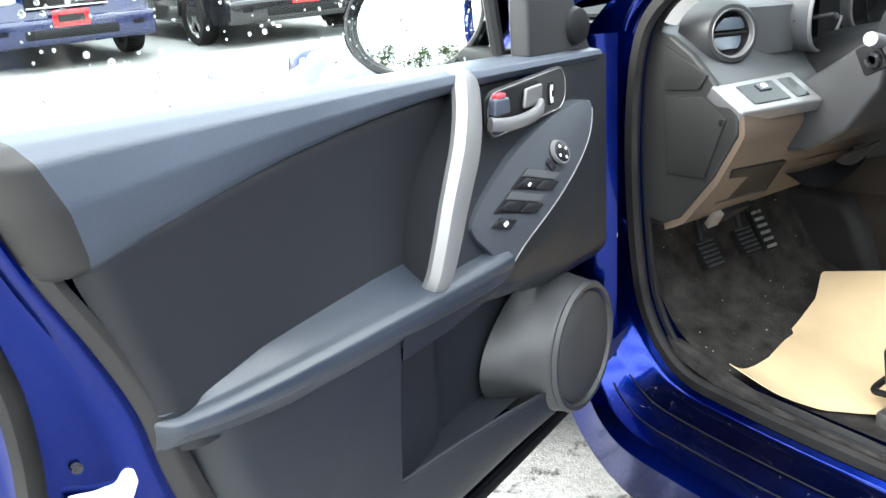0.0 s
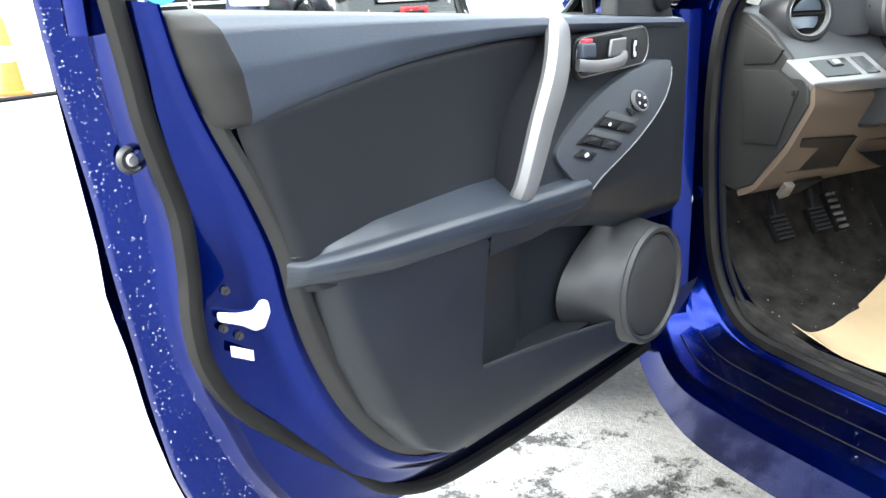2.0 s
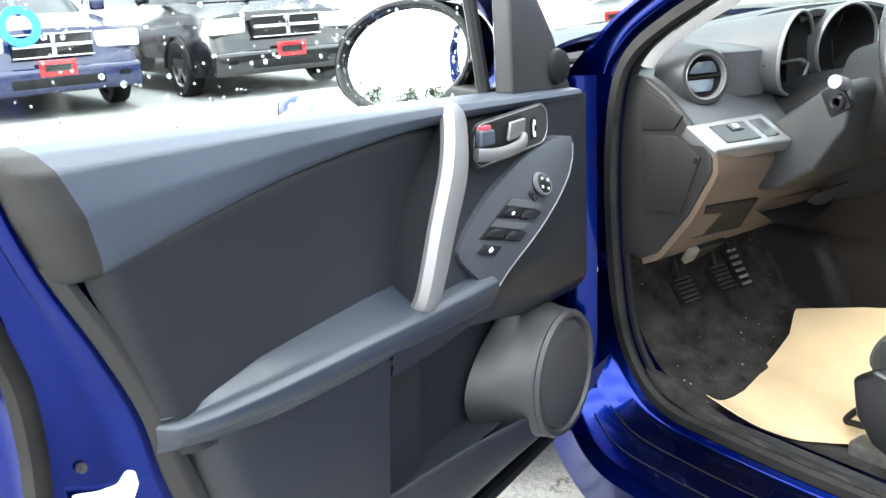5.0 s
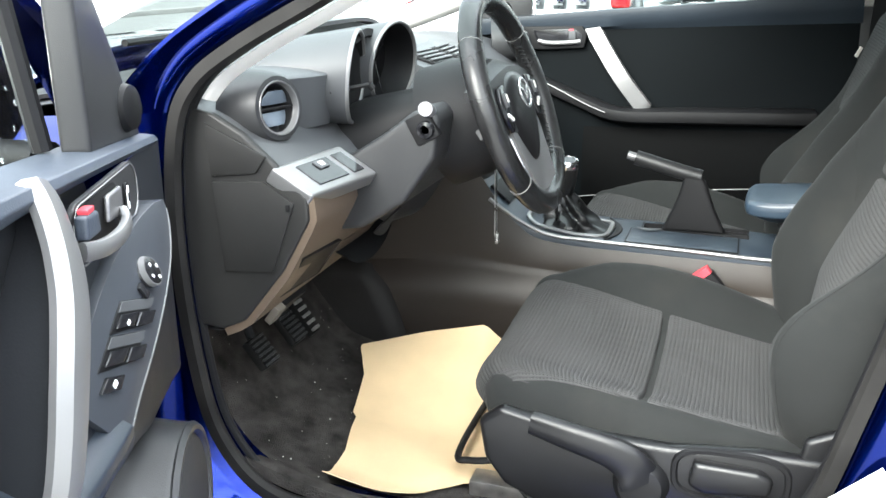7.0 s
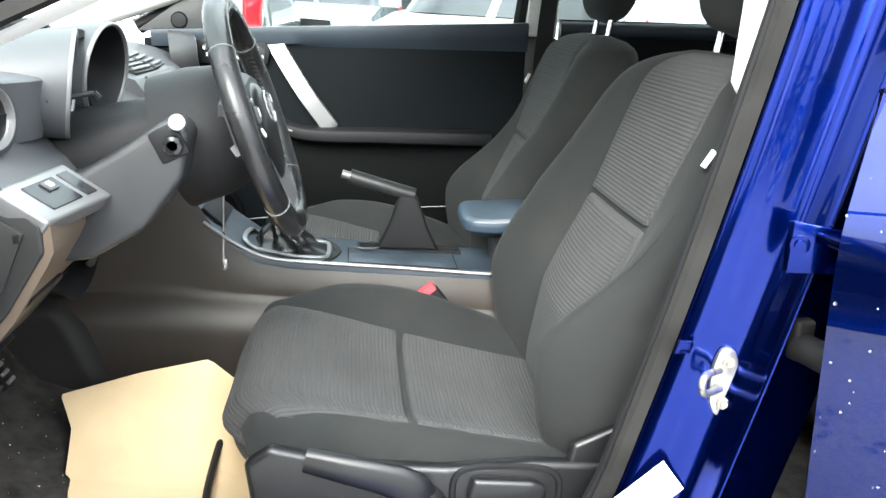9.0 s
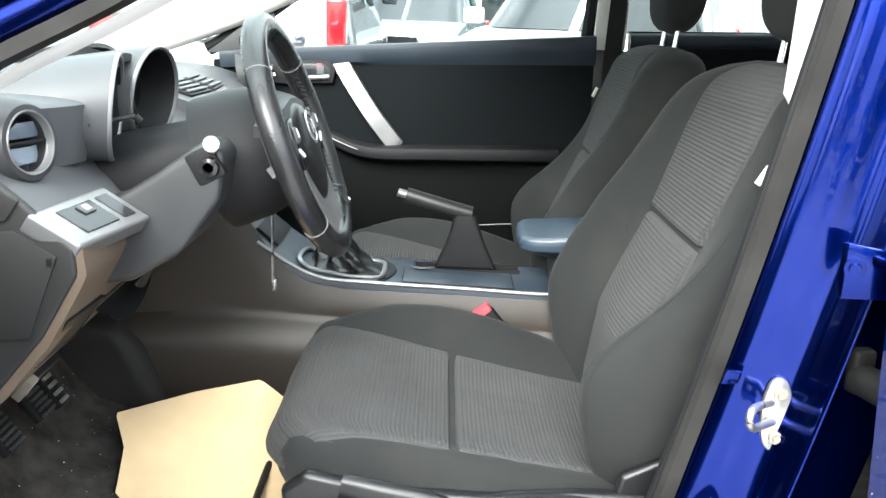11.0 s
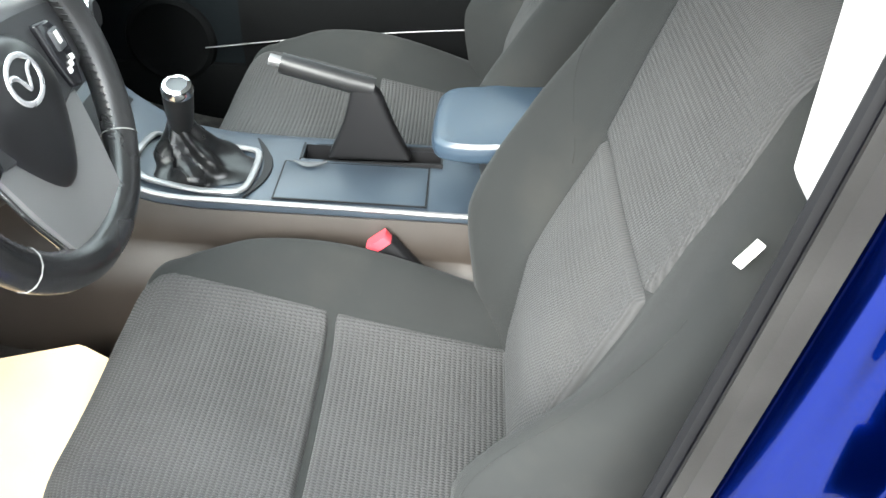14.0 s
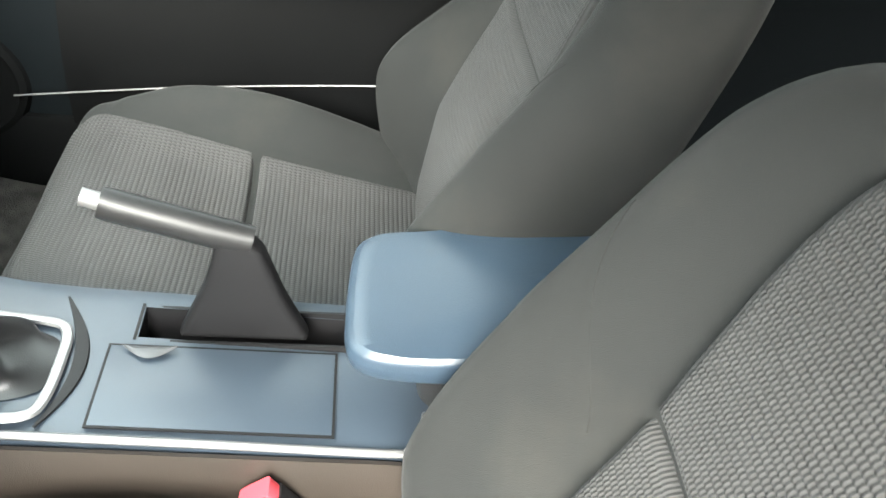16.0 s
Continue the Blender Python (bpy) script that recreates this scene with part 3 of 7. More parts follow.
def insert_face(u, v):
    """The scooped insert: rounded towards its rear edge and its top, hollow in the middle."""
    q = 0.36 + 0.665 * u
    z = 0.74 + v * (top_low(q) + 0.004 - 0.74)
    x = 0.36 + (insert_rear(z) - 0.36) * u
    hollow = 0.015 * math.sin(math.pi * min(1.0, v * 1.03)) ** 1.2 * math.sin(math.pi * min(1.0, u)) ** 0.6
    roll = 0.016 * max(0.0, (u - 0.955) / 0.045) ** 2.5 + 0.010 * max(0.0, (v - 0.93) / 0.07) ** 2
    return Vector((x, 0.051 + 0.004 * math.sin((q - 0.5) * 4) - hollow - roll, z))


part("insert", fix(surf(90, 44, insert_face)), VINYL, door, "charcoal vinyl door insert", 60)
part("trim_line", sweep([Vector((x, 0.046, top_low(x) - 0.001)) for x in [0.40 + 0.62 * i / 30 for i in range(31)]], circle(0.0030, 8)), PLASTIC_DARK, door)


# side strip behind the insert, down to the bottom
def side_strip(u, v):
    i = round(11 + u * 63)
    a = IN_L[i]
    inward = Vector((-(a.x - 0.45), 0, -(a.z - 0.75))).normalized()
    q = a + inward * ((0.036 + 0.020 * min(1.0, u * 1.5)) * v - 0.003)
    q.y = line([(0, 0.010), (0.10, 0.026), (0.25, 0.035), (0.55, 0.043), (0.85, 0.041), (0.95, 0.034), (1, 0.024)], v)
    return q


part("edge_trim", fix(surf(63, 14, side_strip)), EDGE, door, "dark grey rolled edge of the trim")
part("trim_joint", sweep([Vector((trim_rear(0.925) - 0.003 - 0.034 * k / 10, 0.020 + 0.024 * math.sin(1.6 * k / 10), 0.924 + 0.006 * k / 10)) for k in range(11)], circle(0.0016, 6)), BRONZE, door, "pale joint in the trim edge")


# armrest: a ledge that grows from the rear to the switch plate
def ledge_out(x):
    return curve([(0.45, 0.106), (0.55, 0.107), (0.70, 0.100), (0.85, 0.086), (0.93, 0.072), (0.965, 0.060), (1.0, 0.050)], x)


def arm(u, v):
    x = 0.982 - 0.494 * u
    out = ledge_out(x)
    zt = 0.777 + 0.004 * math.sin(3.1 * u)
    zc = line([(0, 0.786), (0.25, 0.797), (0.6, 0.800), (1.0, 0.797)], u)
    a = v * 7
    y = line([(0, 0.034), (0.6, 0.044), (1.0, 0.050), (2.4, out - 0.016), (2.8, out - 0.008), (3.3, out - 0.001), (3.9, out), (4.5, out - 0.002), (5.2, out - 0.007), (6.0, out - 0.012), (7, out - 0.022)], a)
    z = line([(0, zc + 0.004), (0.6, zc + 0.001), (1.0, zc - 0.002), (2.4, zt + 0.003), (2.8, zt), (3.3, zt - 0.005), (3.9, zt - 0.013), (4.5, zt - 0.021), (5.2, zt - 0.028), (6.0, zt - 0.036), (7, zt - 0.046)], a)
    z = zt + (z - zt) * (0.72 + 0.28 * min(1.0, u / 0.25))
    k = math.sqrt(max(0.0, 1 - (1 - min(1.0, u / 0.035)) ** 2))
    return Vector((x, 0.034 + (y - 0.034) * (0.25 + 0.75 * k), z))


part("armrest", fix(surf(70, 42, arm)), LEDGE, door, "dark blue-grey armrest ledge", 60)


# lower panel with the map pocket
def low_y(x, z):
    top = ledge_out(x) - 0.015
    y = curve([(0.43, 0.036), (0.47, 0.060), (0.54, 0.070), (0.62, 0.075), (0.70, 0.082), (0.745, 0.090), (0.78, 0.092)], z)
    k = max(0.0, min(1.0, (z - 0.50) / 0.22))
    return y + (min(y, top) - y) * k


def lower(u, v):
    z = 0.432 + 0.316 * v
    hi, lo = trim_rear(z) - 0.030, 0.698
    x = lo + (hi - lo) * u
    return Vector((x, low_y(x, z) - 0.036 * max(0.0, (u - 0.80) / 0.20) ** 2.6, z))


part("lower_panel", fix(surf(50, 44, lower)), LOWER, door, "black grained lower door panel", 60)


def lower_front(u, v):
    x = 0.12 + 0.578 * u
    z = 0.432 + v * line([(0.12, 0.100), (0.36, 0.096), (0.698, 0.129)], x)
    return Vector((x, low_y(x, z) + 0.030 * v * max(0.0, min(1.0, (0.68 - x) / 0.36)) ** 2, z))


part("lower_front", fix(surf(50, 16, lower_front)), LOWER, door)


def over_pocket(u, v):
    x = 0.125 + 0.573 * u
    lo = line([(0.125, 0.640), (0.30, 0.655), (0.40, 0.684), (0.50, 0.706), (0.60, 0.714), (0.698, 0.716)], x)
    hi = line([(0.125, 0.965), (0.50, 0.965), (0.54, 0.86), (0.60, 0.76), (0.698, 0.750)], x)
    z = lo + (hi - lo) * v
    full = min(1.0, max(0.0, (x - 0.16) / 0.3))
    y = line([(0.60, 0.070), (0.70, 0.083), (0.75, 0.091), (0.79, 0.082), (0.84, 0.070), (0.9, 0.064)], z)
    return Vector((x, 0.062 + (y - 0.062) * full - 0.024 * max(0.0, 1 - v * 10) ** 1.5, z))


part("front_panel", fix(surf(60, 50, over_pocket)), LOWER, door, "", 60)


def pocket(u, v):
    x = 0.20 + 0.495 * u
    y = line([(0.20, 0.010), (0.53, 0.010), (0.555, 0.022), (0.66, 0.044), (0.685, 0.056), (0.695, 0.068)], x)
    return Vector((x, y, 0.520 + 0.210 * v))


part("pocket", join(fix(surf(60, 8, pocket)), fix(surf(12, 4, lambda u, v: Vector((0.30 + 0.39 * u, 0.008 + 0.050 * v, 0.530))))), LOWER, door, "empty black map pocket")
part("pocket_lip", sweep([lower_front(0.46 + 0.54 * i / 24, 1) + Vector((0, -0.003, 0)) for i in range(25)], circle(0.0036, 8)), LOWER, door)


# loudspeaker pod
GRILLE = material("woven_black_grille", (0.030, 0.030, 0.031), 0.6, spec=0.3, grain=1500, bump=0.9, depth=0.0008, vary=0.1)


def pod(u, v):
    a = 2 * math.pi * u
    flare = (1 - v) ** 1.6
    stretch = 0.050 * flare * max(0.0, math.cos(a)) ** 2
    r = 0.096 + 0.012 * flare
    y = line([(0, 0.020), (0.3, 0.058), (0.7, 0.094), (0.88, 0.102), (1.0, 0.098)], v)
    return Vector((0.290 + (r + stretch) * math.cos(a) * (1 - 0.05 * v), y, 0.566 + r * math.sin(a)))


speaker = part("speaker", fix(surf(64, 20, pod, loop_u=True)), PLASTIC, door, "black loudspeaker pod")
part("grille", turned([(0.0, 0.0055), (0.05, 0.005), (0.080, 0.003), (0.0835, 0.000), (0.085, -0.006), (0.0, -0.006)], 48, facing((0.290, 0.099, 0.566), (0, 1, 0))), GRILLE, speaker, "fine black speaker grille")
part("speaker_ring", turned([(0.084, 0.000), (0.088, 0.006), (0.094, 0.006), (0.098, 0.0), (0.094, -0.01), (0.084, -0.01)], 48, facing((0.290, 0.099, 0.566), (0, 1, 0))), PLASTIC, speaker)

# silver pull
pull_path = spline([(0.512, 0.062, 0.992), (0.522, 0.072, 0.978), (0.545, 0.087, 0.950), (0.566, 0.096, 0.922), (0.586, 0.100, 0.895), (0.603, 0.101, 0.866), (0.618, 0.100, 0.830), (0.630, 0.096, 0.795), (0.634, 0.088, 0.778)], 32)
part("pull_handle", sweep(pull_path, lambda t: [(a * line([(0, 1.38), (0.35, 1.30), (0.8, 1.0), (1, 0.85)], t), b) for a, b in ((-0.0165, -0.010), (0.0165, -0.010), (0.0175, -0.004), (0.012, 0.006), (0.003, 0.0095), (-0.012, 0.0085), (-0.0175, 0.002))], up=(0, 1, 0)), SATIN, door, "satin silver pull handle", 28)
part("pull_back", fix(surf(30, 8, lambda u, v: pull_path[round(1 + u * 30)].lerp(Vector((pull_path[round(1 + u * 30)].x - 0.006 + 0.006 * math.sin(math.pi * u) ** 0.6, 0.040, pull_path[round(1 + u * 30)].z)), v) + Vector((0.010 * (1 - v), -0.004 * math.sin(3.14 * v) - 0.006, 0)))), VINYL, door, "charcoal fairing behind the pull")

# inner handle in its bezel
def rounded(cx, cz, w, h, r, n=6):
    out = []
    for qx, qz, a0 in ((1, 1, 0), (-1, 1, 90), (-1, -1, 180), (1, -1, 270)):
        for k in range(n + 1):
            a = radians(a0 + 90 * k / n)
            out.append((cx + qx * (w / 2 - r) + r * math.cos(a), cz + qz * (h / 2 - r) + r * math.sin(a)))
    return out


def plate(outline, y, d, bev=0.0015):
    return prism([(x, y, z) for x, z in outline], (0, d, 0), bev)


def skewed(outline, k, x0):
    return [(x, z - k * (x - x0)) for x, z in outline]


bezel = part("handle_bezel", plate(skewed(rounded(0.388, 0.942, 0.206, 0.058, 0.024), 0.02, 0.388), 0.070, 0.006), PLASTIC, door)
part("bezel_line", sweep([Vector((a, 0.0765, b)) for a, b in skewed(rounded(0.388, 0.942, 0.200, 0.053, 0.022), 0.02, 0.388)], circle(0.0008, 6), up=(0, 1, 0), loop=True), SILVER, bezel)
part("handle_cup", plate(rounded(0.426, 0.943, 0.140, 0.044, 0.016), 0.0745, 0.0022, 0.0006), PLASTIC_DARK, bezel, "dark hollow behind the lever")
part("handle_back", prism([(0.404, 0.077, 0.960), (0.362, 0.077, 0.960), (0.366, 0.077, 0.934), (0.410, 0.077, 0.936)], (0, 0.006, 0), 0.003, 3), SILVER, bezel)
part("door_lever", sweep(spline([(0.496, 0.084, 0.934), (0.470, 0.093, 0.930), (0.430, 0.096, 0.929), (0.392, 0.092, 0.931), (0.372, 0.084, 0.936)], 18), lambda t: circle(0.0055, 12, 0.0085 - 0.001 * t, 0.8)), SILVER, bezel, "silver door release lever")
part("lock_tab", prism([(0.488, 0.077, 0.962), (0.456, 0.077, 0.960), (0.454, 0.077, 0.940), (0.490, 0.077, 0.941)], (0, 0.012, 0), 0.004, 3), PLASTIC_UP, bezel)
part("lock_flag", box((0.472, 0.083, 0.9635), (0.018, 0.010, 0.005), 0.002), RED, bezel, "red unlocked marker")
lockpad = part("lock_switch", plate(rounded(0.331, 0.941, 0.014, 0.030, 0.005), 0.0755, 0.003), PLASTIC_DARK, bezel)
part("lock_mark", join(box((0.331, 0.079, 0.949), (0.005, 0.001, 0.007)), box((0.331, 0.079, 0.933), (0.005, 0.001, 0.007)), box((0.334, 0.079, 0.941), (0.002, 0.001, 0.016))), WHITE, lockpad)

# switch plate, tilted upwards


def sw_point(a, b, c=0.0):
    """On the switch plate: a along it to the rear, b up across it, c proud of it."""
    A = Vector((0.923, 0.0, -0.386)).normalized()
    B = Vector((0.386, -0.16, 0.923))
    B = (B - A * B.dot(A)).normalized()
    C = A.cross(B)
    C = C if C.y > 0 else -C
    return Vector((0.420, 0.082, 0.839)) + A * a + B * b + C * c


def sw_box(a, b, w, h, c0, c1, bev=0.001):
    pts = [sw_point(a + da * w / 2, b + db * h / 2, c0) for da, db in ((-1, -1), (1, -1), (1, 1), (-1, 1))]
    return prism(pts, sw_point(0, 0, c1 - c0) - sw_point(0, 0, 0), bev)


PLATE = [(p.x, p.z) for p in spline([(0.236, 0, 0.910), (0.246, 0, 0.888), (0.268, 0, 0.864), (0.304, 0, 0.840), (0.345, 0, 0.819), (0.384, 0, 0.802), (0.45, 0, 0.777), (0.488, 0, 0.760), (0.500, 0, 0.762), (0.520, 0, 0.785), (0.540, 0, 0.812), (0.530, 0, 0.830), (0.47, 0, 0.865), (0.40, 0, 0.893), (0.33, 0, 0.910), (0.27, 0, 0.918), (0.238, 0, 0.916)], 64)]
switches = part("switch_plate", plate(PLATE, 0.052, 0.030, 0.004), PLATE_GREY, door, "black switch plate with window buttons")
part("plate_edge", sweep([Vector((a, 0.082, b)) for a, b in PLATE[1:34]], circle(0.0010, 6)), SILVER, switches)
knob = part("mirror_knob", turned([(0.0, 0.010), (0.010, 0.010), (0.0135, 0.008), (0.015, 0.003), (0.016, 0.0), (0, 0)], 28, facing(sw_point(-0.082, -0.004, 0.0), sw_point(0, 0, 1) - sw_point(0, 0, 0))), GLOSS_BLACK, switches)
part("knob_ring", turned([(0.013, 0.0085), (0.0145, 0.0085), (0.0155, 0.003), (0.0145, 0.003)], 28, facing(sw_point(-0.082, -0.004, 0.0), sw_point(0, 0, 1) - sw_point(0, 0, 0))), SATIN, knob)
part("knob_marks", join(*[sw_box(-0.082 + 0.008 * math.cos(k * 1.5708), -0.004 + 0.008 * math.sin(k * 1.5708), 0.003, 0.003, 0.010, 0.0106, 0) for k in range(4)]), WHITE, knob)
part("mirror_select", sw_box(-0.056, -0.006, 0.009, 0.014, 0.0, 0.004), GLOSS_BLACK, switches)
for x0, z0 in ((0.400, 0.8445), (0.443, 0.8260)):
    # a flat dark well, a paler strip for light caught in it, two rockers
    well = part("switch_well", prism([(x0 + a, 0.0820, z0 + b) for a, b in ((0.013, 0.0175), (-0.054, -0.0025), (-0.014, -0.0175), (0.055, 0.0005))], (0, 0.0012, 0), 0.0004, 1), PLASTIC_DARK, switches)
    part("well_end", prism([(x0 + a, 0.0830, z0 + b) for a, b in ((0.012, 0.0165), (-0.052, -0.0025), (-0.037, -0.0085), (0.026, 0.0105))], (0, 0.0012, 0), 0.0004, 1), PLASTIC_SOFT, well, "paler strip for the light caught in the switch well")
    for k in (0, 1):
        c0 = x0 + 0.018 - 0.036 * k + 0.004
        part("window_switch", prism([(c0 + a, 0.0830, z0 - 0.0035 - 0.0115 * k + 0.0045 + b) for a, b in ((0.002, 0.0075), (-0.028, -0.0015), (-0.010, -0.0085), (0.022, 0.0005))], (0, 0.0035, 0), 0.0012, 2), GLOSS_BLACK, switches, "black window switch")
part("switch_mark", box((0.421, 0.0868, 0.8435), (0.006, 0.001, 0.003), 0, (0, 16, 0)), WHITE, switches)
lockout = part("lockout_button", prism([(a, 0.082, b) for a, b in ((0.489, 0.819), (0.460, 0.809), (0.477, 0.802), (0.509, 0.812))], (0, 0.004, 0), 0.0012, 2), GLOSS_BLACK, switches)
part("lockout_mark", box((0.484, 0.0865, 0.8105), (0.008, 0.001, 0.004), 0, (0, 16, 0)), WHITE, lockout)

# the plate leans back to face upwards
for ob_ in [switches] + switches.children_recursive:
    for v_ in ob_.data.vertices:
        v_.co.y += 0.26 * (0.885 - 0.425 * (v_.co.x - 0.30) - v_.co.z) + 0.008

# mirror corner with tweeter
corner = part("mirror_corner", prism([(0.335, 0.020, 0.985), (0.150, 0.020, 0.972), (0.215, 0.020, 1.065), (0.290, 0.020, 1.150), (0.325, 0.020, 1.175), (0.338, 0.020, 1.175)], (0, 0.030, 0), 0.006, 3), PLASTIC, door)
part("tweeter", turned([(0.0, 0.014), (0.015, 0.013), (0.024, 0.009), (0.027, 0.0), (0, 0)], 28, facing((0.205, 0.050, 1.012), (0.15, 1, 0.05))), PLASTIC_DARK, corner, "round black tweeter")
# window frame, rubber and glass
frame_path = spline([(1.114, -0.046, 1.02), (1.120, -0.044, 1.12), (1.132, -0.066, 1.30), (1.10, -0.085, 1.385), (0.96, -0.09, 1.42), (0.78, -0.09, 1.42), (0.60, -0.075, 1.35), (0.44, -0.055, 1.235), (0.30, -0.030, 1.135), (0.235, -0.020, 1.085), (0.165, -0.01, 1.0)], 60)
part("window_frame", sweep(frame_path, lambda t: [(a * (1.0 - 0.55 * max(0.0, min(1.0, (t - 0.45) / 0.15))), b) for a, b in ((-0.024, -0.018), (0.024, -0.018), (0.030, 0.0), (0.022, 0.020), (-0.018, 0.022), (-0.026, 0.006))], up=(0, 1, 0)), PAINT, door, "blue and black window frame")
part("frame_rubber", sweep([p + Vector((-0.02, 0.024, -0.01)) for p in frame_path[1:24]], [(-0.012, -0.006), (0.012, -0.006), (0.010, 0.008), (-0.010, 0.008)], up=(0, 1, 0)), RUBBER, door)
part("channel", tube([(0.338, 0.005, 0.99), (0.345, -0.02, 1.19)], 0.010, 8), PLASTIC_DARK, door)


def pane_point(u, v):
    z = 0.97 + 0.43 * v
    x0, x1 = 0.33 + 0.55 * max(0.0, z - 1.16) / 0.24, 1.088 + 0.05 * max(0.0, z - 1.03)
    return Vector((x0 + (x1 - x0) * u, -0.005 - 0.16 * (z - 0.98), z))


pane = part("window_pane", fix(surf(8, 8, pane_point)), GLASS, door, "rain-spotted side window glass")
pane.visible_shadow = False
part("belt_seal", sweep([Vector((0.33 + 0.77 * i / 20, 0.0, belt(0.33 + 0.77 * i / 20) - 0.022)) for i in range(21)], circle(0.006, 8, 0.009)), RUBBER, door)
tagged(part("rain_on_window", drops(430, lambda a, b: (pane_point(a, b * 0.55) + Vector((0, -0.0005, 0)), (0, -1, -0.1)), 0.001, 0.0038, 3), WATER, door), kind="stuff")
tagged(part("rain_on_edge", drops(620, lambda a, b: (door_rim(a * 0.6, 0.66 + 0.30 * b) + Vector((0.0004, 0.0004, 0)), (0.5, 0.8, 0.2)), 0.0004, 0.0014, 4), WATER, door), kind="stuff")

# door mirror outside the glass
MIR = facing((0.232, -0.198, 1.024), (0.961, 0.19, 0.21))


def shell(u, v):
    a = 2 * math.pi * u
    c, s = math.cos(a), math.sin(a)
    x = 0.015 + 0.136 * math.copysign(abs(c) ** 0.85, c) + 0.012 * s
    y = 0.088 * math.copysign(abs(s) ** 0.9, s)
    k = abs(math.cos(v * 1.5708)) ** 0.42
    return Vector((x * k, y * k, -0.115 * math.sin(v * 1.5708) + 0.012 * (1 - v)))


mir = part("door_mirror", moved(join(fix(surf(40, 14, shell, loop_u=True))), MIR @ Matrix.Identity(4)), PAINT_OUT, door, "blue door mirror wet with rain")
part("mirror_rim", moved(sweep([Vector((0.112 * math.cos(2 * math.pi * i / 40) + 0.012 * math.sin(2 * math.pi * i / 40), 0.086 * math.sin(2 * math.pi * i / 40), 0.011)) for i in range(40)], circle(0.0065, 10, 0.008), loop=True), MIR @ Matrix.Identity(4)), PLASTIC_DARK, mir)
part("mirror_glass", moved(prism([(0.107 * math.cos(2 * math.pi * i / 40) + 0.012 * math.sin(2 * math.pi * i / 40), 0.082 * math.sin(2 * math.pi * i / 40), 0.004) for i in range(40)], (0, 0, 0.003), 0.001), MIR @ Matrix.Identity(4)), MIRROR, mir, "mirror glass with water spots")
part("mirror_foot", sweep([(0.262, -0.02, 0.968), (0.232, -0.105, 0.968)], circle(0.026, 14, 0.018, 0.8)), PLASTIC_DARK, mir)
tagged(part("rain_on_mirror", moved(drops(170, lambda a, b: (Vector((0.118 * math.sqrt(a) * math.cos(6.283 * b), 0.088 * math.sqrt(a) * math.sin(6.283 * b), 0.008 if a < 0.66 else 0.0185)), (0, 0, 1)), 0.0008, 0.0024, 7), MIR @ Matrix.Identity(4)), WATER, mir), kind="stuff")

# latch, sticker, grommet, bolts
latch = part("latch", prism([Vector((1.022 + a, 0.012 - 0.1 * a, 0.730 + b)) for a, b in ((0.032, 0.010), (0.008, 0.002), (-0.010, 0.000), (-0.018, 0.010), (-0.027, 0.008), (-0.029, -0.006), (-0.020, -0.022), (-0.008, -0.022), (0.006, -0.012), (0.032, 0.000))], (0.002, 0.010, 0), 0.004, 3), GREASE, door, "white-greased steel latch")
part("sticker", prism([Vector((1.030 + a, 0.014, 0.688 + b)) for a, b in ((0.014, 0.012), (-0.014, -0.003), (-0.014, -0.015), (0.014, 0.000))], (0.0003, 0.001, 0)), LABEL, door)
for x, z in ((1.041, 0.759), (1.048, 0.720), (1.030, 0.706)):
    bolt(Vector((x, 0.010, z)), (0.2, 0.97, 0), 0.0048, PLASTIC, door, "latch_bolt")
gm = part("grommet", turned([(0.0, 0.002), (0.008, 0.002), (0.009, 0.005), (0.011, 0.006), (0.013, 0.004), (0.0145, 0.0), (0, 0)], 24, facing((1.103, -0.030, 0.901), (0.15, 0.97, 0.05))), PLASTIC, door, "dark rubber grommet")
part("grommet_screw", turned([(0.0, 0.007), (0.0045, 0.0068), (0.0065, 0.005), (0.007, 0.001), (0, 0)], 16, facing((1.103, -0.030, 0.901), (0.15, 0.97, 0.05))), STEEL, gm, "steel screw head")
part("lower_stop", turned([(0.0, 0.008), (0.007, 0.008), (0.010, 0.004), (0.013, 0.002), (0.014, 0.0), (0, 0)], 20, facing((0.886, -0.032, 0.423), (0.1, 0.97, -0.1))), PLASTIC_DARK, door)
# ---- seats ----
def fabric(name, color, weave=900.0, bump=0.5, sheen=0.04):
    mat = material(name, color, 0.88, grain=weave, bump=bump, depth=0.0006, vary=0.16, stain=5, sheen=sheen, spec=0.12)
    # pale dust rubbed into the cloth in soft patches
    nt = mat.node_tree
    b = nt.nodes["Principled BSDF"]
    was = b.inputs["Base Color"].links[0].from_socket
    co, dust, rng, mix = nt.nodes.new("ShaderNodeTexCoord"), nt.nodes.new("ShaderNodeTexNoise"), nt.nodes.new("ShaderNodeMapRange"), nt.nodes.new("ShaderNodeMix")
    dust.inputs["Scale"].default_value, dust.inputs["Detail"].default_value, dust.inputs["Roughness"].default_value = 4.5, 7.0, 0.65
    rng.inputs["From Min"].default_value, rng.inputs["From Max"].default_value = 0.52, 0.80
    rng.inputs["To Min"].default_value, rng.inputs["To Max"].default_value = 0.0, 0.15
    mix.data_type = "RGBA"
    mix.inputs[7].default_value = (0.085, 0.077, 0.064, 1)
    for a, c in ((co.outputs["Object"], dust.inputs["Vector"]), (dust.outputs["Fac"], rng.inputs["Value"]), (rng.outputs[0], mix.inputs["Factor"]), (was, mix.inputs[6]), (mix.outputs[2], b.inputs["Base Color"])):
        nt.links.new(a, c)
    return mat


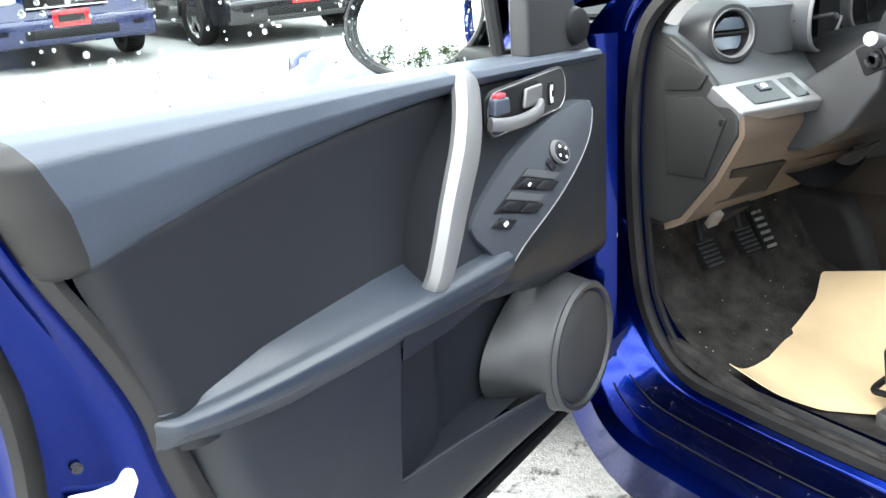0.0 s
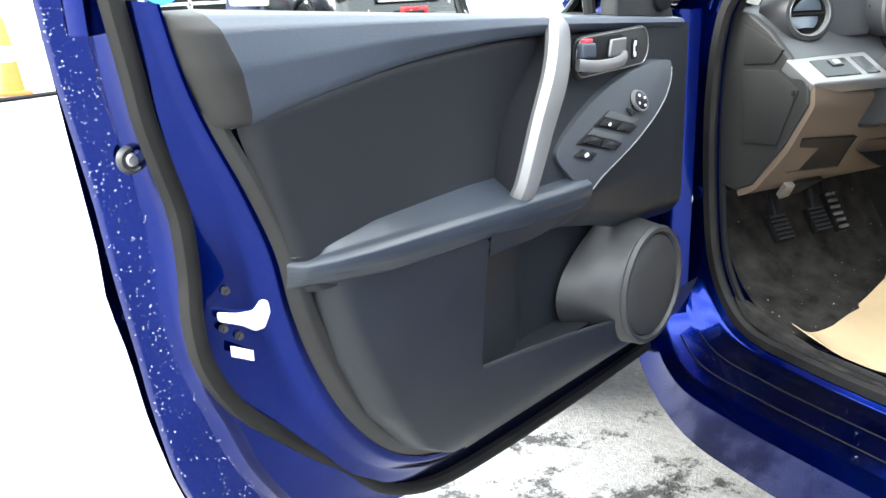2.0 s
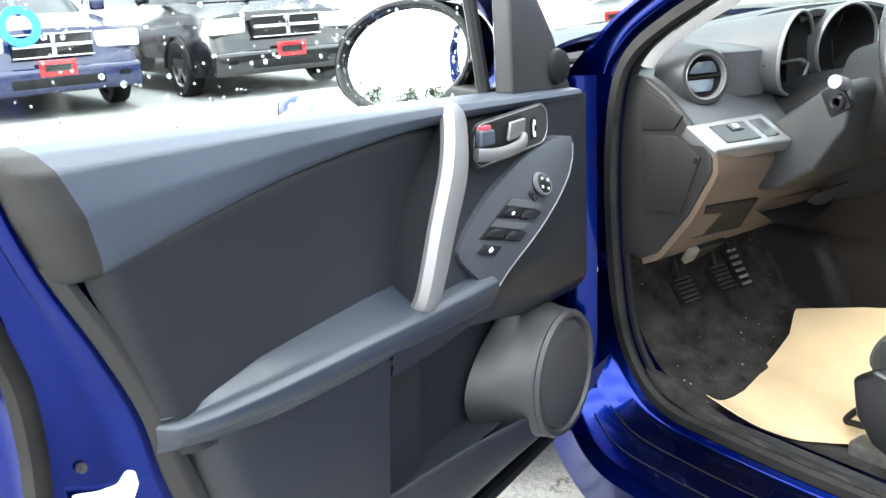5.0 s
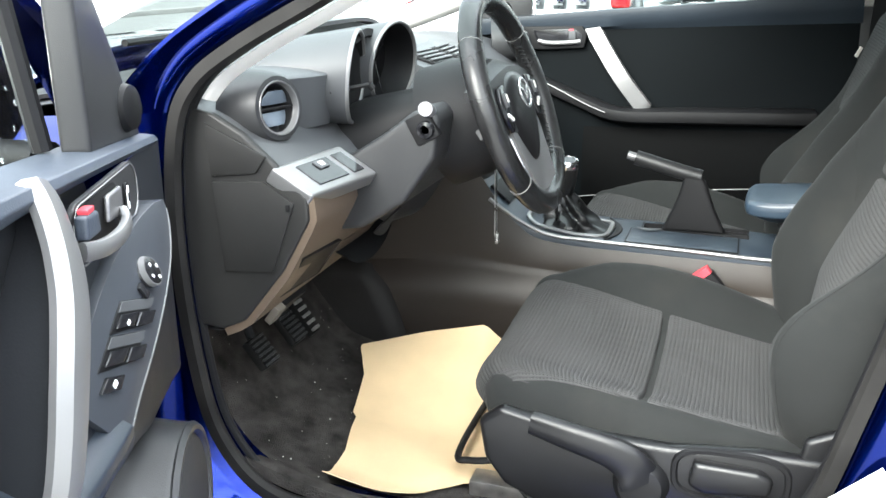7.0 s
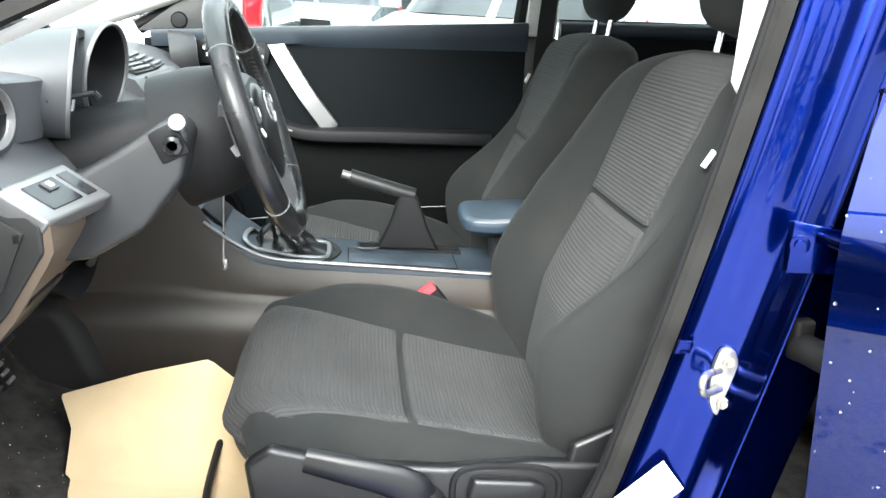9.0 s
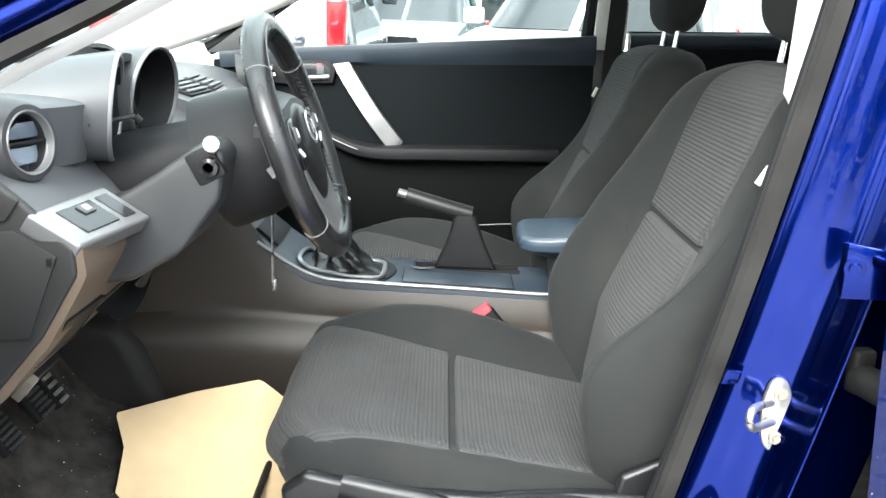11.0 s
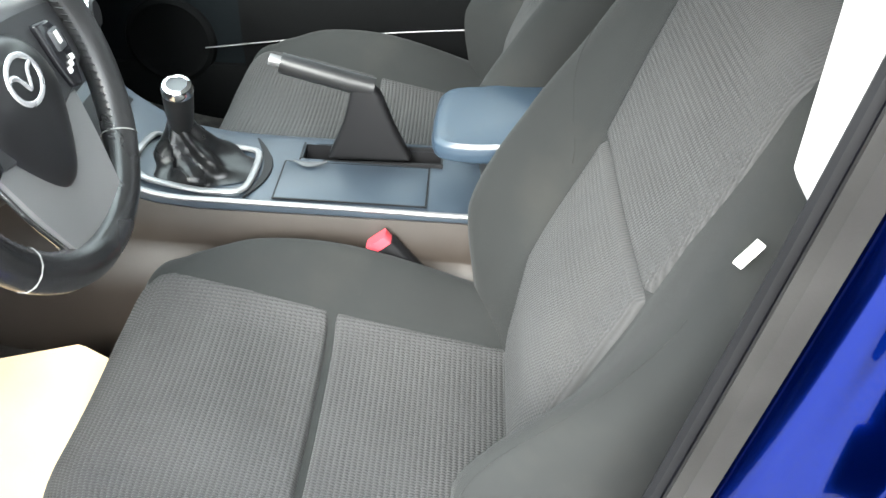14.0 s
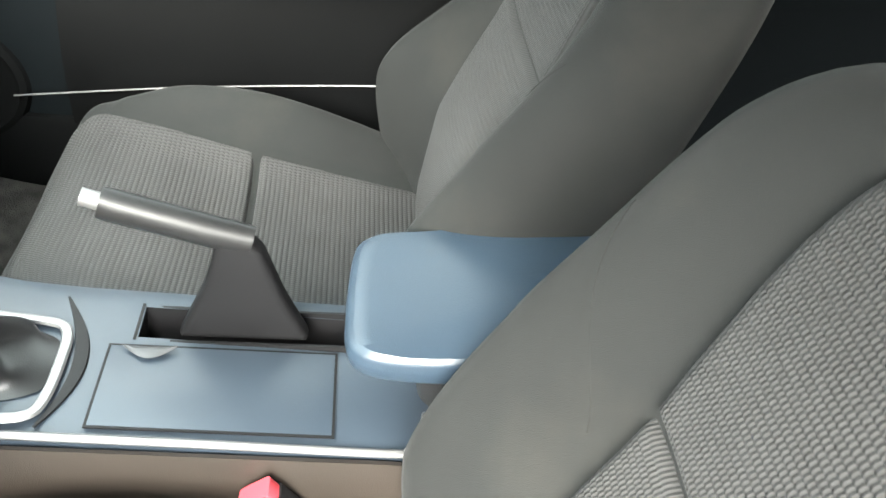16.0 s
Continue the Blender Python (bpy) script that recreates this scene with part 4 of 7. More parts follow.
FABRIC = fabric("charcoal_seat_cloth", (0.0178, 0.0188, 0.0185), 1300, 0.6, 0.05)
RIBBED = fabric("ribbed_grey_seat_cloth", (0.0455, 0.0450, 0.0450), 1600, 0.3)


def seat_top(s, y):
    """The cushion's upper face: s across (-1 to 1), y along."""
    z = curve([(0.10, 0.482), (0.22, 0.490), (0.46, 0.522), (0.60, 0.548), (0.70, 0.560)], y)
    a = abs(s)
    swell = (1.0 if s > 0 else 0.30) * curve([(0.10, 0.15), (0.25, 0.6), (0.45, 1.0), (0.58, 0.80), (0.68, 0.42), (0.76, 0.2)], y)
    return z + 0.085 * swell * math.exp(-((a - 0.86) / 0.22) ** 2) - 0.008 * math.exp(-(a / 0.5) ** 2)


def seat_half(y):
    return curve([(0.10, 0.235), (0.3, 0.258), (0.55, 0.262), (0.70, 0.245), (0.76, 0.23)], y)


OUTER = [-1]      # which side of the seat faces its door
SHOULDER = [1.0]  # how far the inner shoulder swells
LEAN = [0.0]      # how much further forward the backrest leans, per metre of height


def insert_half(y):
    """How far the ribbed panel reaches on the raised inner side."""
    return curve([(0.1, 0.62), (0.30, 0.62), (0.46, 0.64), (0.60, 0.69), (0.70, 0.78), (0.8, 0.84)], y)


def insert_outer(y):
    """How far it reaches on the flatter side."""
    return curve([(0.1, 0.80), (0.30, 0.86), (0.50, 0.90), (0.66, 0.93), (0.8, 0.94)], y)


def insert_low(y):
    return -insert_outer(y)


def corner(s, y):
    """How far the cushion's front falls back towards its rounded corners."""
    return 0.050 * max(0.0, (abs(s) - 0.40) / 0.60) ** 2 * max(0.0, min(1.0, (y - 0.50) / 0.20))


def cushion(u, v):
    # v: from the front's foot, over the front roll, to the rear
    y = line([(0, 0.670), (0.08, 0.700), (0.16, 0.728), (0.24, 0.742), (0.32, 0.725), (0.40, 0.680), (1, 0.10)], v)
    front = line([(0, 0.40), (0.08, 0.425), (0.16, 0.475), (0.24, 0.520), (0.32, 0.548), (0.40, 0.557)], v)
    s = -1.5 + 3.0 * u
    a = abs(s)
    half = seat_half(y)
    top = seat_top(max(-1, min(1, s)), min(y, 0.70)) - (0.557 - front if v < 0.40 else 0)
    if a <= 1:
        x = s * half
        z = top - 0.040 * max(0.0, (a - 0.86) / 0.14) ** 2.2
    else:
        k = (a - 1) / 0.5
        x = math.copysign(half + 0.012 * math.sin(3.14 * min(1, k * 1.4)) - 0.035 * k * k, s)
        z = (top - 0.040) * (1 - k) + 0.405 * k
    return Vector((x, y - corner(min(1.0, a), y), z - (0.006 if insert_low(y) + 0.05 < s < insert_half(y) - 0.05 and 0.14 < v else 0.0)))


def rib(t):
    return abs(math.sin(math.pi * t)) ** 0.75


def seat_panel(y0, y1, s0, s1, n):
    """A ribbed panel on the cushion from y0 back to y1; the ribs run across."""
    def f(u, v):
        q = 2 * u - 1
        y = y0 + (y1 - y0) * v
        lo, hi = s0(y), s1(y)
        s = lo + (hi - lo) * u
        edge_fall = 0.012 * max(abs(q) ** 40, abs(2 * v - 1) ** 60)
        if y > 0.680:
            k = min(1.0, (y - 0.680) / 0.100) * 1.45
            yy = 0.680 + 0.064 * math.sin(k)
            z = seat_top(s, 0.680) - 0.072 * (1 - math.cos(k))
            nrm = Vector((0, math.sin(k), math.cos(k)))
        else:
            yy, z, nrm = y, seat_top(s, y), Vector((0, 0, 1))
        return Vector((s * seat_half(min(yy, 0.74)), yy - corner(s, yy), z)) + nrm * (0.0017 * rib(v * n) * min(1.0, max(0.0, (0.965 - abs(q)) / 0.06)) + 0.0030 - edge_fall)
    return fix(surf(40, n * 6, f))


def back_pose(z):
    """The backrest's front face at the middle, by height."""
    return line([(0.46, 0.235), (0.54, 0.226), (0.66, 0.200), (0.79, 0.146), (0.92, 0.102), (1.04, 0.062), (1.09, 0.040)], z) + LEAN[0] * (z - 0.5)


def back_half(z, s=0.0):
    """Half the backrest's width; the shoulder swells further out towards the console."""
    half = curve([(0.46, 0.22), (0.56, 0.262), (0.75, 0.268), (0.90, 0.262), (0.98, 0.250), (1.04, 0.224), (1.08, 0.185)], z)
    return half + (SHOULDER[0] * inner_swell(z) if s * OUTER[0] < 0 else 0.0)


def inner_swell(z):
    return curve([(0.46, 0.0), (0.58, 0.004), (0.70, 0.030), (0.82, 0.048), (0.92, 0.052), (1.0, 0.040), (1.08, 0.0)], z)


def back_swell(z):
    return curve([(0.46, 0.02), (0.56, 0.084), (0.68, 0.126), (0.80, 0.098), (0.88, 0.064), (0.95, 0.044), (0.99, 0.036), (1.05, 0.016), (1.08, 0.0)], z)


def back_face(s, z):
    a = abs(s)
    high = curve([(0.46, 0.0), (0.62, 0.0), (0.70, 0.12), (0.78, 0.60), (0.86, 0.98), (0.95, 1.0), (1.1, 1.0)], z)
    lean = 1 - 0.78 * high if s * OUTER[0] > 0 else 1 + 0.10 * high
    mid, wide, full = (0.86 + 0.08 * high, 0.17 + 0.05 * high, 1.04) if s * OUTER[0] > 0 else (0.90, 0.22, 1.0)
    return back_pose(z) + full * lean * back_swell(z) * math.exp(-((a - mid) / wide) ** 2) + 0.012 * math.exp(-((z - 0.70) / 0.10) ** 2 - (a / 0.5) ** 2)


def backrest(u, v):
    z = 0.47 + 0.605 * v
    a = 2 * math.pi * u
    c, s = math.cos(a), math.sin(a)
    x = math.copysign(abs(c) ** 0.55, c)
    half = back_half(z, x) * (1 if v < 0.94 else math.sqrt(max(0.0, 1 - ((v - 0.94) / 0.0605) ** 2)) * 0.5 + 0.5)
    if s >= 0:
        f = abs(s) ** 0.45
        y = back_pose(z) - 0.055 + (back_face(x, z) - back_pose(z) + 0.055 - (0.006 if abs(x) < 0.56 else 0)) * f
    else:
        y = back_pose(z) - 0.055 - 0.085 * abs(s) ** 0.6
    if v > 0.90:
        k = (v - 0.90) / 0.10
        y = back_pose(z) - 0.055 + (y - back_pose(z) + 0.055) * math.sqrt(max(0.02, 1 - k ** 2.2 * 0.98))
    return Vector((x * half, y, z))


def back_skin(s, z):
    """A point on the backrest's front face."""
    f = math.sqrt(max(0.0, 1 - min(1.0, abs(s)) ** 3.636)) ** 0.45
    return Vector((s * back_half(z, s), back_pose(z) - 0.055 + (back_face(s, z) - back_pose(z) + 0.055) * f, z))


def back_panel(z0, z1, w0, w1, n, puff, i0, i1):
    def f(u, v):
        z = z0 + (z1 - z0) * v
        s = OUTER[0] * ((w0 + (w1 - w0) * v) * u - (i0 + (i1 - i0) * v) * (1 - u))
        fall = 0.012 * max(abs(2 * u - 1) ** 40, abs(2 * v - 1) ** 60)
        f = math.sqrt(max(0.0, 1 - min(1.0, abs(s)) ** 3.636)) ** 0.45
        y = back_pose(z) - 0.055 + (back_face(s, z) - back_pose(z) + 0.055) * f + puff * (1 - (2 * v - 1) ** 2) * (1 - (2 * u - 1) ** 4)
        k = (z - 0.47) / 0.605
        half = back_half(z, s) * (1 if k < 0.94 else math.sqrt(max(0.0, 1 - ((k - 0.94) / 0.0605) ** 2)) * 0.5 + 0.5)
        if k > 0.90:
            y = back_pose(z) - 0.055 + (y - back_pose(z) + 0.055) * math.sqrt(max(0.02, 1 - ((k - 0.90) / 0.10) ** 2.2 * 0.98))
        return Vector((s * half, y + 0.0015 * rib(v * n) * min(1.0, max(0.0, (0.965 - abs(2 * u - 1)) / 0.06)) + 0.0030 - fall, z))
    return fix(surf(40, n * 6, f))


# fine beaded weave across the ribs
_nt = RIBBED.node_tree
_wave = _nt.nodes.new("ShaderNodeTexWave")
_wave.bands_direction = "X"
_wave.inputs["Scale"].default_value = 72.0
_wave.inputs["Distortion"].default_value = 0.0
_bump = _nt.nodes.new("ShaderNodeBump")
_bump.inputs["Strength"].default_value, _bump.inputs["Distance"].default_value = 0.6, 0.0012
_old = next(n for n in _nt.nodes if n.bl_idname == "ShaderNodeBump" and n != _bump)
_tc = next(n for n in _nt.nodes if n.bl_idname == "ShaderNodeTexCoord")
_nt.links.new(_tc.outputs["Object"], _wave.inputs["Vector"])
_nt.links.new(_wave.outputs["Fac"], _bump.inputs["Height"])
_nt.links.new(_old.outputs[0], _bump.inputs["Normal"])
_nt.links.new(_bump.outputs[0], _nt.nodes["Principled BSDF"].inputs["Normal"])
# the beads are woven in a darker and a lighter yarn
_yarn, _two = _nt.nodes.new("ShaderNodeMapRange"), _nt.nodes.new("ShaderNodeMix")
_yarn.inputs["To Min"].default_value, _yarn.inputs["To Max"].default_value = 0.82, 1.16
_two.data_type, _two.blend_type = "RGBA", "MULTIPLY"
_two.inputs["Factor"].default_value = 1.0
_skin = _nt.nodes["Principled BSDF"].inputs["Base Color"]
_nt.links.new(_wave.outputs["Fac"], _yarn.inputs["Value"])
_nt.links.new(_skin.links[0].from_socket, _two.inputs[6])
_nt.links.new(_yarn.outputs[0], _two.inputs[7])
_nt.links.new(_two.outputs[2], _skin)


def car_seat(m, side, label, lean=0.0, shoulder=1.0):
    """A front seat; its origin is on the floor under its middle, side -1 puts the levers on its left."""
    OUTER[0], LEAN[0], SHOULDER[0] = side, lean, shoulder
    up = lean * 0.58
    st = thing("front_seat", label, "car seat", m, group="front seats", local=True)
    part("cushion", fix(surf(120, 70, cushion)), FABRIC, st, "charcoal cloth cushion with raised bolsters")
    part("front_insert", seat_panel(0.780, 0.468, insert_low, insert_half, 46), RIBBED, st, "ribbed grey cloth panel", 180)
    part("rear_insert", seat_panel(0.460, 0.135, insert_low, insert_half, 48), RIBBED, st, "ribbed grey cloth panel", 180)
    part("backrest", fix(surf(72, 60, backrest, loop_u=True)), FABRIC, st, "charcoal cloth backrest with deep side bolsters")
    part("lower_back_insert", back_panel(0.50, 0.818, 0.50, 0.55, 52, 0.010, 0.56, 0.50), RIBBED, st, "ribbed grey cloth panel", 180)
    part("upper_back_insert", back_panel(0.826, 1.072, 0.56, 0.88, 40, 0.0, 0.50, 0.54), RIBBED, st, "ribbed grey cloth panel", 180)
    # sewn seams on the bolsters
    part("cushion_seam", tube([cushion((1.5 + side * 1.02) / 3.0, 0.16 + 0.80 * i / 40) + Vector((side * 0.0006, 0, 0.0004)) for i in range(41)], 0.0012, 6), VINYL, st)
    part("bolster_seam", tube([back_skin(side * 0.88, 0.53 + 0.34 * i / 24) for i in range(25)], 0.0006, 6), FABRIC, st)
    part("shoulder_seam", tube([back_skin(-side * (0.58 + 0.30 * i / 24), 0.77 + 0.14 * i / 24) for i in range(25)], 0.0006, 6), FABRIC, st)
    # headrest on two posts
    part("headrest", join(fix(surf(40, 20, lambda u, v: Vector((0.125 * math.copysign(abs(math.cos(6.2832 * u)) ** 0.6, math.cos(6.2832 * u)) * math.sqrt(max(0.0, 1 - abs(2 * v - 1) ** 3.5)),
              -0.030 + (0.052 if math.sin(6.2832 * u) > 0 else 0.045) * math.copysign(abs(math.sin(6.2832 * u)) ** 0.7, math.sin(6.2832 * u)) * math.sqrt(max(0.0, 1 - abs(2 * v - 1) ** 3)) - 0.02 * v + up, 1.100 + 0.21 * v)), loop_u=True))), FABRIC, st, "black cloth headrest")
    for q in (-1, 1):
        part("headrest_post", tube([(q * 0.06, -0.020 + up, 1.05), (q * 0.06, -0.032 + up, 1.15)], 0.006, 10), CHROME, st, "chrome headrest post")
        part("post_collar", box((q * 0.06, -0.014 + up, 1.068), (0.03, 0.022, 0.014), 0.004), PLASTIC_DARK, st)
    # plastic side cover with lever, recliner and height handle
    sx = side * 0.266
    cover = part("side_cover", prism([(sx, 0.66, 0.540), (sx, 0.695, 0.515), (sx, 0.685, 0.455), (sx, 0.655, 0.415), (sx, 0.60, 0.390), (sx, 0.2, 0.390), (sx, 0.12, 0.42), (sx, 0.13, 0.49), (sx, 0.20, 0.520), (sx, 0.30, 0.522), (sx, 0.42, 0.512), (sx, 0.56, 0.518)], (side * 0.024, 0, 0), 0.010, 3), COVER, st, "black plastic seat side cover")
    part("height_lever", sweep(spline([(sx + side * 0.032, 0.612, 0.528), (sx + side * 0.038, 0.56, 0.518), (sx + side * 0.040, 0.50, 0.504), (sx + side * 0.038, 0.468, 0.485), (sx + side * 0.034, 0.455, 0.460)], 20), lambda t: circle(0.012, 14, 0.017 + 0.014 * t, 0.75)), COVER, cover, "black height adjuster lever")
    part("lever_boss", turned([(0.0, 0.022), (0.030, 0.021), (0.038, 0.013), (0.040, 0.0), (0, 0)], 28, facing((sx + side * 0.020, 0.455, 0.452), (side, 0, 0))), COVER, cover)
    part("recline_lever", prism([(sx + side * 0.02, 0.385, 0.503), (sx + side * 0.02, 0.30, 0.500), (sx + side * 0.02, 0.280, 0.488), (sx + side * 0.02, 0.285, 0.464), (sx + side * 0.02, 0.37, 0.456), (sx + side * 0.02, 0.392, 0.468)], (side * 0.020, 0, 0), 0.008, 3), COVER, cover, "black recline lever")
    part("lever_frame", sweep([Vector((sx + side * 0.024, 0.336 + 0.075 * math.copysign(abs(math.cos(6.2832 * i / 28)) ** 0.6, math.cos(6.2832 * i / 28)), 0.480 + 0.036 * math.copysign(abs(math.sin(6.2832 * i / 28)) ** 0.6, math.sin(6.2832 * i / 28)))) for i in range(28)], circle(0.005, 6), up=(1, 0, 0), loop=True), PLASTIC_DARK, cover)
    part("hinge_cover", prism([(sx, 0.19, 0.47), (sx, 0.255, 0.485), (sx, 0.245, 0.545), (sx, 0.16, 0.585), (sx, 0.10, 0.54), (sx, 0.10, 0.44)], (side * 0.018, 0, 0), 0.007, 3), COVER, st)
    part("inner_hinge", prism([(-sx, 0.19, 0.44), (-sx, 0.25, 0.475), (-sx, 0.225, 0.53), (-sx, 0.15, 0.56), (-sx, 0.10, 0.5), (-sx, 0.12, 0.42)], (-side * 0.012, 0, 0), 0.004), STEEL, st, "grey hinge bracket")
    part("slide_bar", tube(spline([(-0.17, 0.66, 0.395), (-0.185, 0.735, 0.385), (-0.15, 0.765, 0.385), (0.15, 0.765, 0.385), (0.185, 0.735, 0.385), (0.17, 0.66, 0.395)], 40), 0.006, 8), PLASTIC_DARK, st, "black bar under the cushion")
    part("seat_base", box((0, 0.38, 0.385), (0.42, 0.52, 0.06), 0.01), PLASTIC_DARK, st)
    for q in (-1, 1):
        part("rail", box((q * 0.2, 0.38, 0.352), (0.045, 0.70, 0.035), 0.004), STEEL if q == side else PLASTIC_DARK, st)
    # cloth airbag label on the outer bolster
    part("airbag_label", box((side * 0.255, 0.094 + lean * 0.45, 0.948), (0.004, 0.008, 0.026), 0.001, (28, 0, side * 25)), LABEL, st, "cream sewn-in label")
    return st


car_seat(pose(-0.37, 0, 0), -1, "charcoal cloth front seat with ribbed grey panels beside the door")
car_seat(pose(0.368, 0.01, 0), 1, "charcoal cloth front seat with ribbed grey panels, passenger side", 0.008, 0.35)

part("bench_cushion", box((0, -0.55, 0.47), (1.28, 0.48, 0.20), 0.06, (4, 0, 0), 4), FABRIC, bench)
part("bench_back", box((0, -0.88, 0.78), (1.28, 0.16, 0.62), 0.06, (-16, 0, 0), 4), FABRIC, bench)
for x in (-0.36, 0.36):
    part("bench_headrest", box((x, -1.0, 1.16), (0.25, 0.10, 0.15), 0.04, (-10, 0, 0), 3), FABRIC, bench)
# ---- dashboard ----
dash = thing("dashboard", "dark grey soft-touch dashboard with silver accents", "dashboard", pose(0, 1.0, 0.6))


def dash_prof(x):
    """The section of the dashboard (y, z) at x, from the screen down to the knees."""
    hump = math.exp(-((x + 0.375) / 0.20) ** 4)
    mid = math.exp(-((x - 0.03) / 0.20) ** 4)
    end = max(0.0, (abs(x) - 0.62) / 0.12)
    pts = [(1.44, 0.965), (1.30, 0.985 + 0.01 * hump), (1.15, 0.990 + 0.02 * hump), (1.05 - 0.05 * mid, 0.972 + 0.015 * hump), (1.005 - 0.08 * mid, 0.944), (0.968 - 0.09 * mid, 0.910),
           (0.942 - 0.08 * mid, 0.885), (0.928 - 0.07 * mid, 0.86), (0.928 - 0.05 * mid, 0.82), (0.968 - 0.05 * mid, 0.75), (1.03 - 0.06 * mid, 0.675), (1.06, 0.657), (1.12, 0.66), (1.20, 0.70)]
    return [(y, z - 0.012 * end * end) for y, z in pts]


def dash_skin(u, v):
    x = -0.735 + 1.47 * u
    P = dash_prof(x)
    q = v * (len(P) - 1)
    i = min(int(q), len(P) - 2)
    t = q - i
    p0, p1, p2, p3 = (Vector(P[max(0, min(len(P) - 1, i + d))]) for d in (-1, 0, 1, 2))
    p = 0.5 * (2 * p1 + (p2 - p0) * t + (2 * p0 - 5 * p1 + 4 * p2 - p3) * t * t + (3 * p1 - p0 - 3 * p2 + p3) * t ** 3)
    return Vector((x, p.x, p.y))


part("dash_top", fix(surf(70, 52, dash_skin)), PLASTIC_SOFT, dash, "dark grey grained dashboard skin")
part("end_panel", prism([(-0.743, 1.14, 0.985), (-0.743, 1.05, 0.968), (-0.743, 1.005, 0.942), (-0.743, 0.966, 0.908), (-0.743, 0.940, 0.884), (-0.743, 0.912, 0.857), (-0.743, 0.910, 0.825), (-0.743, 0.955, 0.748), (-0.743, 1.022, 0.667), (-0.743, 1.06, 0.650), (-0.743, 1.14, 0.66)], (0.014, 0, 0), 0.005, 3), EDGE, dash)
cover = part("end_cover", prism([(-0.747, 1.055, 0.872), (-0.747, 0.975, 0.877), (-0.747, 0.930, 0.848), (-0.747, 0.968, 0.748), (-0.747, 1.045, 0.742)], (0.006, 0, 0), 0.002), EDGE, dash, "dark grey fuse cover")
part("cover_clip", box((-0.7475, 0.938, 0.842), (0.004, 0.006, 0.010), 0.001), PLASTIC_DARK, cover)
part("end_wedge", prism([(-0.747, 1.06, 0.955), (-0.747, 0.968, 0.912), (-0.747, 0.985, 0.888), (-0.747, 1.055, 0.880)], (0.006, 0, 0), 0.002), EDGE, dash)

# silver switch panel
SP = [Vector((-0.748, 0.958, 0.898)), Vector((-0.742, 0.902, 0.860)), Vector((-0.585, 0.870, 0.862)), Vector((-0.590, 0.930, 0.902))]
sp_n = (SP[1] - SP[0]).cross(SP[3] - SP[0]).normalized()
sp_n = sp_n if sp_n.z > 0 else -sp_n
silver = part("silver_panel", prism([p for p in SP], -sp_n * 0.026, 0.005, 3), SILVER, dash, "satin silver switch panel")


def sp_quad(a0, a1, b0, b1, lift, d):
    q = [SP[0].lerp(SP[3], a).lerp(SP[1].lerp(SP[2], a), b) + sp_n * lift for a, b in ((a0, b0), (a1, b0), (a1, b1), (a0, b1))]
    return prism(q, sp_n * d, 0.0008, 1)


part("switch_bank", sp_quad(0.22, 0.66, 0.18, 0.80, -0.002, 0.004), GLOSS_BLACK, silver, "black blank switch bank")
part("switch_blank", sp_quad(0.74, 0.90, 0.18, 0.80, -0.002, 0.004), GLOSS_BLACK, silver)
part("switch_button", sp_quad(0.42, 0.56, 0.24, 0.46, 0.002, 0.003), PLASTIC_SOFT, silver)
part("switch_symbol", sp_quad(0.46, 0.52, 0.28, 0.40, 0.005, 0.0006), WHITE, silver)

# round side vents
FLAP = material("pale_blue_grey_flap", (0.085, 0.105, 0.13), 0.36, vary=0.08, grain=900, bump=0.2)


def vent(c, way):
    v = part("side_vent", turned([(0.034, -0.03), (0.036, 0.000), (0.039, 0.005), (0.045, 0.004), (0.050, -0.004), (0.056, -0.030), (0.060, -0.06)], 48, facing(c, way)), PLASTIC, dash, "round air vent")
    part("vent_ring", turned([(0.0345, 0.000), (0.0360, 0.0055), (0.0380, 0.0062), (0.0388, 0.0045), (0.0345, -0.004)], 48, facing(c, way)), SATIN, v, "thin satin ring")
    part("vent_bowl", turned([(0.0, -0.028), (0.035, -0.026), (0.036, 0.0)], 32, facing(c, way)), PLASTIC_DARK, v)
    part("vent_pivot", moved(box((0, 0, -0.004), (0.066, 0.004, 0.006), 0.0015), facing(c, way, 0.35)), PLASTIC_DARK, v)
    for k in (-1, 1):
        # a dished flap with rounded ends, short of the ring
        def flap(a, b):
            y = 0.0055 + 0.0185 * b
            x = 0.92 * math.sqrt(max(0.0, 0.030 ** 2 - (y + 0.002) ** 2)) * (2 * a - 1)
            return Vector((x + 0.004 * k, k * y, 0.002 - 0.007 * (1 - b) - 0.006 * (2 * a - 1) ** 2))
        part("vent_flap", moved(fix(thick(surf(14, 6, flap), 0.002)), facing(c, way, 0.35)), FLAP, v, "pale grey air flap")
    return v


vent((-0.672, 0.985, 0.967), (-0.30, -0.95, 0.10))
vent((0.662, 0.962, 0.966), (0.15, -0.97, 0.12))
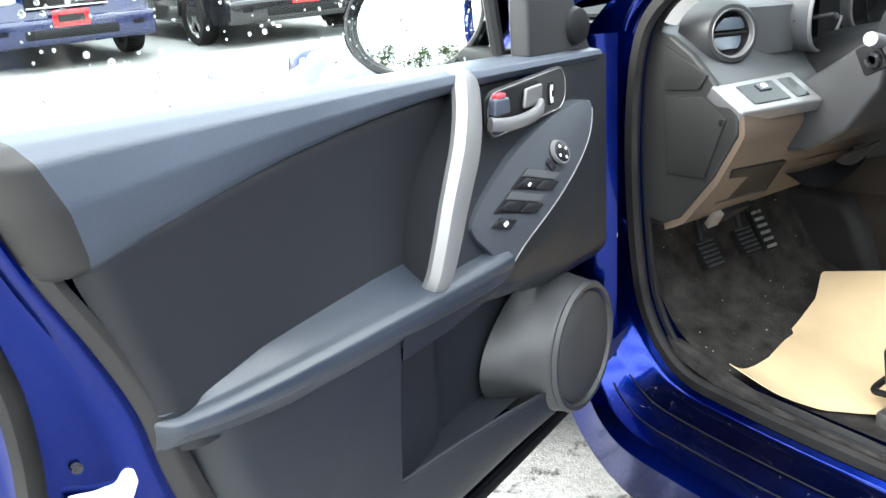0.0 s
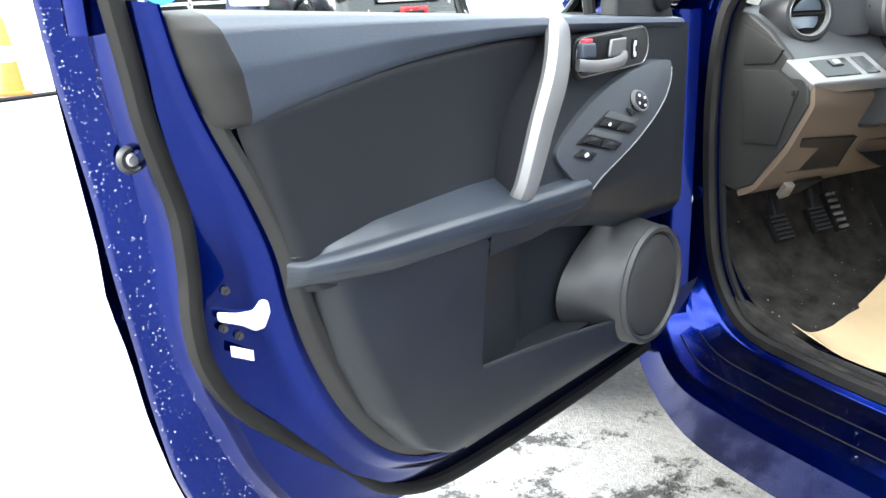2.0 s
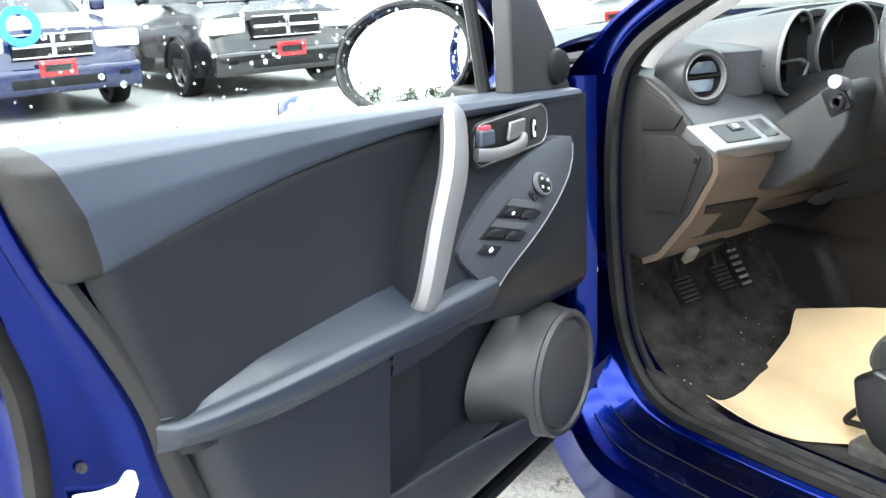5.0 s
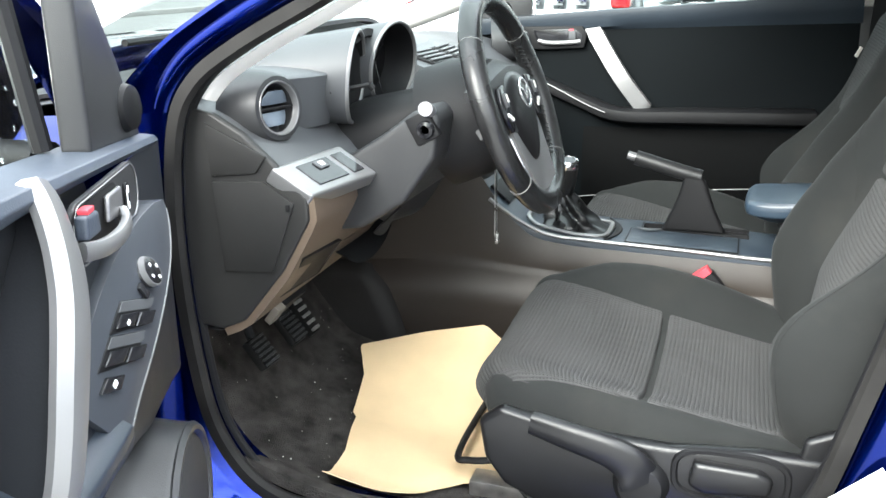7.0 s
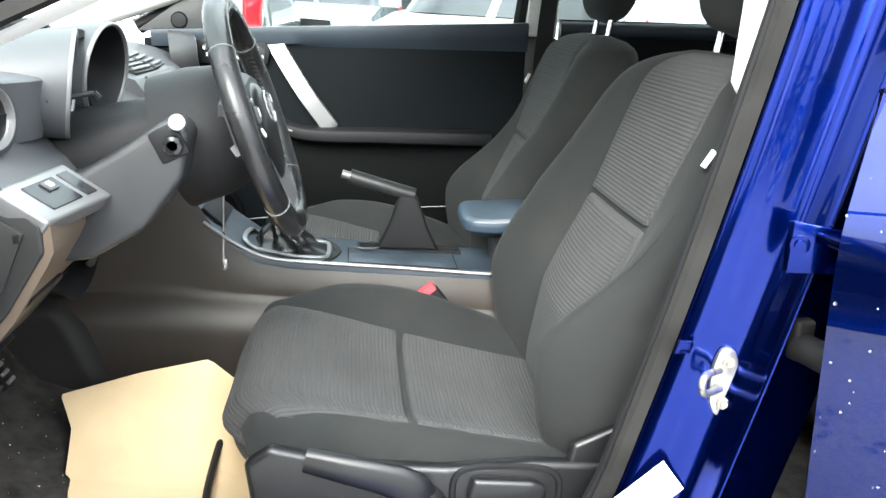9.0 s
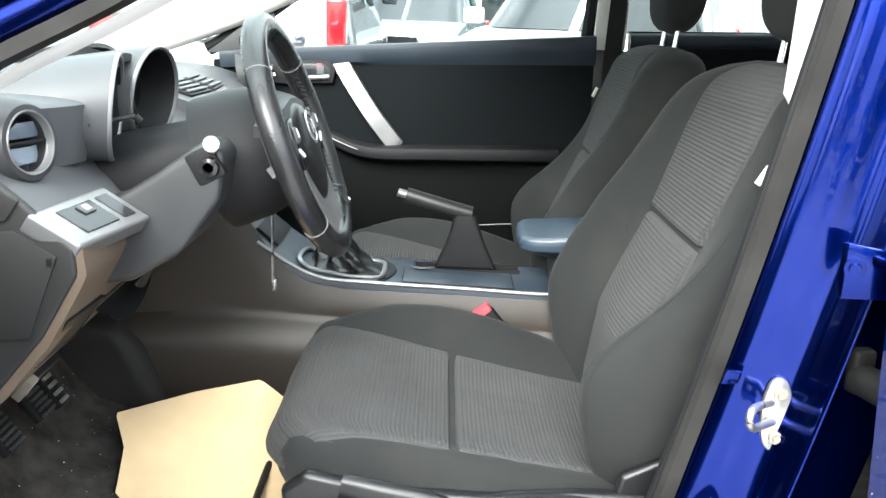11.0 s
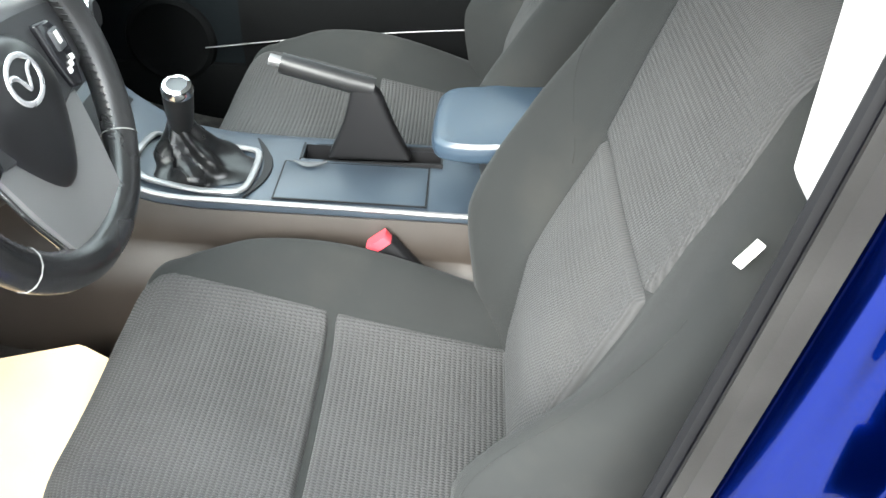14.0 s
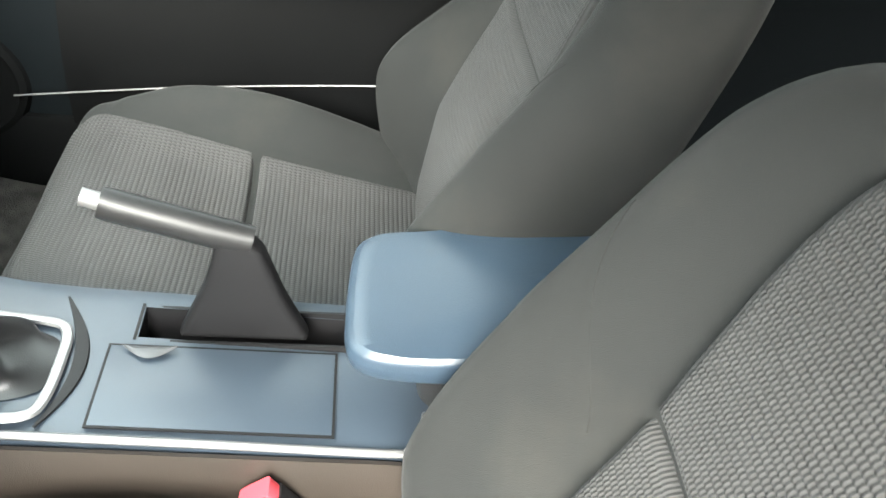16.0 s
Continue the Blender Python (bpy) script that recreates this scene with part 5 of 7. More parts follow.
# pods of the instruments, deep hooded cones
for x, y, z, r, way, bx in ((-0.482, 0.945, 0.991, 0.0715, (0.22, -0.97, -0.10), -0.500), (-0.347, 0.932, 0.996, 0.0725, (-0.17, -0.98, -0.12), -0.392)):
    m = facing((x, y, z), way)

    def cone(u, v):
        a = 6.28319 * u
        c, q = math.cos(a), math.sin(a)
        front = m @ Vector(((r + 0.0032) * c, (r + 0.0032) * q, -0.002))
        side = (m.to_3x3() @ Vector((c, q, 0)))
        back = Vector((bx + 0.066 * side.x, 1.19, 0.978 + 0.052 * side.z))
        return front.lerp(back, v ** 1.1)
    pod_ = part("instrument_pod", fix(surf(72, 16, cone, loop_u=True)), PLASTIC_SOFT, dash, "hooded round instrument")
    part("pod_bowl", turned([(r - 0.020, -0.052), (r - 0.012, -0.030), (r - 0.004, -0.006), (r - 0.002, 0.001), (r + 0.001, 0.0)], 72, m), PLASTIC_DARK, pod_)
    part("pod_rim", turned([(r - 0.0028, -0.003), (r - 0.0024, 0.002), (r - 0.0006, 0.0036), (r + 0.0016, 0.0034), (r + 0.0032, 0.001), (r + 0.0034, -0.002)], 72, m), SATIN, pod_, "satin silver instrument rim")
    part("dial", turned([(0.0, -0.050), (r - 0.018, -0.050)], 40, m), PLASTIC_DARK, pod_)
    part("dial_seam", tube([m @ Vector((0.006, -r + 0.012, -0.020)), m @ Vector((0.010, 0.0, -0.044)), m @ Vector((0.006, r - 0.012, -0.020))], 0.0012, 6), GLOSS_BLACK, pod_)
# added black sheet that stands for the shade between the pods
part("pod_filler", fix(thick(surf(10, 10, lambda u, v: Vector((-0.465 + 0.085 * u, 0.972 - 0.010 * math.sin(math.pi * u), 0.918 + 0.130 * v))), 0.010)), PLASTIC_DARK, dash, "black sheet for the shade between the instruments")
# black sheet added for the shade on the dashboard's far corner, under the screen
part("corner_pad", fix(thick(surf(24, 16, lambda u, v: dash_skin((0.012 + 0.300 * u) / 1.47, (0.35 + 2.15 * v) / 13.0) + Vector((0, 0, 0.006))), 0.006)), PLASTIC_DARK, dash, "black sheet for the shade under the windscreen")
# hood that bridges the two pods, and the cheek beside the vent
part("pod_bridge", fix(thick(surf(16, 10, lambda u, v: Vector((-0.470 + 0.105 * u, 0.950 + 0.20 * v, 1.052 + 0.010 * math.sin(math.pi * u) - 0.050 * v))), 0.012)), PLASTIC_DARK, dash, "black bridge between the instruments")


def cheek(u, v):
    x = -0.626 + 0.092 * u
    y = 1.000 - 0.034 * math.sin(1.5708 * u)
    back = max(0.0, (v - 0.72) / 0.28)
    z = 0.925 + 0.078 * min(1.0, v / 0.72) + 0.010 * math.sin(1.5708 * back)
    return Vector((x, y + 0.004 * (1 - v) + 0.13 * back ** 1.5 - 0.010 * min(1.0, v / 0.72), z))


# hooded display at the foot of the windscreen
def hood(u, v):
    x = -0.43 + 0.78 * u
    arch = 1 - abs(2 * u - 1) ** 3.2
    return Vector((x, 1.165 + 0.04 * (2 * u - 1) ** 2 + 0.20 * v, 0.985 + 0.070 * arch * (1 - 0.55 * v ** 2)))


part("display_hood", fix(thick(surf(40, 10, hood), 0.008)), PLASTIC_SOFT, dash, "dark grey hood over the display")
part("display_panel", fix(surf(30, 6, lambda u, v: Vector((-0.42 + 0.76 * u, 1.235 - 0.03 * v, 0.965 + (0.018 + 0.066 * (1 - abs(2 * u - 1) ** 3.2)) * v)))), GLOSS_BLACK, dash, "dark display under the hood")
part("binnacle_cheek", fix(thick(surf(20, 24, cheek), 0.010)), PLASTIC_SOFT, dash, "dark grey panel beside the round vent")
part("trip_stalk", join(tube([(-0.553, 0.958, 0.975), (-0.524, 0.905, 0.985)], 0.0035, 8), tube([(-0.524, 0.905, 0.985), (-0.521, 0.899, 0.978)], 0.005, 8)), PLASTIC_DARK, dash, "thin black trip knob")

# knee panel with cubby, ducts
knee = part("knee_panel", fix(thick(surf(24, 16, lambda u, v: Vector((-0.738 + 0.40 * u, line([(0, 0.915), (0.2, 0.912), (0.55, 0.958), (0.9, 1.025), (1, 1.06)], v) + 0.012 * u, line([(0, 0.858), (0.2, 0.825), (0.55, 0.745), (0.9, 0.665), (1, 0.650)], v)))), 0.012)), KNEE, dash, "brown-grey lower knee panel, paper's bounce light in its colour")
KN = Vector((0, -0.767, -0.642))
# no holes are cut: dark plates stand for the shade in cubby and slot
cubby = part("cubby", prism([Vector(p) + KN * 0.004 for p in ((-0.722, 0.939, 0.768), (-0.572, 0.950, 0.754), (-0.548, 1.005, 0.688), (-0.688, 0.999, 0.696))], KN * 0.006, 0.001), PLASTIC_DARK, knee, "dark plate for the shade inside a cubby hole")
part("cubby_lip", tube([Vector(p) + KN * 0.010 for p in ((-0.688, 0.999, 0.696), (-0.548, 1.005, 0.688), (-0.572, 0.950, 0.754))], 0.002, 8), PLASTIC, cubby)
part("knee_slot", prism([Vector(p) + KN * 0.004 for p in ((-0.645, 1.020, 0.668), (-0.565, 1.022, 0.666), (-0.600, 1.046, 0.640), (-0.640, 1.046, 0.640))], KN * 0.012, 0.001), PLASTIC_DARK, knee, "dark plate for the shade inside a slot")
part("knee_notch", prism([Vector(p) + KN * 0.006 for p in ((-0.668, 1.010, 0.660), (-0.645, 1.010, 0.660), (-0.632, 1.034, 0.632), (-0.655, 1.036, 0.630))], -KN * 0.012, 0.001), BRONZE, knee)
recess = part("knee_recess", fix(surf(20, 8, lambda u, v: Vector((-0.53 + 0.24 * u, 0.955 + 0.03 * math.sin(3.14 * v) + 0.012 * u, 0.735 - 0.01 * u - v * 0.062 * math.sin(math.pi * (0.06 + 0.88 * u)) ** 0.5)))), PLASTIC_DARK, dash, "dark recess under the column")
part("recess_flap", fix(thick(surf(10, 6, lambda u, v: Vector((-0.40 + 0.13 * u, 0.945 + 0.015 * v + 0.012 * u, 0.728 - 0.034 * v * math.sin(math.pi * (0.15 + 0.7 * u))))), 0.003)), PLASTIC, recess)
# steering column
STALK_GREY = material("satin_grey_plastic", (0.15, 0.15, 0.155), 0.35, vary=0.08)
part("column_cover", sweep([(-0.405, 0.965, 0.875), (-0.412, 0.86, 0.905), (-0.418, 0.765, 0.938)], lambda t: [(a * (1.15 - 0.35 * t), b * (1.15 - 0.25 * t)) for a, b in circle(0.088, 20, 0.062, 0.75)]), PLASTIC_DARK, dash, "black steering column cover")
part("column_shroud", prism([(-0.585, y, z) for y, z in ((0.985, 0.872), (0.925, 0.880), (0.858, 0.922), (0.812, 0.956), (0.786, 0.962), (0.772, 0.945), (0.782, 0.885), (0.832, 0.815), (0.900, 0.772), (0.985, 0.760))], (0.395, 0, 0), 0.016, 3), PLASTIC, dash, "black steering column shroud")
stalk = part("stalk_base", box((-0.580, 0.798, 0.932), (0.018, 0.040, 0.044), 0.005, (-28, 0, 0)), PLASTIC_DARK, dash)
part("lock_ring", turned([(0.006, 0.002), (0.007, 0.007), (0.012, 0.006), (0.014, 0.0), (0, 0)], 24, facing((-0.589, 0.792, 0.930), (-1, 0, 0))), GLOSS_BLACK, stalk)
for k in (-1, 1):
    st_ = part("stalk", tube(spline([(-0.375 + k * 0.08, 0.80, 0.935), (-0.375 + k * 0.16, 0.795, 0.945), (-0.375 + k * 0.215, 0.788, 0.958)], 10), 0.008, 10), PLASTIC_DARK, dash, "black control stalk")
    part("stalk_tip", sweep([(-0.375 + k * 0.205, 0.789, 0.956), (-0.375 + k * 0.246, 0.781, 0.965)], circle(0.0105, 14)), STALK_GREY, st_, "grey stalk end")

# centre stack
def stack(u, v):
    x = 0.03 + (2 * u - 1) * (0.155 - 0.035 * max(0.0, (v - 0.45) / 0.4))
    y = line([(0, 1.03), (0.35, 0.920), (0.6, 0.865), (0.85, 0.845), (1, 0.86)], v)
    z = line([(0, 1.000), (0.35, 0.966), (0.6, 0.895), (0.85, 0.775), (1, 0.70)], v)
    return Vector((x, y + 0.02 * (2 * u - 1) ** 4, z))


cstack = part("radio_panel", fix(thick(surf(20, 20, stack), -0.03)), PLASTIC_SOFT, dash, "grey centre stack with radio and vents")


def on_stack(u, v, lift=0.0):
    p = stack(u, v)
    e = 0.01
    n = (stack(u + e, v) - stack(u, v)).cross(stack(u, v + e) - stack(u, v)).normalized()
    n = n if n.y < 0 else -n
    return p + n * lift, n


def stack_quad(u0, u1, v0, v1, lift, d):
    q = [on_stack(a, b, lift)[0] for a, b in ((u0, v0), (u1, v0), (u1, v1), (u0, v1))]
    return prism(q, on_stack((u0 + u1) / 2, (v0 + v1) / 2)[1] * d, 0.001, 1)


for u0 in (0.10, 0.53):
    v_ = part("centre_vent", stack_quad(u0, u0 + 0.37, 0.10, 0.30, 0.001, 0.004), PLASTIC_DARK, cstack)
    for k in range(4):
        part("vent_slat", stack_quad(u0 + 0.02, u0 + 0.35, 0.115 + 0.046 * k, 0.14 + 0.046 * k, 0.005, 0.004), PLASTIC_SOFT, v_)
radio = part("radio", stack_quad(0.10, 0.90, 0.34, 0.60, 0.002, 0.005), PLASTIC, cstack, "dark grey radio with buttons")
for k in range(6):
    part("radio_button", stack_quad(0.15 + 0.12 * k, 0.24 + 0.12 * k, 0.50, 0.57, 0.006, 0.003), PLASTIC_SOFT, radio)
part("radio_slot", stack_quad(0.2, 0.8, 0.38, 0.42, 0.006, 0.001), PLASTIC_DARK, radio)
for u0 in (0.2, 0.5, 0.8):
    p, n = on_stack(u0, 0.76, 0.002)
    kn = part("climate_knob", turned([(0, 0.02), (0.018, 0.02), (0.022, 0.016), (0.025, 0.0), (0, 0)], 28, facing(p, n)), PLASTIC_DARK, cstack)
    part("knob_cap", turned([(0.021, 0.016), (0.024, 0.012), (0.0255, 0.0), (0.028, 0.0), (0.028, 0.003), (0.024, 0.016)], 28, facing(p, n)), CHROME, kn)

# ---- steering wheel ----
# its z points to the driver, its y up
WH = facing((-0.422, 0.700, 0.952), (0, -math.cos(radians(20)), math.sin(radians(20))))
if (WH.to_3x3() @ Vector((0, 1, 0))).z < 0:
    WH = WH @ Matrix.Rotation(math.pi, 4, "Z")
wheel_ob = thing("steering_wheel", "worn black leather steering wheel with silver lower spoke", "steering wheel", WH, local=True)


def wheel_rim(i):
    """Along the rim, fuller at the thumb rests."""
    a = 2 * math.pi * i / 96
    return Vector((0.1645 * math.cos(a), 0.1645 * math.sin(a), 0))


part("rim_leather", sweep([wheel_rim(i) for i in range(96)], circle(0.0195, 16, 0.0175), loop=True), LEATHER, wheel_ob, "worn shiny black leather rim")
for a in (38, 142, 222, 318):
    c, s = math.cos(radians(a)), math.sin(radians(a))
    part("rim_seam", sweep([Vector((0.1645 * c, 0.1645 * s, 0)) + (Vector((c, s, 0)) * math.cos(t * 0.5236) * 0.0197 + Vector((0, 0, 1)) * math.sin(t * 0.5236) * 0.0177) for t in range(12)], circle(0.0008, 6), up=(-s, c, 0), loop=True), SEAM, wheel_ob, "pale sewn joint")
for q in (-1, 1):
    # stitches along the inner side of the grips
    for k in range(26):
        a = radians(90 - q * (58 + 3.1 * k))
        c, s = math.cos(a), math.sin(a)
        b = Vector((0.1645 * c, 0.1645 * s, 0))
        tan = Vector((-s, c, 0)) * 0.0022
        part("stitch", tube([b + Vector((-c, -s, 0)) * 0.0188 + Vector((0, 0, 0.0062)) - tan, b + Vector((-c, -s, 0)) * 0.0198 - Vector((0, 0, 0.001)) + tan], 0.0011, 5), GRIP, wheel_ob)


def spoke_face(u, v):
    """The body that joins hub and rim: arched above, waisted at the sides."""
    x = 0.156 * (2 * u - 1)
    a = abs(x) / 0.156
    hi = 0.072 - 0.030 * a ** 1.5
    lo = -0.060 + 0.030 * a ** 2
    y = lo + (hi - lo) * v
    z = 0.012 * (1 - a ** 2.5) - 0.006 - 0.018 * max(0.0, abs(2 * v - 1) - 0.80) / 0.20
    return Vector((x, y, z))


part("spoke_body", fix(thick(surf(40, 16, spoke_face), 0.016)), PLASTIC, wheel_ob, "satin dark grey spoke body")


def hub(u, v):
    # a shield: wide above, drawn down to a rounded foot
    a = 2 * math.pi * u
    c, s = math.cos(a), math.sin(a)
    k = math.sin(v * 1.5708)
    x = 0.070 * math.copysign(abs(c) ** 0.8, c) * (1 - 0.50 * max(0.0, -s) ** 1.2)
    y = -0.012 + s * (0.062 if s > 0 else 0.088)
    return Vector((x * k, y * k, 0.034 * abs(math.cos(v * 1.5708)) ** 0.45 - 0.014))


part("airbag_cover", fix(surf(56, 16, hub, loop_u=True)), COVER, wheel_ob, "black airbag cover")
part("column_cuff", turned([(0.058, -0.014), (0.076, -0.020), (0.088, -0.040), (0.096, -0.075), (0.098, -0.130)], 40), PLASTIC_DARK, wheel_ob, "black cuff behind the hub")
for q in (-1, 1):
    pad = part("button_pad", prism([(q * x, y, 0.002) for x, y in ((0.074, 0.034), (0.100, 0.030), (0.112, 0.010), (0.110, -0.016), (0.096, -0.040), (0.082, -0.036), (0.076, -0.010))], (0, 0, 0.009), 0.004, 3), GLOSS_BLACK, wheel_ob, "black button pad")
    for k in range(3):
        part("wheel_button", box((q * (0.086 + 0.0075 * k), -0.020 + 0.004 * k, 0.012), (0.0055, 0.006, 0.003), 0.001), BEIGE, pad)
    part("wheel_rocker", box((q * 0.094, 0.010, 0.012), (0.017, 0.022, 0.006), 0.003), PLASTIC_SOFT, pad)
    part("rocker_mark", box((q * 0.092, 0.012, 0.0155), (0.006, 0.012, 0.001)), BEIGE, pad)
    part("spoke_edge", sweep(spline([(q * 0.088, -0.046, -0.002), (q * 0.078, -0.090, 0.000), (q * 0.066, -0.128, 0.003), (q * 0.060, -0.152, 0.004)], 16), circle(0.004, 8, 0.003)), CHROME, wheel_ob, "bright spoke edge")


def low_spoke(u, v):
    y = -0.040 - 0.122 * v
    half = line([(0, 0.088), (0.4, 0.078), (0.8, 0.064), (1, 0.058)], v)
    return Vector((half * (2 * u - 1), y + 0.010 * (2 * u - 1) ** 2 * v, -0.006 + 0.006 * v - 0.004 * math.cos(math.pi * (u - 0.5))))


part("lower_spoke", fix(thick(surf(20, 14, low_spoke), 0.010)), SILVER, wheel_ob, "satin silver lower spoke")
BADGE = material("bright_satin_chrome", (0.62, 0.62, 0.63), 0.28, 0.7, vary=0.05)
badge = part("badge", sweep([Vector((0.026 * math.cos(6.2832 * i / 40), 0.008 + 0.0215 * math.sin(6.2832 * i / 40), 0.0195)) for i in range(40)], circle(0.0030, 8, 0.0016), up=(0, 0, 1), loop=True), BADGE, wheel_ob, "oval satin chrome badge")
part("badge_wing", sweep(spline([(-0.0205, 0.0165, 0.0200), (-0.010, 0.013, 0.0202), (0.0, -0.001, 0.0204), (0.010, 0.013, 0.0202), (0.0205, 0.0165, 0.0200)], 24), circle(0.0026, 8, 0.0012), up=(0, 0, 1)), BADGE, badge)

# ---- centre console ----
console = thing("centre_console", "blue-grey centre console with dark side panel", "centre console", pose(0.015, 0.6, 0.36))


def console_top(y):
    return line([(0.10, 0.615), (0.30, 0.624), (0.56, 0.634), (0.66, 0.638), (0.74, 0.650), (0.80, 0.690), (0.86, 0.74)], y)


def console_skin(u, v):
    y = 0.14 + 0.74 * u
    s = 2 * v - 1
    zt = console_top(y)
    half = 0.098 + 0.012 * max(0, (y - 0.6) / 0.25)
    a = abs(s)
    if a < 0.66:
        return Vector((0.015 + s / 0.66 * half, y, zt - 0.004 * (s / 0.66) ** 6))
    k = (a - 0.66) / 0.34
    return Vector((0.015 + math.copysign(half - 0.014 * k if s < 0 else half + 0.02 * k, s), y, zt - 0.010 * min(1, k * 6) - (zt - 0.35) * k))


shell_bm = surf(104, 120, console_skin)
bmesh.ops.delete(shell_bm, geom=[f for f in shell_bm.faces if f.calc_center_median().z > 0.60 and 0.040 < f.calc_center_median().x < 0.084 and 0.335 < f.calc_center_median().y < 0.535], context="FACES")
part("console_body", fix(shell_bm), CONSOLE, console, "blue-grey plastic console body")


def side_panel(u, v):
    y = 0.16 + 1.12 * u
    top = line([(0.14, 0.60), (0.30, 0.612), (0.66, 0.622), (0.74, 0.632), (0.80, 0.680), (0.86, 0.770), (0.92, 0.840), (1.3, 0.86)], y)
    low = line([(0.14, 0.36), (0.60, 0.365), (0.95, 0.40), (1.3, 0.52)], y)
    crease = line([(0.16, 0.545), (0.60, 0.565), (0.90, 0.578), (1.02, 0.572), (1.28, 0.55)], y)
    k = v * 2
    z = top + (crease - top) * min(1.0, k) if k <= 1 else crease + (low - crease) * (k - 1)
    x = -0.092 - 0.010 * math.sin(min(1.0, k) * 1.5708) - (0.030 * math.sin(min(1.0, (k - 1) * 2.6) * 1.5708) + 0.010 * (k - 1) if k > 1 else 0.0) - 0.06 * max(0, y - 0.85) ** 1.2
    return Vector((x, y, z))


part("side_panel", fix(thick(surf(40, 28, side_panel), 0.006)), SIDE, console, "dusty brown-grey grained side panel")
part("edge_strip", sweep(spline([(-0.074, 0.268, 0.660), (-0.080, 0.270, 0.640), (-0.087, 0.281, 0.626), (-0.088, 0.300, 0.6225), (-0.088, 0.45, 0.629), (-0.088, 0.62, 0.635), (-0.090, 0.71, 0.642), (-0.094, 0.77, 0.668), (-0.10, 0.83, 0.71)], 30), circle(0.004, 8)), SILVER, console, "silver edge strip")
part("lid_gap", prism([(-0.078, 0.562, 0.6345), (0.027, 0.562, 0.6345), (0.032, 0.347, 0.6265), (-0.076, 0.347, 0.6265)], (0, 0, 0.0015)), PLASTIC_DARK, console)
lid = part("bin_lid", prism([(-0.0755, 0.5595, 0.634), (0.0245, 0.5595, 0.634), (0.0295, 0.3495, 0.626), (-0.0735, 0.3495, 0.626)], (0, 0, 0.0024), 0.0006), CONSOLE, console, "blue-grey bin lid")
part("lid_grip", fix(surf(16, 6, lambda u, v: Vector((0.022 - 0.016 * math.sin(math.pi * u) * v, 0.548 - 0.05 * u, 0.6385 + 0.002 * math.sin(3.14 * v))))), PLASTIC_SOFT, lid)
part("brake_slot", join(box((0.062, 0.435, 0.585), (0.052, 0.212, 0.004)), box((0.0375, 0.435, 0.608), (0.003, 0.212, 0.048)), box((0.0865, 0.435, 0.608), (0.003, 0.212, 0.048)), box((0.062, 0.541, 0.610), (0.052, 0.003, 0.048)), box((0.062, 0.331, 0.604), (0.052, 0.003, 0.046))), PLASTIC_DARK, console, "dark plate for the shade inside a slot for the brake lever")
part("groove", sweep([Vector((0.090 - 0.17 * t, 0.622 - 0.040 * math.sin(2.4 * t + 0.2), console_top(0.6) + 0.0012)) for t in [i / 16 for i in range(17)]], lambda t: [(-0.001 - 0.006 * math.sin(3.14 * t), -0.001), (0.001 + 0.006 * math.sin(3.14 * t), -0.001), (0.001 + 0.005 * math.sin(3.14 * t), 0.0008), (-0.001 - 0.005 * math.sin(3.14 * t), 0.0008)]), PLASTIC_DARK, console)
ring = closed([(-0.066, 0.742), (-0.074, 0.70), (-0.076, 0.65), (-0.072, 0.612), (-0.052, 0.600), (0.0, 0.598), (0.036, 0.602), (0.048, 0.62), (0.052, 0.68), (0.052, 0.735), (0.036, 0.756), (-0.046, 0.760)], 60)
part("shift_ring", sweep([Vector((p.x, p.y, console_top(p.y) + 0.005)) for p in ring], circle(0.0055, 8, 0.0035), loop=True), SILVER, console, "satin silver shifter surround")
part("front_tray", prism([(-0.06, 0.84, 0.725), (0.09, 0.84, 0.725), (0.09, 0.80, 0.692), (-0.06, 0.80, 0.692)], (0, -0.004, 0.004), 0.001), PLASTIC_DARK, console)

# gear lever
gear = thing("gear_lever", "black leather gear knob with chrome top and pleated boot", "gear lever", pose(0.005, 0.69, 0.64))


def boot(u, v):
    a = 2 * math.pi * u
    k = v ** 0.7
    r = (1 - k) * 0.070 + k * 0.017
    fold = 1 + 0.24 * math.sin(6 * a + 6 * v + math.sin(2 * a)) * (1 - v) * v * 3 + 0.13 * math.sin(3 * a - 9 * v) * (1 - v)
    c, s = math.cos(a), math.sin(a)
    sq = (1 - v) * 0.3
    return Vector((-0.006 * (1 - v) - 0.014 * v + 0.88 * r * fold * math.copysign(abs(c) ** (1 - sq), c), 0.683 + 0.013 * v + 1.08 * r * fold * math.copysign(abs(s) ** (1 - sq), s) * (1 - 0.2 * v), 0.638 + 0.085 * v))


part("boot", fix(surf(56, 24, boot, loop_u=True)), BOOT, gear, "pleated black leather boot")
GK = facing((-0.014, 0.694, 0.700), (-0.33, -0.14, 1.0))
gk = part("gear_knob", turned([(0.0125, -0.012), (0.0135, 0.0), (0.0160, 0.010), (0.0185, 0.036), (0.0205, 0.064), (0.0208, 0.080), (0.018, 0.089), (0, 0.089)], 32, GK), GRIP, gear, "black leather gear knob")
part("knob_top", turned([(0.0212, 0.078), (0.0214, 0.084), (0.019, 0.090), (0.014, 0.092), (0.013, 0.0895), (0.016, 0.084)], 32, GK), CHROME, gk, "chrome knob ring")
part("shift_pattern", turned([(0.0, 0.0915), (0.0135, 0.0905)], 24, GK), GLOSS_BLACK, gk)

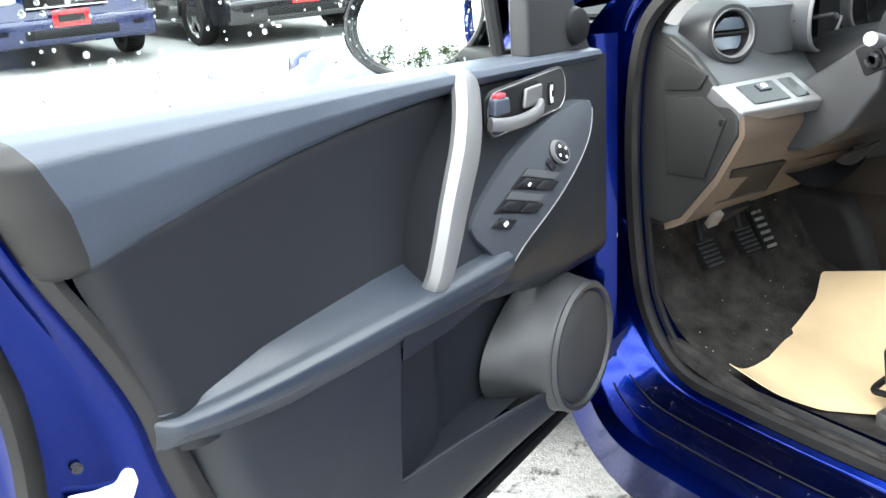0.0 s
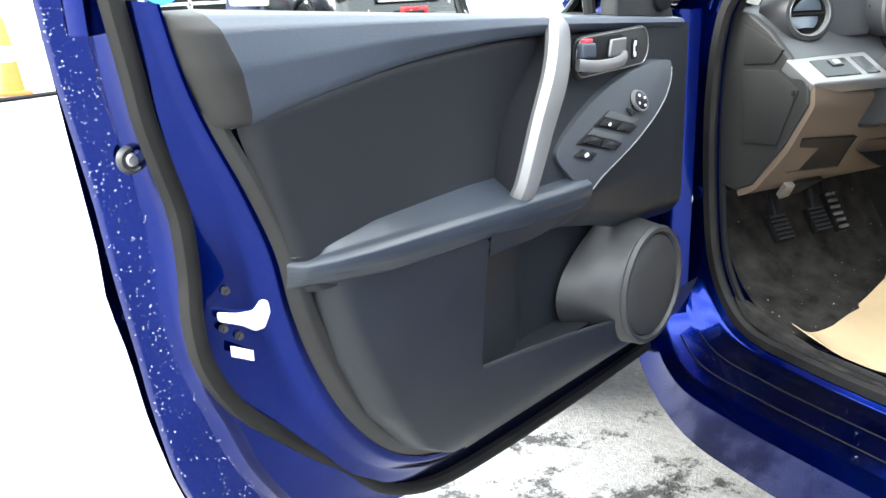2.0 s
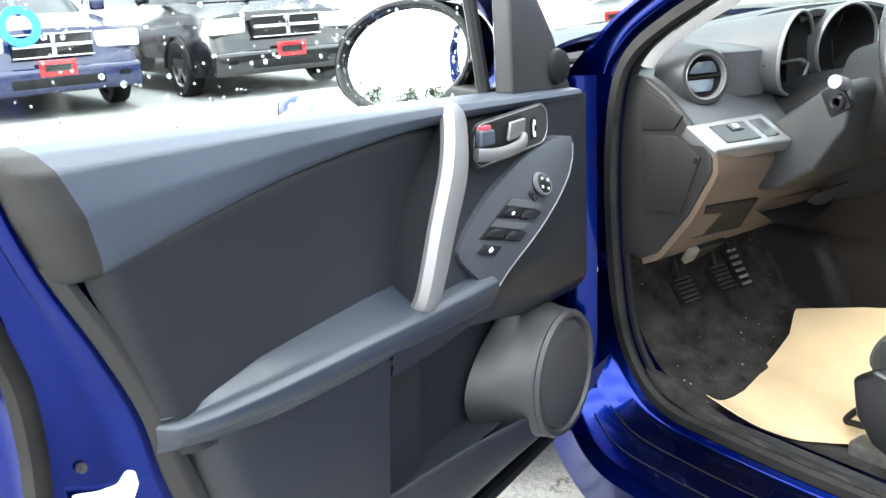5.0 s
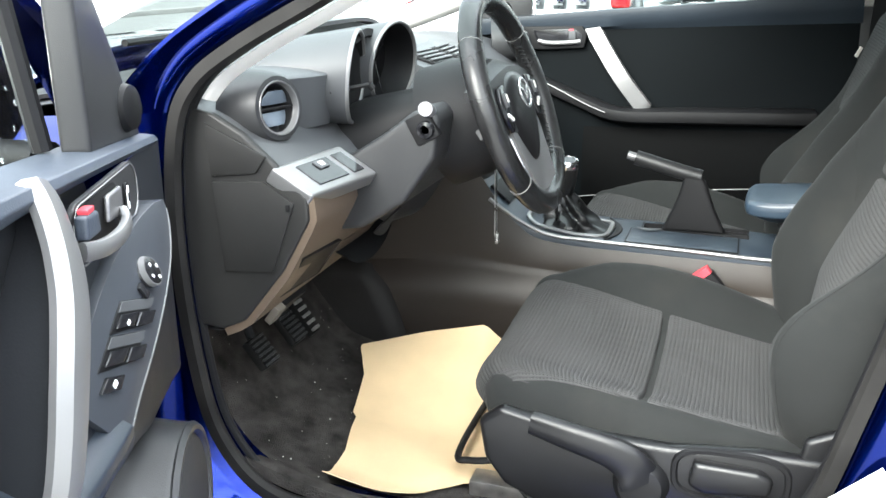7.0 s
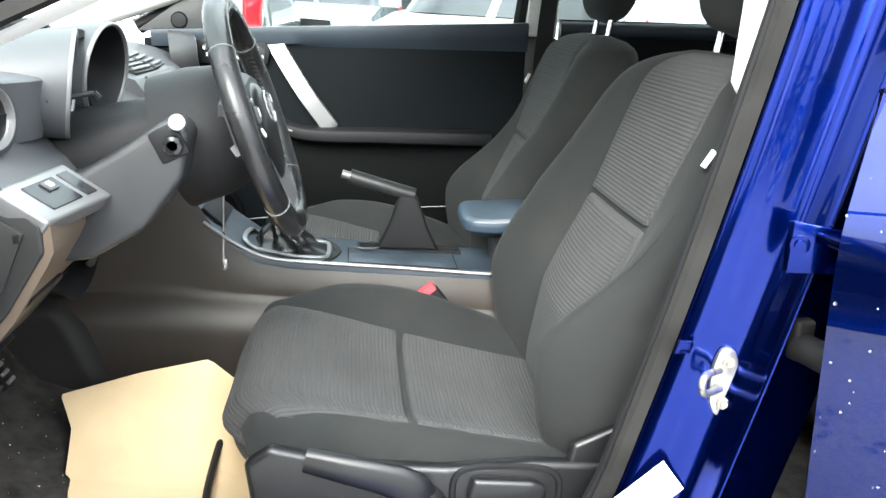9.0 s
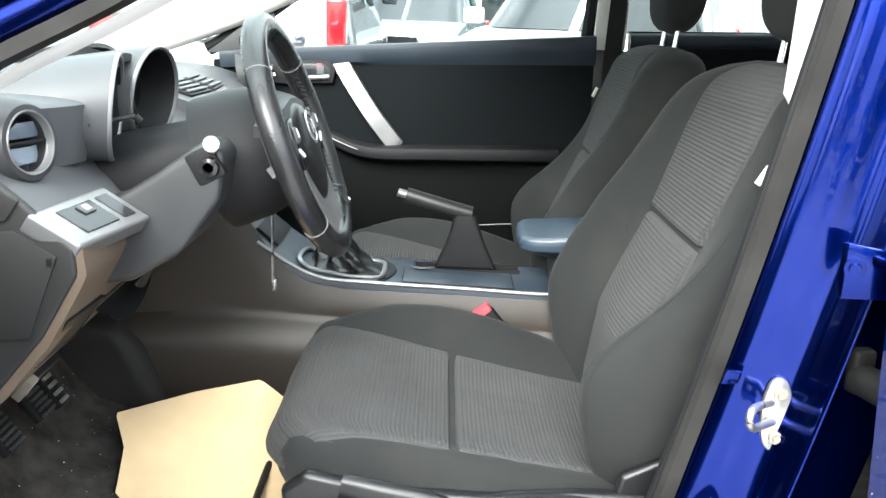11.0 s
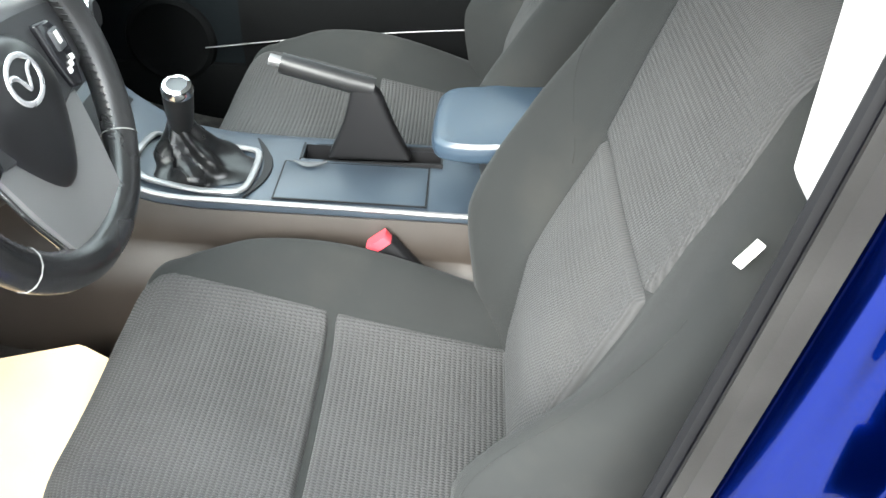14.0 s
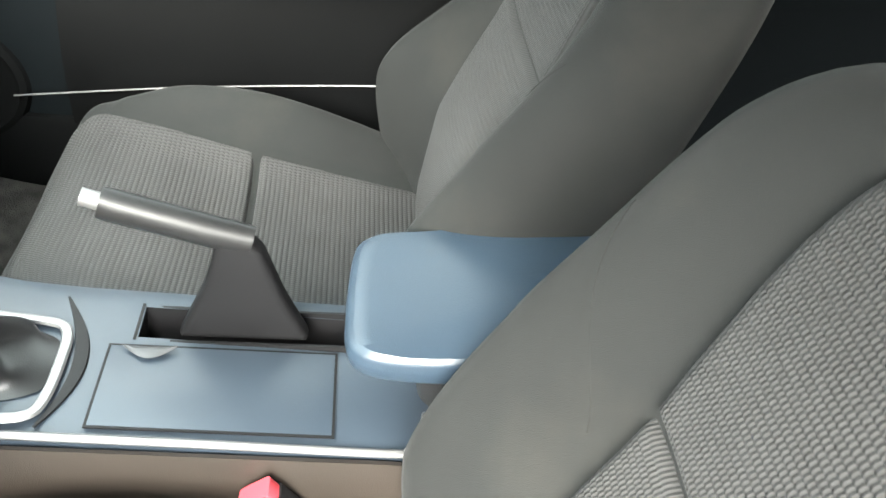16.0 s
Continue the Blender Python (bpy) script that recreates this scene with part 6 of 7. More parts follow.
# parking brake
brake = thing("parking_brake", "raised black parking brake lever with silver button", "brake lever", pose(0.056, 0.42, 0.63))
part("lever_body", prism([(0.045, 0.503, 0.628), (0.045, 0.476, 0.690), (0.045, 0.466, 0.728), (0.045, 0.462, 0.752), (0.045, 0.435, 0.752), (0.045, 0.420, 0.735), (0.045, 0.400, 0.680), (0.045, 0.375, 0.628)], (0.024, 0, 0), 0.008, 3), PLASTIC_DARK, brake)
grip = part("brake_grip", sweep([(0.057, 0.430, 0.742), (0.057, 0.470, 0.752), (0.057, 0.555, 0.775), (0.057, 0.562, 0.777)], lambda t: circle(0.0125 + 0.002 * math.sin(3 * t), 14, 0.0155)), GRIP, brake, "black leather grip")
part("brake_button", sweep([(0.057, 0.560, 0.777), (0.057, 0.578, 0.782)], circle(0.0085, 12)), SILVER, grip, "silver release button")

# folding armrest
PAD = material("blue_grey_armrest_vinyl", (0.026, 0.041, 0.060), 0.36, grain=600, bump=0.5, depth=0.0004, vary=0.12)
rest = thing("armrest", "blue-grey vinyl armrest lid on its box", "armrest", pose(0.02, 0.2, 0.62))


def pad_face(u, v):
    """A padded lid: nearly square in plan, crowned above, thin at its lip. v runs from below, over the lip, to the crown."""
    a = 2 * math.pi * u
    c, s = math.cos(a), math.sin(a)
    px, py = math.copysign(abs(c) ** 0.24, c), math.copysign(abs(s) ** 0.20, s)
    k = line([(0, 0.0), (0.20, 0.93), (0.32, 0.985), (0.44, 1.0), (0.54, 0.992), (0.64, 0.955), (1, 0.0)], v)
    h = line([(0, 0.698), (0.20, 0.698), (0.32, 0.702), (0.44, 0.713), (0.54, 0.722), (0.64, 0.728), (1, 0.736)], v)
    y = 0.150 + 0.188 * py * k
    half = 0.099 - 0.008 * max(0.0, (y - 0.2) / 0.13)
    return Vector((0.014 + half * px * k, y - 0.004 * px + 0.004 * math.cos(1.5 * px) * max(0.0, py), h + 0.09 * max(0.0, 0.28 - y) * min(1.0, v * 2)))


part("armrest_pad", fix(surf(88, 36, pad_face, loop_u=True)), PAD, rest, "padded blue-grey vinyl top")
part("armrest_under", fix(surf(48, 8, lambda u, v: Vector((0.011 + (0.048 + 0.034 * v ** 0.7) * math.copysign(abs(math.cos(6.2832 * u)) ** 0.24, math.cos(6.2832 * u)), 0.150 + (0.145 + 0.036 * v ** 0.7) * math.copysign(abs(math.sin(6.2832 * u)) ** 0.2, math.sin(6.2832 * u)), 0.682 + 0.018 * v)), loop_u=True)), COVER, rest, "black plastic underside of the lid")
part("armrest_box", fix(surf(40, 10, lambda u, v: Vector((0.012 + (0.052 + 0.014 * v * v) * math.copysign(abs(math.cos(6.2832 * u)) ** 0.5, math.cos(6.2832 * u)), 0.140 + (0.128 + 0.012 * v) * math.copysign(abs(math.sin(6.2832 * u)) ** 0.4, math.sin(6.2832 * u)), 0.60 + 0.088 * v)), loop_u=True)), PLASTIC, rest, "dark grey armrest post")

# buckle
buckle = thing("seat_belt_buckle", "black belt buckle with red release button", "belt buckle", pose(-0.115, 0.36, 0.50))
part("buckle_body", sweep([Vector((-0.118, 0.325, 0.495)), Vector((-0.116, 0.405, 0.590))], circle(0.019, 16, 0.013, 0.35), up=(1, 0, 0)), PLASTIC_DARK, buckle)
part("release_button", sweep([Vector((-0.1163, 0.395, 0.5765)), Vector((-0.1158, 0.414, 0.6005))], circle(0.0170, 16, 0.0115, 0.25), up=(1, 0, 0)), RED, buckle, "red release button")
anchor = thing("belt_anchor", "grey metal belt anchor beside the cushion", "belt anchor", pose(-0.12, 0.25, 0.47))
part("anchor_plate", sweep(spline([(-0.116, 0.305, 0.488), (-0.119, 0.282, 0.497), (-0.119, 0.266, 0.512), (-0.119, 0.260, 0.540)], 14), circle(0.012, 8, 0.004)), STEEL, anchor)

PADDING = material("dark_footwell_padding", (0.014, 0.013, 0.0125), 0.6, spec=0.25, grain=500, bump=0.5, depth=0.0008, vary=0.3, stain=8)


# pedals
def pedal(x, y, z, w, h, label, tilt):
    p = thing("pedal", label, "pedal", pose(x, y, z - 0.1), group="pedals")
    m = pose(x, y, z, tilt, 0, 0)
    pad = part("pedal_pad", moved(box((0, 0, 0), (w, 0.016, h), 0.006), m), RUBBER, p)
    for k in range(6):
        part("tread_rib", moved(box((0, -0.009, -h / 2 + h * (k + 0.6) / 6.2), (w * 0.86, 0.005, h * 0.07), 0.0015), m), STEEL if w < 0.05 else PLASTIC, pad)
    part("pedal_arm", tube([Vector((x, y + 0.012, z + h * 0.2)), Vector((x + 0.005, y + 0.05, z + 0.11)), Vector((x + 0.01, y + 0.10, z + 0.22))], 0.008, 8), PLASTIC_DARK, p)
    return p


pedal(-0.573, 1.098, 0.540, 0.050, 0.058, "black ribbed clutch pedal", -38)
pedal(-0.462, 1.100, 0.540, 0.050, 0.058, "black ribbed brake pedal", -38)
pedal(-0.408, 1.105, 0.548, 0.030, 0.090, "narrow accelerator pedal with metal ribs", -35)



def foot_pad(u, v):
    """The dark padded panel ahead of the console, rounded at its rear edge."""
    z = 0.40 + 0.168 * v
    y0 = line([(0.40, 0.985), (0.46, 1.008), (0.52, 1.036), (0.56, 1.070)], z)
    y = y0 + (1.34 - y0) * u
    return Vector((-0.140 - 0.026 * min(1.0, u * 9) ** 0.5 * min(1.0, (1 - v) * 6) ** 0.5 - 0.05 * max(0, y - 0.95), y, z + 0.02 * u))


part("foot_pad", fix(surf(36, 14, foot_pad)), PADDING, console, "dark padded panel beside the pedals")

# paper mat, with a torn, wavy far edge
def mat_point(u, v):
    """u from the sill to the tunnel, where the sheet curls up; v from under the seat to the torn far edge."""
    fx = -0.715 + 0.425 * u
    far = line([(-0.715, 0.925), (-0.63, 0.948), (-0.58, 0.952), (-0.51, 0.972), (-0.475, 0.978), (-0.465, 0.988), (-0.37, 1.004), (-0.30, 1.036), (-0.29, 1.037)], fx)
    y = 0.40 + (far - 0.40) * v
    left = line([(0.40, -0.50), (0.642, -0.543), (0.707, -0.559), (0.758, -0.587), (0.803, -0.629), (0.842, -0.662), (0.865, -0.705), (0.935, -0.715)], y) + 0.006 * noise.noise(Vector((y * 30, 0, 3)))
    right = line([(0.40, -0.20), (0.70, -0.225), (0.78, -0.235), (0.915, -0.250), (1.037, -0.290)], y)
    x = left + u * (right - left)
    crease = 0.003 * math.exp(-((y - 0.80 - 0.1 * x) / 0.012) ** 2) + 0.002 * math.exp(-((y - 0.62 + 0.05 * x) / 0.01) ** 2)
    z = floor_z(x, y) + 0.008 + 0.002 * noise.noise(Vector((x * 9, y * 7, 2))) + 0.012 * max(0, (-x - 0.62) / 0.1) + crease
    rim_z = line([(0.40, 0.365), (0.68, 0.385), (0.76, 0.460), (0.80, 0.495), (0.915, 0.473), (1.037, 0.448)], y)
    w = max(0.0, 1 - (right - x) / 0.20) ** 1.6
    return Vector((x, y, z * (1 - w) + max(z, rim_z) * w))


mat_ob = thing("paper_mat", "creased brown kraft paper floor mat", "paper mat", pose(-0.45, 0.7, 0.345))
part("paper_sheet", fix(thick(surf(90, 60, mat_point), 0.0012)), PAPER, mat_ob)

# key with a clear tag
keyring = thing("car_key", "car key on a clear plastic tag hanging below the column", "key", pose(-0.285, 0.775, 0.80))
part("tag_strap", box((-0.283, 0.768, 0.752), (0.010, 0.003, 0.11), 0.001), glass("clear_plastic", (0.8, 0.82, 0.82), 0.1), keyring, "clear plastic strip")
part("tag_line", join(tube([(-0.289, 0.768, 0.81), (-0.290, 0.768, 0.69)], 0.0012, 6), tube([(-0.277, 0.768, 0.81), (-0.276, 0.768, 0.69)], 0.0012, 6)), STEEL, keyring)
part("key_clip", box((-0.282, 0.766, 0.683), (0.012, 0.006, 0.018), 0.002), STEEL, keyring)

# ---- passenger door, closed ----
pdoor = thing("passenger_door", "closed black-trimmed passenger door with silver pull", "car door", pose(0.75, 0.6, 0.4))


def pbelt(y):
    return 1.068 - 0.050 * (y - 0.17) / 0.72


# trim colours here hold the far side's shade
part("door_panel", fix(thick(surf(40, 24, lambda u, v: Vector((0.742 - 0.012 * math.sin(math.pi * v), 0.10 + 1.0 * u, 0.38 + v * (pbelt(0.10 + u) - 0.39)))), 0.02)), FAR_TRIM, pdoor, "black vinyl door panel, far-side shade in its colour")
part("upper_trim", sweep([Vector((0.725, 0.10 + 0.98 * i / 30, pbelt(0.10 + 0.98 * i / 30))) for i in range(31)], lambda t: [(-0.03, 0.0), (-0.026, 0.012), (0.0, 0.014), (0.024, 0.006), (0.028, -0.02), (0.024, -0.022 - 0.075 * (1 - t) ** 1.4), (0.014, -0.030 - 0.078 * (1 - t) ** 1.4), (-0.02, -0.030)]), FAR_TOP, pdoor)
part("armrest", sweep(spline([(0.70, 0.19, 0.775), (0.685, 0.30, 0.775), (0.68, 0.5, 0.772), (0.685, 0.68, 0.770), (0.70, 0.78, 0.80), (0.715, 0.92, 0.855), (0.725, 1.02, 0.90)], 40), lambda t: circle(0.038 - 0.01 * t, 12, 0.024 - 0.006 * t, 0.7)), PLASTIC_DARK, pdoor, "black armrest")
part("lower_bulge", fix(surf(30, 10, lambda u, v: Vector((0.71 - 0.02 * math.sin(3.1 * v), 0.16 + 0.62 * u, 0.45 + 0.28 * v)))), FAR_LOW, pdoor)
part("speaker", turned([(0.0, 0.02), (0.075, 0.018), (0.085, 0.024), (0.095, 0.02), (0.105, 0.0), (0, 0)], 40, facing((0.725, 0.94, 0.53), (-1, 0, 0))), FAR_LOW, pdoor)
part("sill_strip", tube(spline([(0.686, 0.20, 0.588), (0.686, 0.36, 0.580), (0.686, 0.60, 0.559), (0.688, 0.86, 0.525)], 16), 0.0016, 8), SATIN, pdoor)
part("pull_handle", sweep(spline([(0.722, 0.775, 1.012), (0.700, 0.735, 0.95), (0.682, 0.680, 0.87), (0.680, 0.625, 0.800), (0.684, 0.612, 0.785)], 20), [(-0.022, -0.006), (0.022, -0.006), (0.020, 0.008), (-0.020, 0.008)], up=(-1, 0, 0)), SILVER, pdoor, "satin silver pull handle")
pb = part("handle_bezel", prism([(0.706, 0.985, 0.998), (0.706, 0.790, 1.001), (0.706, 0.776, 0.979), (0.706, 0.784, 0.944), (0.706, 0.897, 0.938), (0.706, 0.968, 0.940)], (-0.010, 0, 0), 0.003), PLASTIC_DARK, pdoor)
part("handle_cup", prism([(0.697, 0.924, 0.990), (0.697, 0.809, 0.993), (0.697, 0.788, 0.979), (0.697, 0.789, 0.954), (0.697, 0.800, 0.949), (0.697, 0.890, 0.947), (0.697, 0.910, 0.955)], (-0.0025, 0, 0), 0.001), GLOSS_BLACK, pb)
part("door_lever", tube(spline([(0.692, 0.908, 0.962), (0.688, 0.882, 0.957), (0.688, 0.84, 0.957), (0.692, 0.793, 0.961)], 12), 0.0062, 8), SILVER, pb, "satin silver door lever")
flag = part("lock_slide", box((0.692, 0.815, 0.977), (0.008, 0.020, 0.024), 0.003), PLASTIC_SOFT, pb)
part("lock_flag", box((0.692, 0.818, 0.991), (0.006, 0.012, 0.005), 0.001), RED, flag)
part("lock_switch", prism([(0.697, 0.956, 0.982), (0.697, 0.940, 0.987), (0.697, 0.927, 0.958), (0.697, 0.941, 0.952)], (-0.004, 0, 0), 0.001), GLOSS_BLACK, pb)
for y_, z_ in ((0.945, 0.978), (0.936, 0.962)):
    part("switch_mark", box((0.6925, y_, z_), (0.0015, 0.006, 0.008), 0.0005), WHITE, pb)
part("armrest_trim", tube(spline([(0.690, 0.955, 0.880), (0.684, 0.922, 0.866), (0.670, 0.843, 0.833), (0.655, 0.771, 0.800), (0.648, 0.713, 0.778)], 20), 0.0016, 6), SATIN, pdoor, "thin grey trim line")
pc = part("mirror_corner", prism([(0.735, 0.93, 1.02), (0.735, 1.12, 1.01), (0.735, 1.00, 1.10), (0.735, 0.94, 1.14)], (-0.02, 0, 0), 0.006), PLASTIC, pdoor)
part("tweeter", turned([(0.0, 0.010), (0.018, 0.008), (0.022, 0.0), (0, 0)], 24, facing((0.715, 1.01, 1.043), (-1, 0, 0))), PLASTIC_DARK, pc)
pane = part("window_pane", fix(surf(6, 6, lambda u, v: Vector((0.765 - 0.09 * v, 0.12 + (0.86 - 0.52 * v) * u, 1.04 + 0.34 * v)))), GLASS_WET, pdoor, "side window glass")
pane.visible_shadow = False
part("window_frame", sweep(spline([(0.755, 0.12, 1.04), (0.72, 0.11, 1.2), (0.67, 0.12, 1.37), (0.67, 0.4, 1.385), (0.70, 0.72, 1.27), (0.74, 1.0, 1.09), (0.75, 1.12, 1.02)], 30), circle(0.02, 8)), PLASTIC_DARK, pdoor)
pm = part("door_mirror", sweep([(0.86, 1.06, 1.045), (0.93, 1.05, 1.05), (1.02, 1.055, 1.05)], lambda t: circle(0.055 + 0.02 * math.sin(3.1 * t), 14, 0.065)), PAINT_OUT, pdoor)
part("mirror_glass", box((0.94, 0.985, 1.05), (0.15, 0.004, 0.10), 0.0015), MIRROR, pm)
# pillar lining and rear passenger door inside
lining = thing("pillar_lining", "grey pillar lining with belt slot, passenger side", "pillar trim", pose(0.7, 0.05, 0.4))
part("upper_lining", prism([(0.715, 0.105, 1.05), (0.715, 0.02, 1.05), (0.655, 0.03, 1.39), (0.655, 0.10, 1.39)], (0.03, 0, 0), 0.008), BEIGE, lining)
part("lower_lining", prism([(0.735, 0.15, 0.40), (0.735, -0.02, 0.40), (0.718, 0.015, 1.05), (0.718, 0.11, 1.05)], (0.03, 0, 0), 0.008), PLASTIC, lining)
part("belt", sweep([Vector((0.695, 0.06, 0.45)), Vector((0.69, 0.06, 1.0)), Vector((0.65, 0.05, 1.33))], [(-0.022, -0.001), (0.022, -0.001), (0.022, 0.001), (-0.022, 0.001)], up=(1, 0, 0)), PLASTIC_DARK, lining, "black seat belt webbing")
rpd = thing("rear_passenger_door", "black inner trim of the closed rear door", "car door", pose(0.75, -0.5, 0.4))
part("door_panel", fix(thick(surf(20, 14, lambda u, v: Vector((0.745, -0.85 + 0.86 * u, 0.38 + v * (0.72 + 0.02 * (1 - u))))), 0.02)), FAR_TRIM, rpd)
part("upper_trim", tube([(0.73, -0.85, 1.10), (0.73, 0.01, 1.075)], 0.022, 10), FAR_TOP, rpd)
pane = part("window_pane", fix(surf(4, 4, lambda u, v: Vector((0.765 - 0.09 * v, -0.80 + 0.82 * u + 0.1 * v * (1 - u), 1.08 + 0.30 * v)))), GLASS_DARK, rpd)
pane.visible_shadow = False
# ---- rear pillar hardware and the open rear door ----
striker = thing("door_striker", "zinc-plated steel door striker with two screws", "striker", pose(-0.815, 0.12, 0.70))
part("striker_plate", prism([(-0.800, 0.112 + 0.017 * math.copysign(abs(math.cos(6.2832 * k / 28)) ** 0.8, math.cos(6.2832 * k / 28)), 0.708 + 0.044 * math.sin(6.2832 * k / 28)) for k in range(28)], (-0.008, 0, 0), 0.003, 3), STEEL, striker)
part("striker_loop", sweep(spline([(-0.804, 0.118, 0.722), (-0.832, 0.142, 0.729), (-0.846, 0.154, 0.729), (-0.850, 0.157, 0.718), (-0.845, 0.151, 0.709), (-0.830, 0.138, 0.704), (-0.804, 0.114, 0.699)], 30), circle(0.0048, 10, 0.0046)), STEEL, striker)
for z in (0.682, 0.734):
    bolt((-0.808, 0.111, z), (-1, 0, 0), 0.0075, BRONZE, striker, "screw")
part("pressed_tab", prism([(-0.799, 0.178, 0.742), (-0.799, 0.158, 0.742), (-0.799, 0.154, 0.757), (-0.799, 0.172, 0.760)], (-0.007, 0, 0), 0.003, 2), PAINT, body, "pressed tab in the blue pillar")
switch = thing("rubber_boot", "oval black rubber cable boot between door and pillar", "cable boot", pose(-0.86, 0.06, 0.80))
part("boot_flange", sweep([Vector((-0.802, 0.042, 0.772)), Vector((-0.812, 0.042, 0.772)), Vector((-0.820, 0.042, 0.772))], lambda t: [(a * (1 - 0.2 * t * t), b * (1 - 0.12 * t * t)) for a, b in circle(0.024, 24, 0.046, 0.75)]), RUBBER, switch)
part("boot_block", box((-0.826, 0.036, 0.772), (0.020, 0.026, 0.050), 0.006, (0, 0, 10), 3), RUBBER, switch)
part("boot_tube", sweep([(-0.83 - 0.011 * k, 0.036 - 0.003 * k, 0.764) for k in range(8)], lambda t: circle(0.015 + 0.003 * math.cos(t * 44), 14)), RUBBER, switch, "ribbed rubber sleeve")
for z0 in (0.89, 0.55):
    hinge = part("hinge", prism([(-0.850, 0.085, z0 - 0.03), (-0.850, 0.085, z0 + 0.03), (-0.872, 0.03, z0 + 0.024), (-0.872, 0.03, z0 - 0.024)], (-0.006, -0.003, 0), 0.002), PAINT, body, "blue painted rear door hinge")
    part("hinge_arm", prism([(-0.86, 0.06, z0 + 0.02), (-0.93, 0.045, z0 + 0.02), (-0.935, 0.025, z0 + 0.02), (-0.87, 0.03, z0 + 0.02)], (0, 0, -0.012), 0.003), PAINT, hinge)
    for a in (0.072, 0.045):
        bolt((-0.858, a, z0 + 0.004), (-0.95, 0.3, 0), 0.011, PAINT, hinge)
strap = thing("check_strap", "black door check strap with a bolt on the front pillar", "check strap", pose(-0.81, 1.13, 0.63))
part("strap_arm", box((-0.845, 1.125, 0.634), (0.075, 0.012, 0.026), 0.004, (0, 0, 20)), PLASTIC_DARK, strap)
bolt((-0.812, 1.112, 0.634), (-0.6, -0.8, 0), 0.013, STEEL, strap)
sticker = thing("tyre_sticker", "white printed sticker on the door sill pillar", "sticker", pose(-0.80, 0.2, 0.5))
part("sticker_sheet", prism([(-0.811, 0.268, 0.522), (-0.811, 0.235, 0.485), (-0.811, 0.146, 0.569), (-0.811, 0.176, 0.606)], (-0.001, 0, 0)), WHITE, sticker)

REAR = pose(-0.905, 0.028, 0) @ Matrix.Rotation(radians(-50), 4, "Z")
rdoor = thing("rear_door", "open metallic blue rear door with raindrops", "car door", REAR, local=True)
def rear_skin(v):
    """The rear door's outer face, by height: fullest at the shoulder, turned in above it."""
    return curve([(0, -0.004), (0.25, -0.022), (0.50, -0.046), (0.70, -0.062), (0.78, -0.064), (0.84, -0.054), (1.0, -0.012)], v)


# in the door's axes: -y runs from the hinge to the latch, -x is the outer face
part("outer_skin", fix(thick(surf(30, 24, lambda u, v: Vector((rear_skin(v), -0.92 * u, 0.33 + 0.75 * v + 0.03 * u * v))), 0.02)), PAINT_OUT, rdoor, "wet metallic blue outer skin")
part("inner_trim", box((0.10, -0.46, 0.70), (0.06, 0.84, 0.62), 0.02), PLASTIC, rdoor)
part("door_edge", fix(surf(14, 6, lambda u, v: Vector((-0.03 + 0.13 * v, 0.006 * math.sin(3.14 * v), 0.35 + 0.72 * u)))), PAINT, rdoor)
part("window_frame", sweep(spline([(0.0, -0.02, 1.06), (0.03, -0.04, 1.2), (0.07, -0.06, 1.37), (0.08, -0.3, 1.40), (0.07, -0.6, 1.36), (0.02, -0.86, 1.12)], 30), circle(0.022, 8, 0.03)), PLASTIC_DARK, rdoor)
# added black strip: the deep shade of the gap between pillar and door
part("edge_seal", sweep([Vector((0.045 + 0.004 * math.sin(i * 0.4), 0.012, 0.36 + 0.68 * i / 20)) for i in range(21)], [(-0.034, -0.006), (0.034, -0.006), (0.036, 0.004), (0.020, 0.010), (-0.020, 0.010), (-0.036, 0.004)], up=(0, 1, 0)), RUBBER, rdoor, "black strip for the deep shade at the door's front edge")
part("window_trim", sweep([Vector((-0.02, -0.01 - 0.9 * i / 12, 1.075 + 0.03 * i / 12)) for i in range(13)], circle(0.012, 8)), GLOSS_BLACK, rdoor)
pane = part("window_pane", fix(surf(4, 4, lambda u, v: Vector((0.0 + 0.07 * v, -0.03 - 0.84 * u * (1 - 0.3 * v), 1.07 + 0.30 * v)))), GLASS, rdoor)
pane.visible_shadow = False
tagged(part("rain_on_skin", drops(300, lambda a, b: (Vector((rear_skin(b) - 0.001, -0.4 * a, 0.33 + 0.75 * b)), (-1, 0, 0)), 0.0008, 0.0026, 11), WATER, rdoor), kind="stuff")


def sill_drop(a, b):
    p = side_frame((24 + a * 36) / 150, 0.36 + 0.32 * b)
    return p + Vector((0, 0, 0.0008)), (0, 0, 1)


tagged(part("rain_on_sill", drops(700, sill_drop, 0.0003, 0.0014, 12), WATER, body), kind="stuff")
# seat belt on the driver's pillar, light lining above
belt_ = thing("seat_belt", "black seat belt webbing by the light pillar lining", "seat belt", pose(-0.72, 0.05, 0.4))
part("webbing", sweep([Vector((-0.685, 0.055, 0.45)), Vector((-0.680, 0.04, 0.95)), Vector((-0.634, 0.03, 1.34))], [(-0.023, -0.001), (0.023, -0.001), (0.023, 0.001), (-0.023, 0.001)], up=(1, 0, 0)), PLASTIC_DARK, belt_)
part("upper_lining", prism([(-0.704, 0.106, 1.054), (-0.704, 0.092, 1.032), (-0.704, 0.0, 1.03), (-0.655, 0.0, 1.38), (-0.655, 0.058, 1.38), (-0.692, 0.098, 1.16)], (0.016, 0, 0), 0.005), BEIGE, belt_, "light grey pillar lining")
part("lower_lining", prism([(-0.735, 0.225, 0.42), (-0.735, 0.05, 0.42), (-0.735, 0.0, 1.05), (-0.735, 0.095, 1.05)], (0.02, 0, 0), 0.006), RUBBER, belt_)

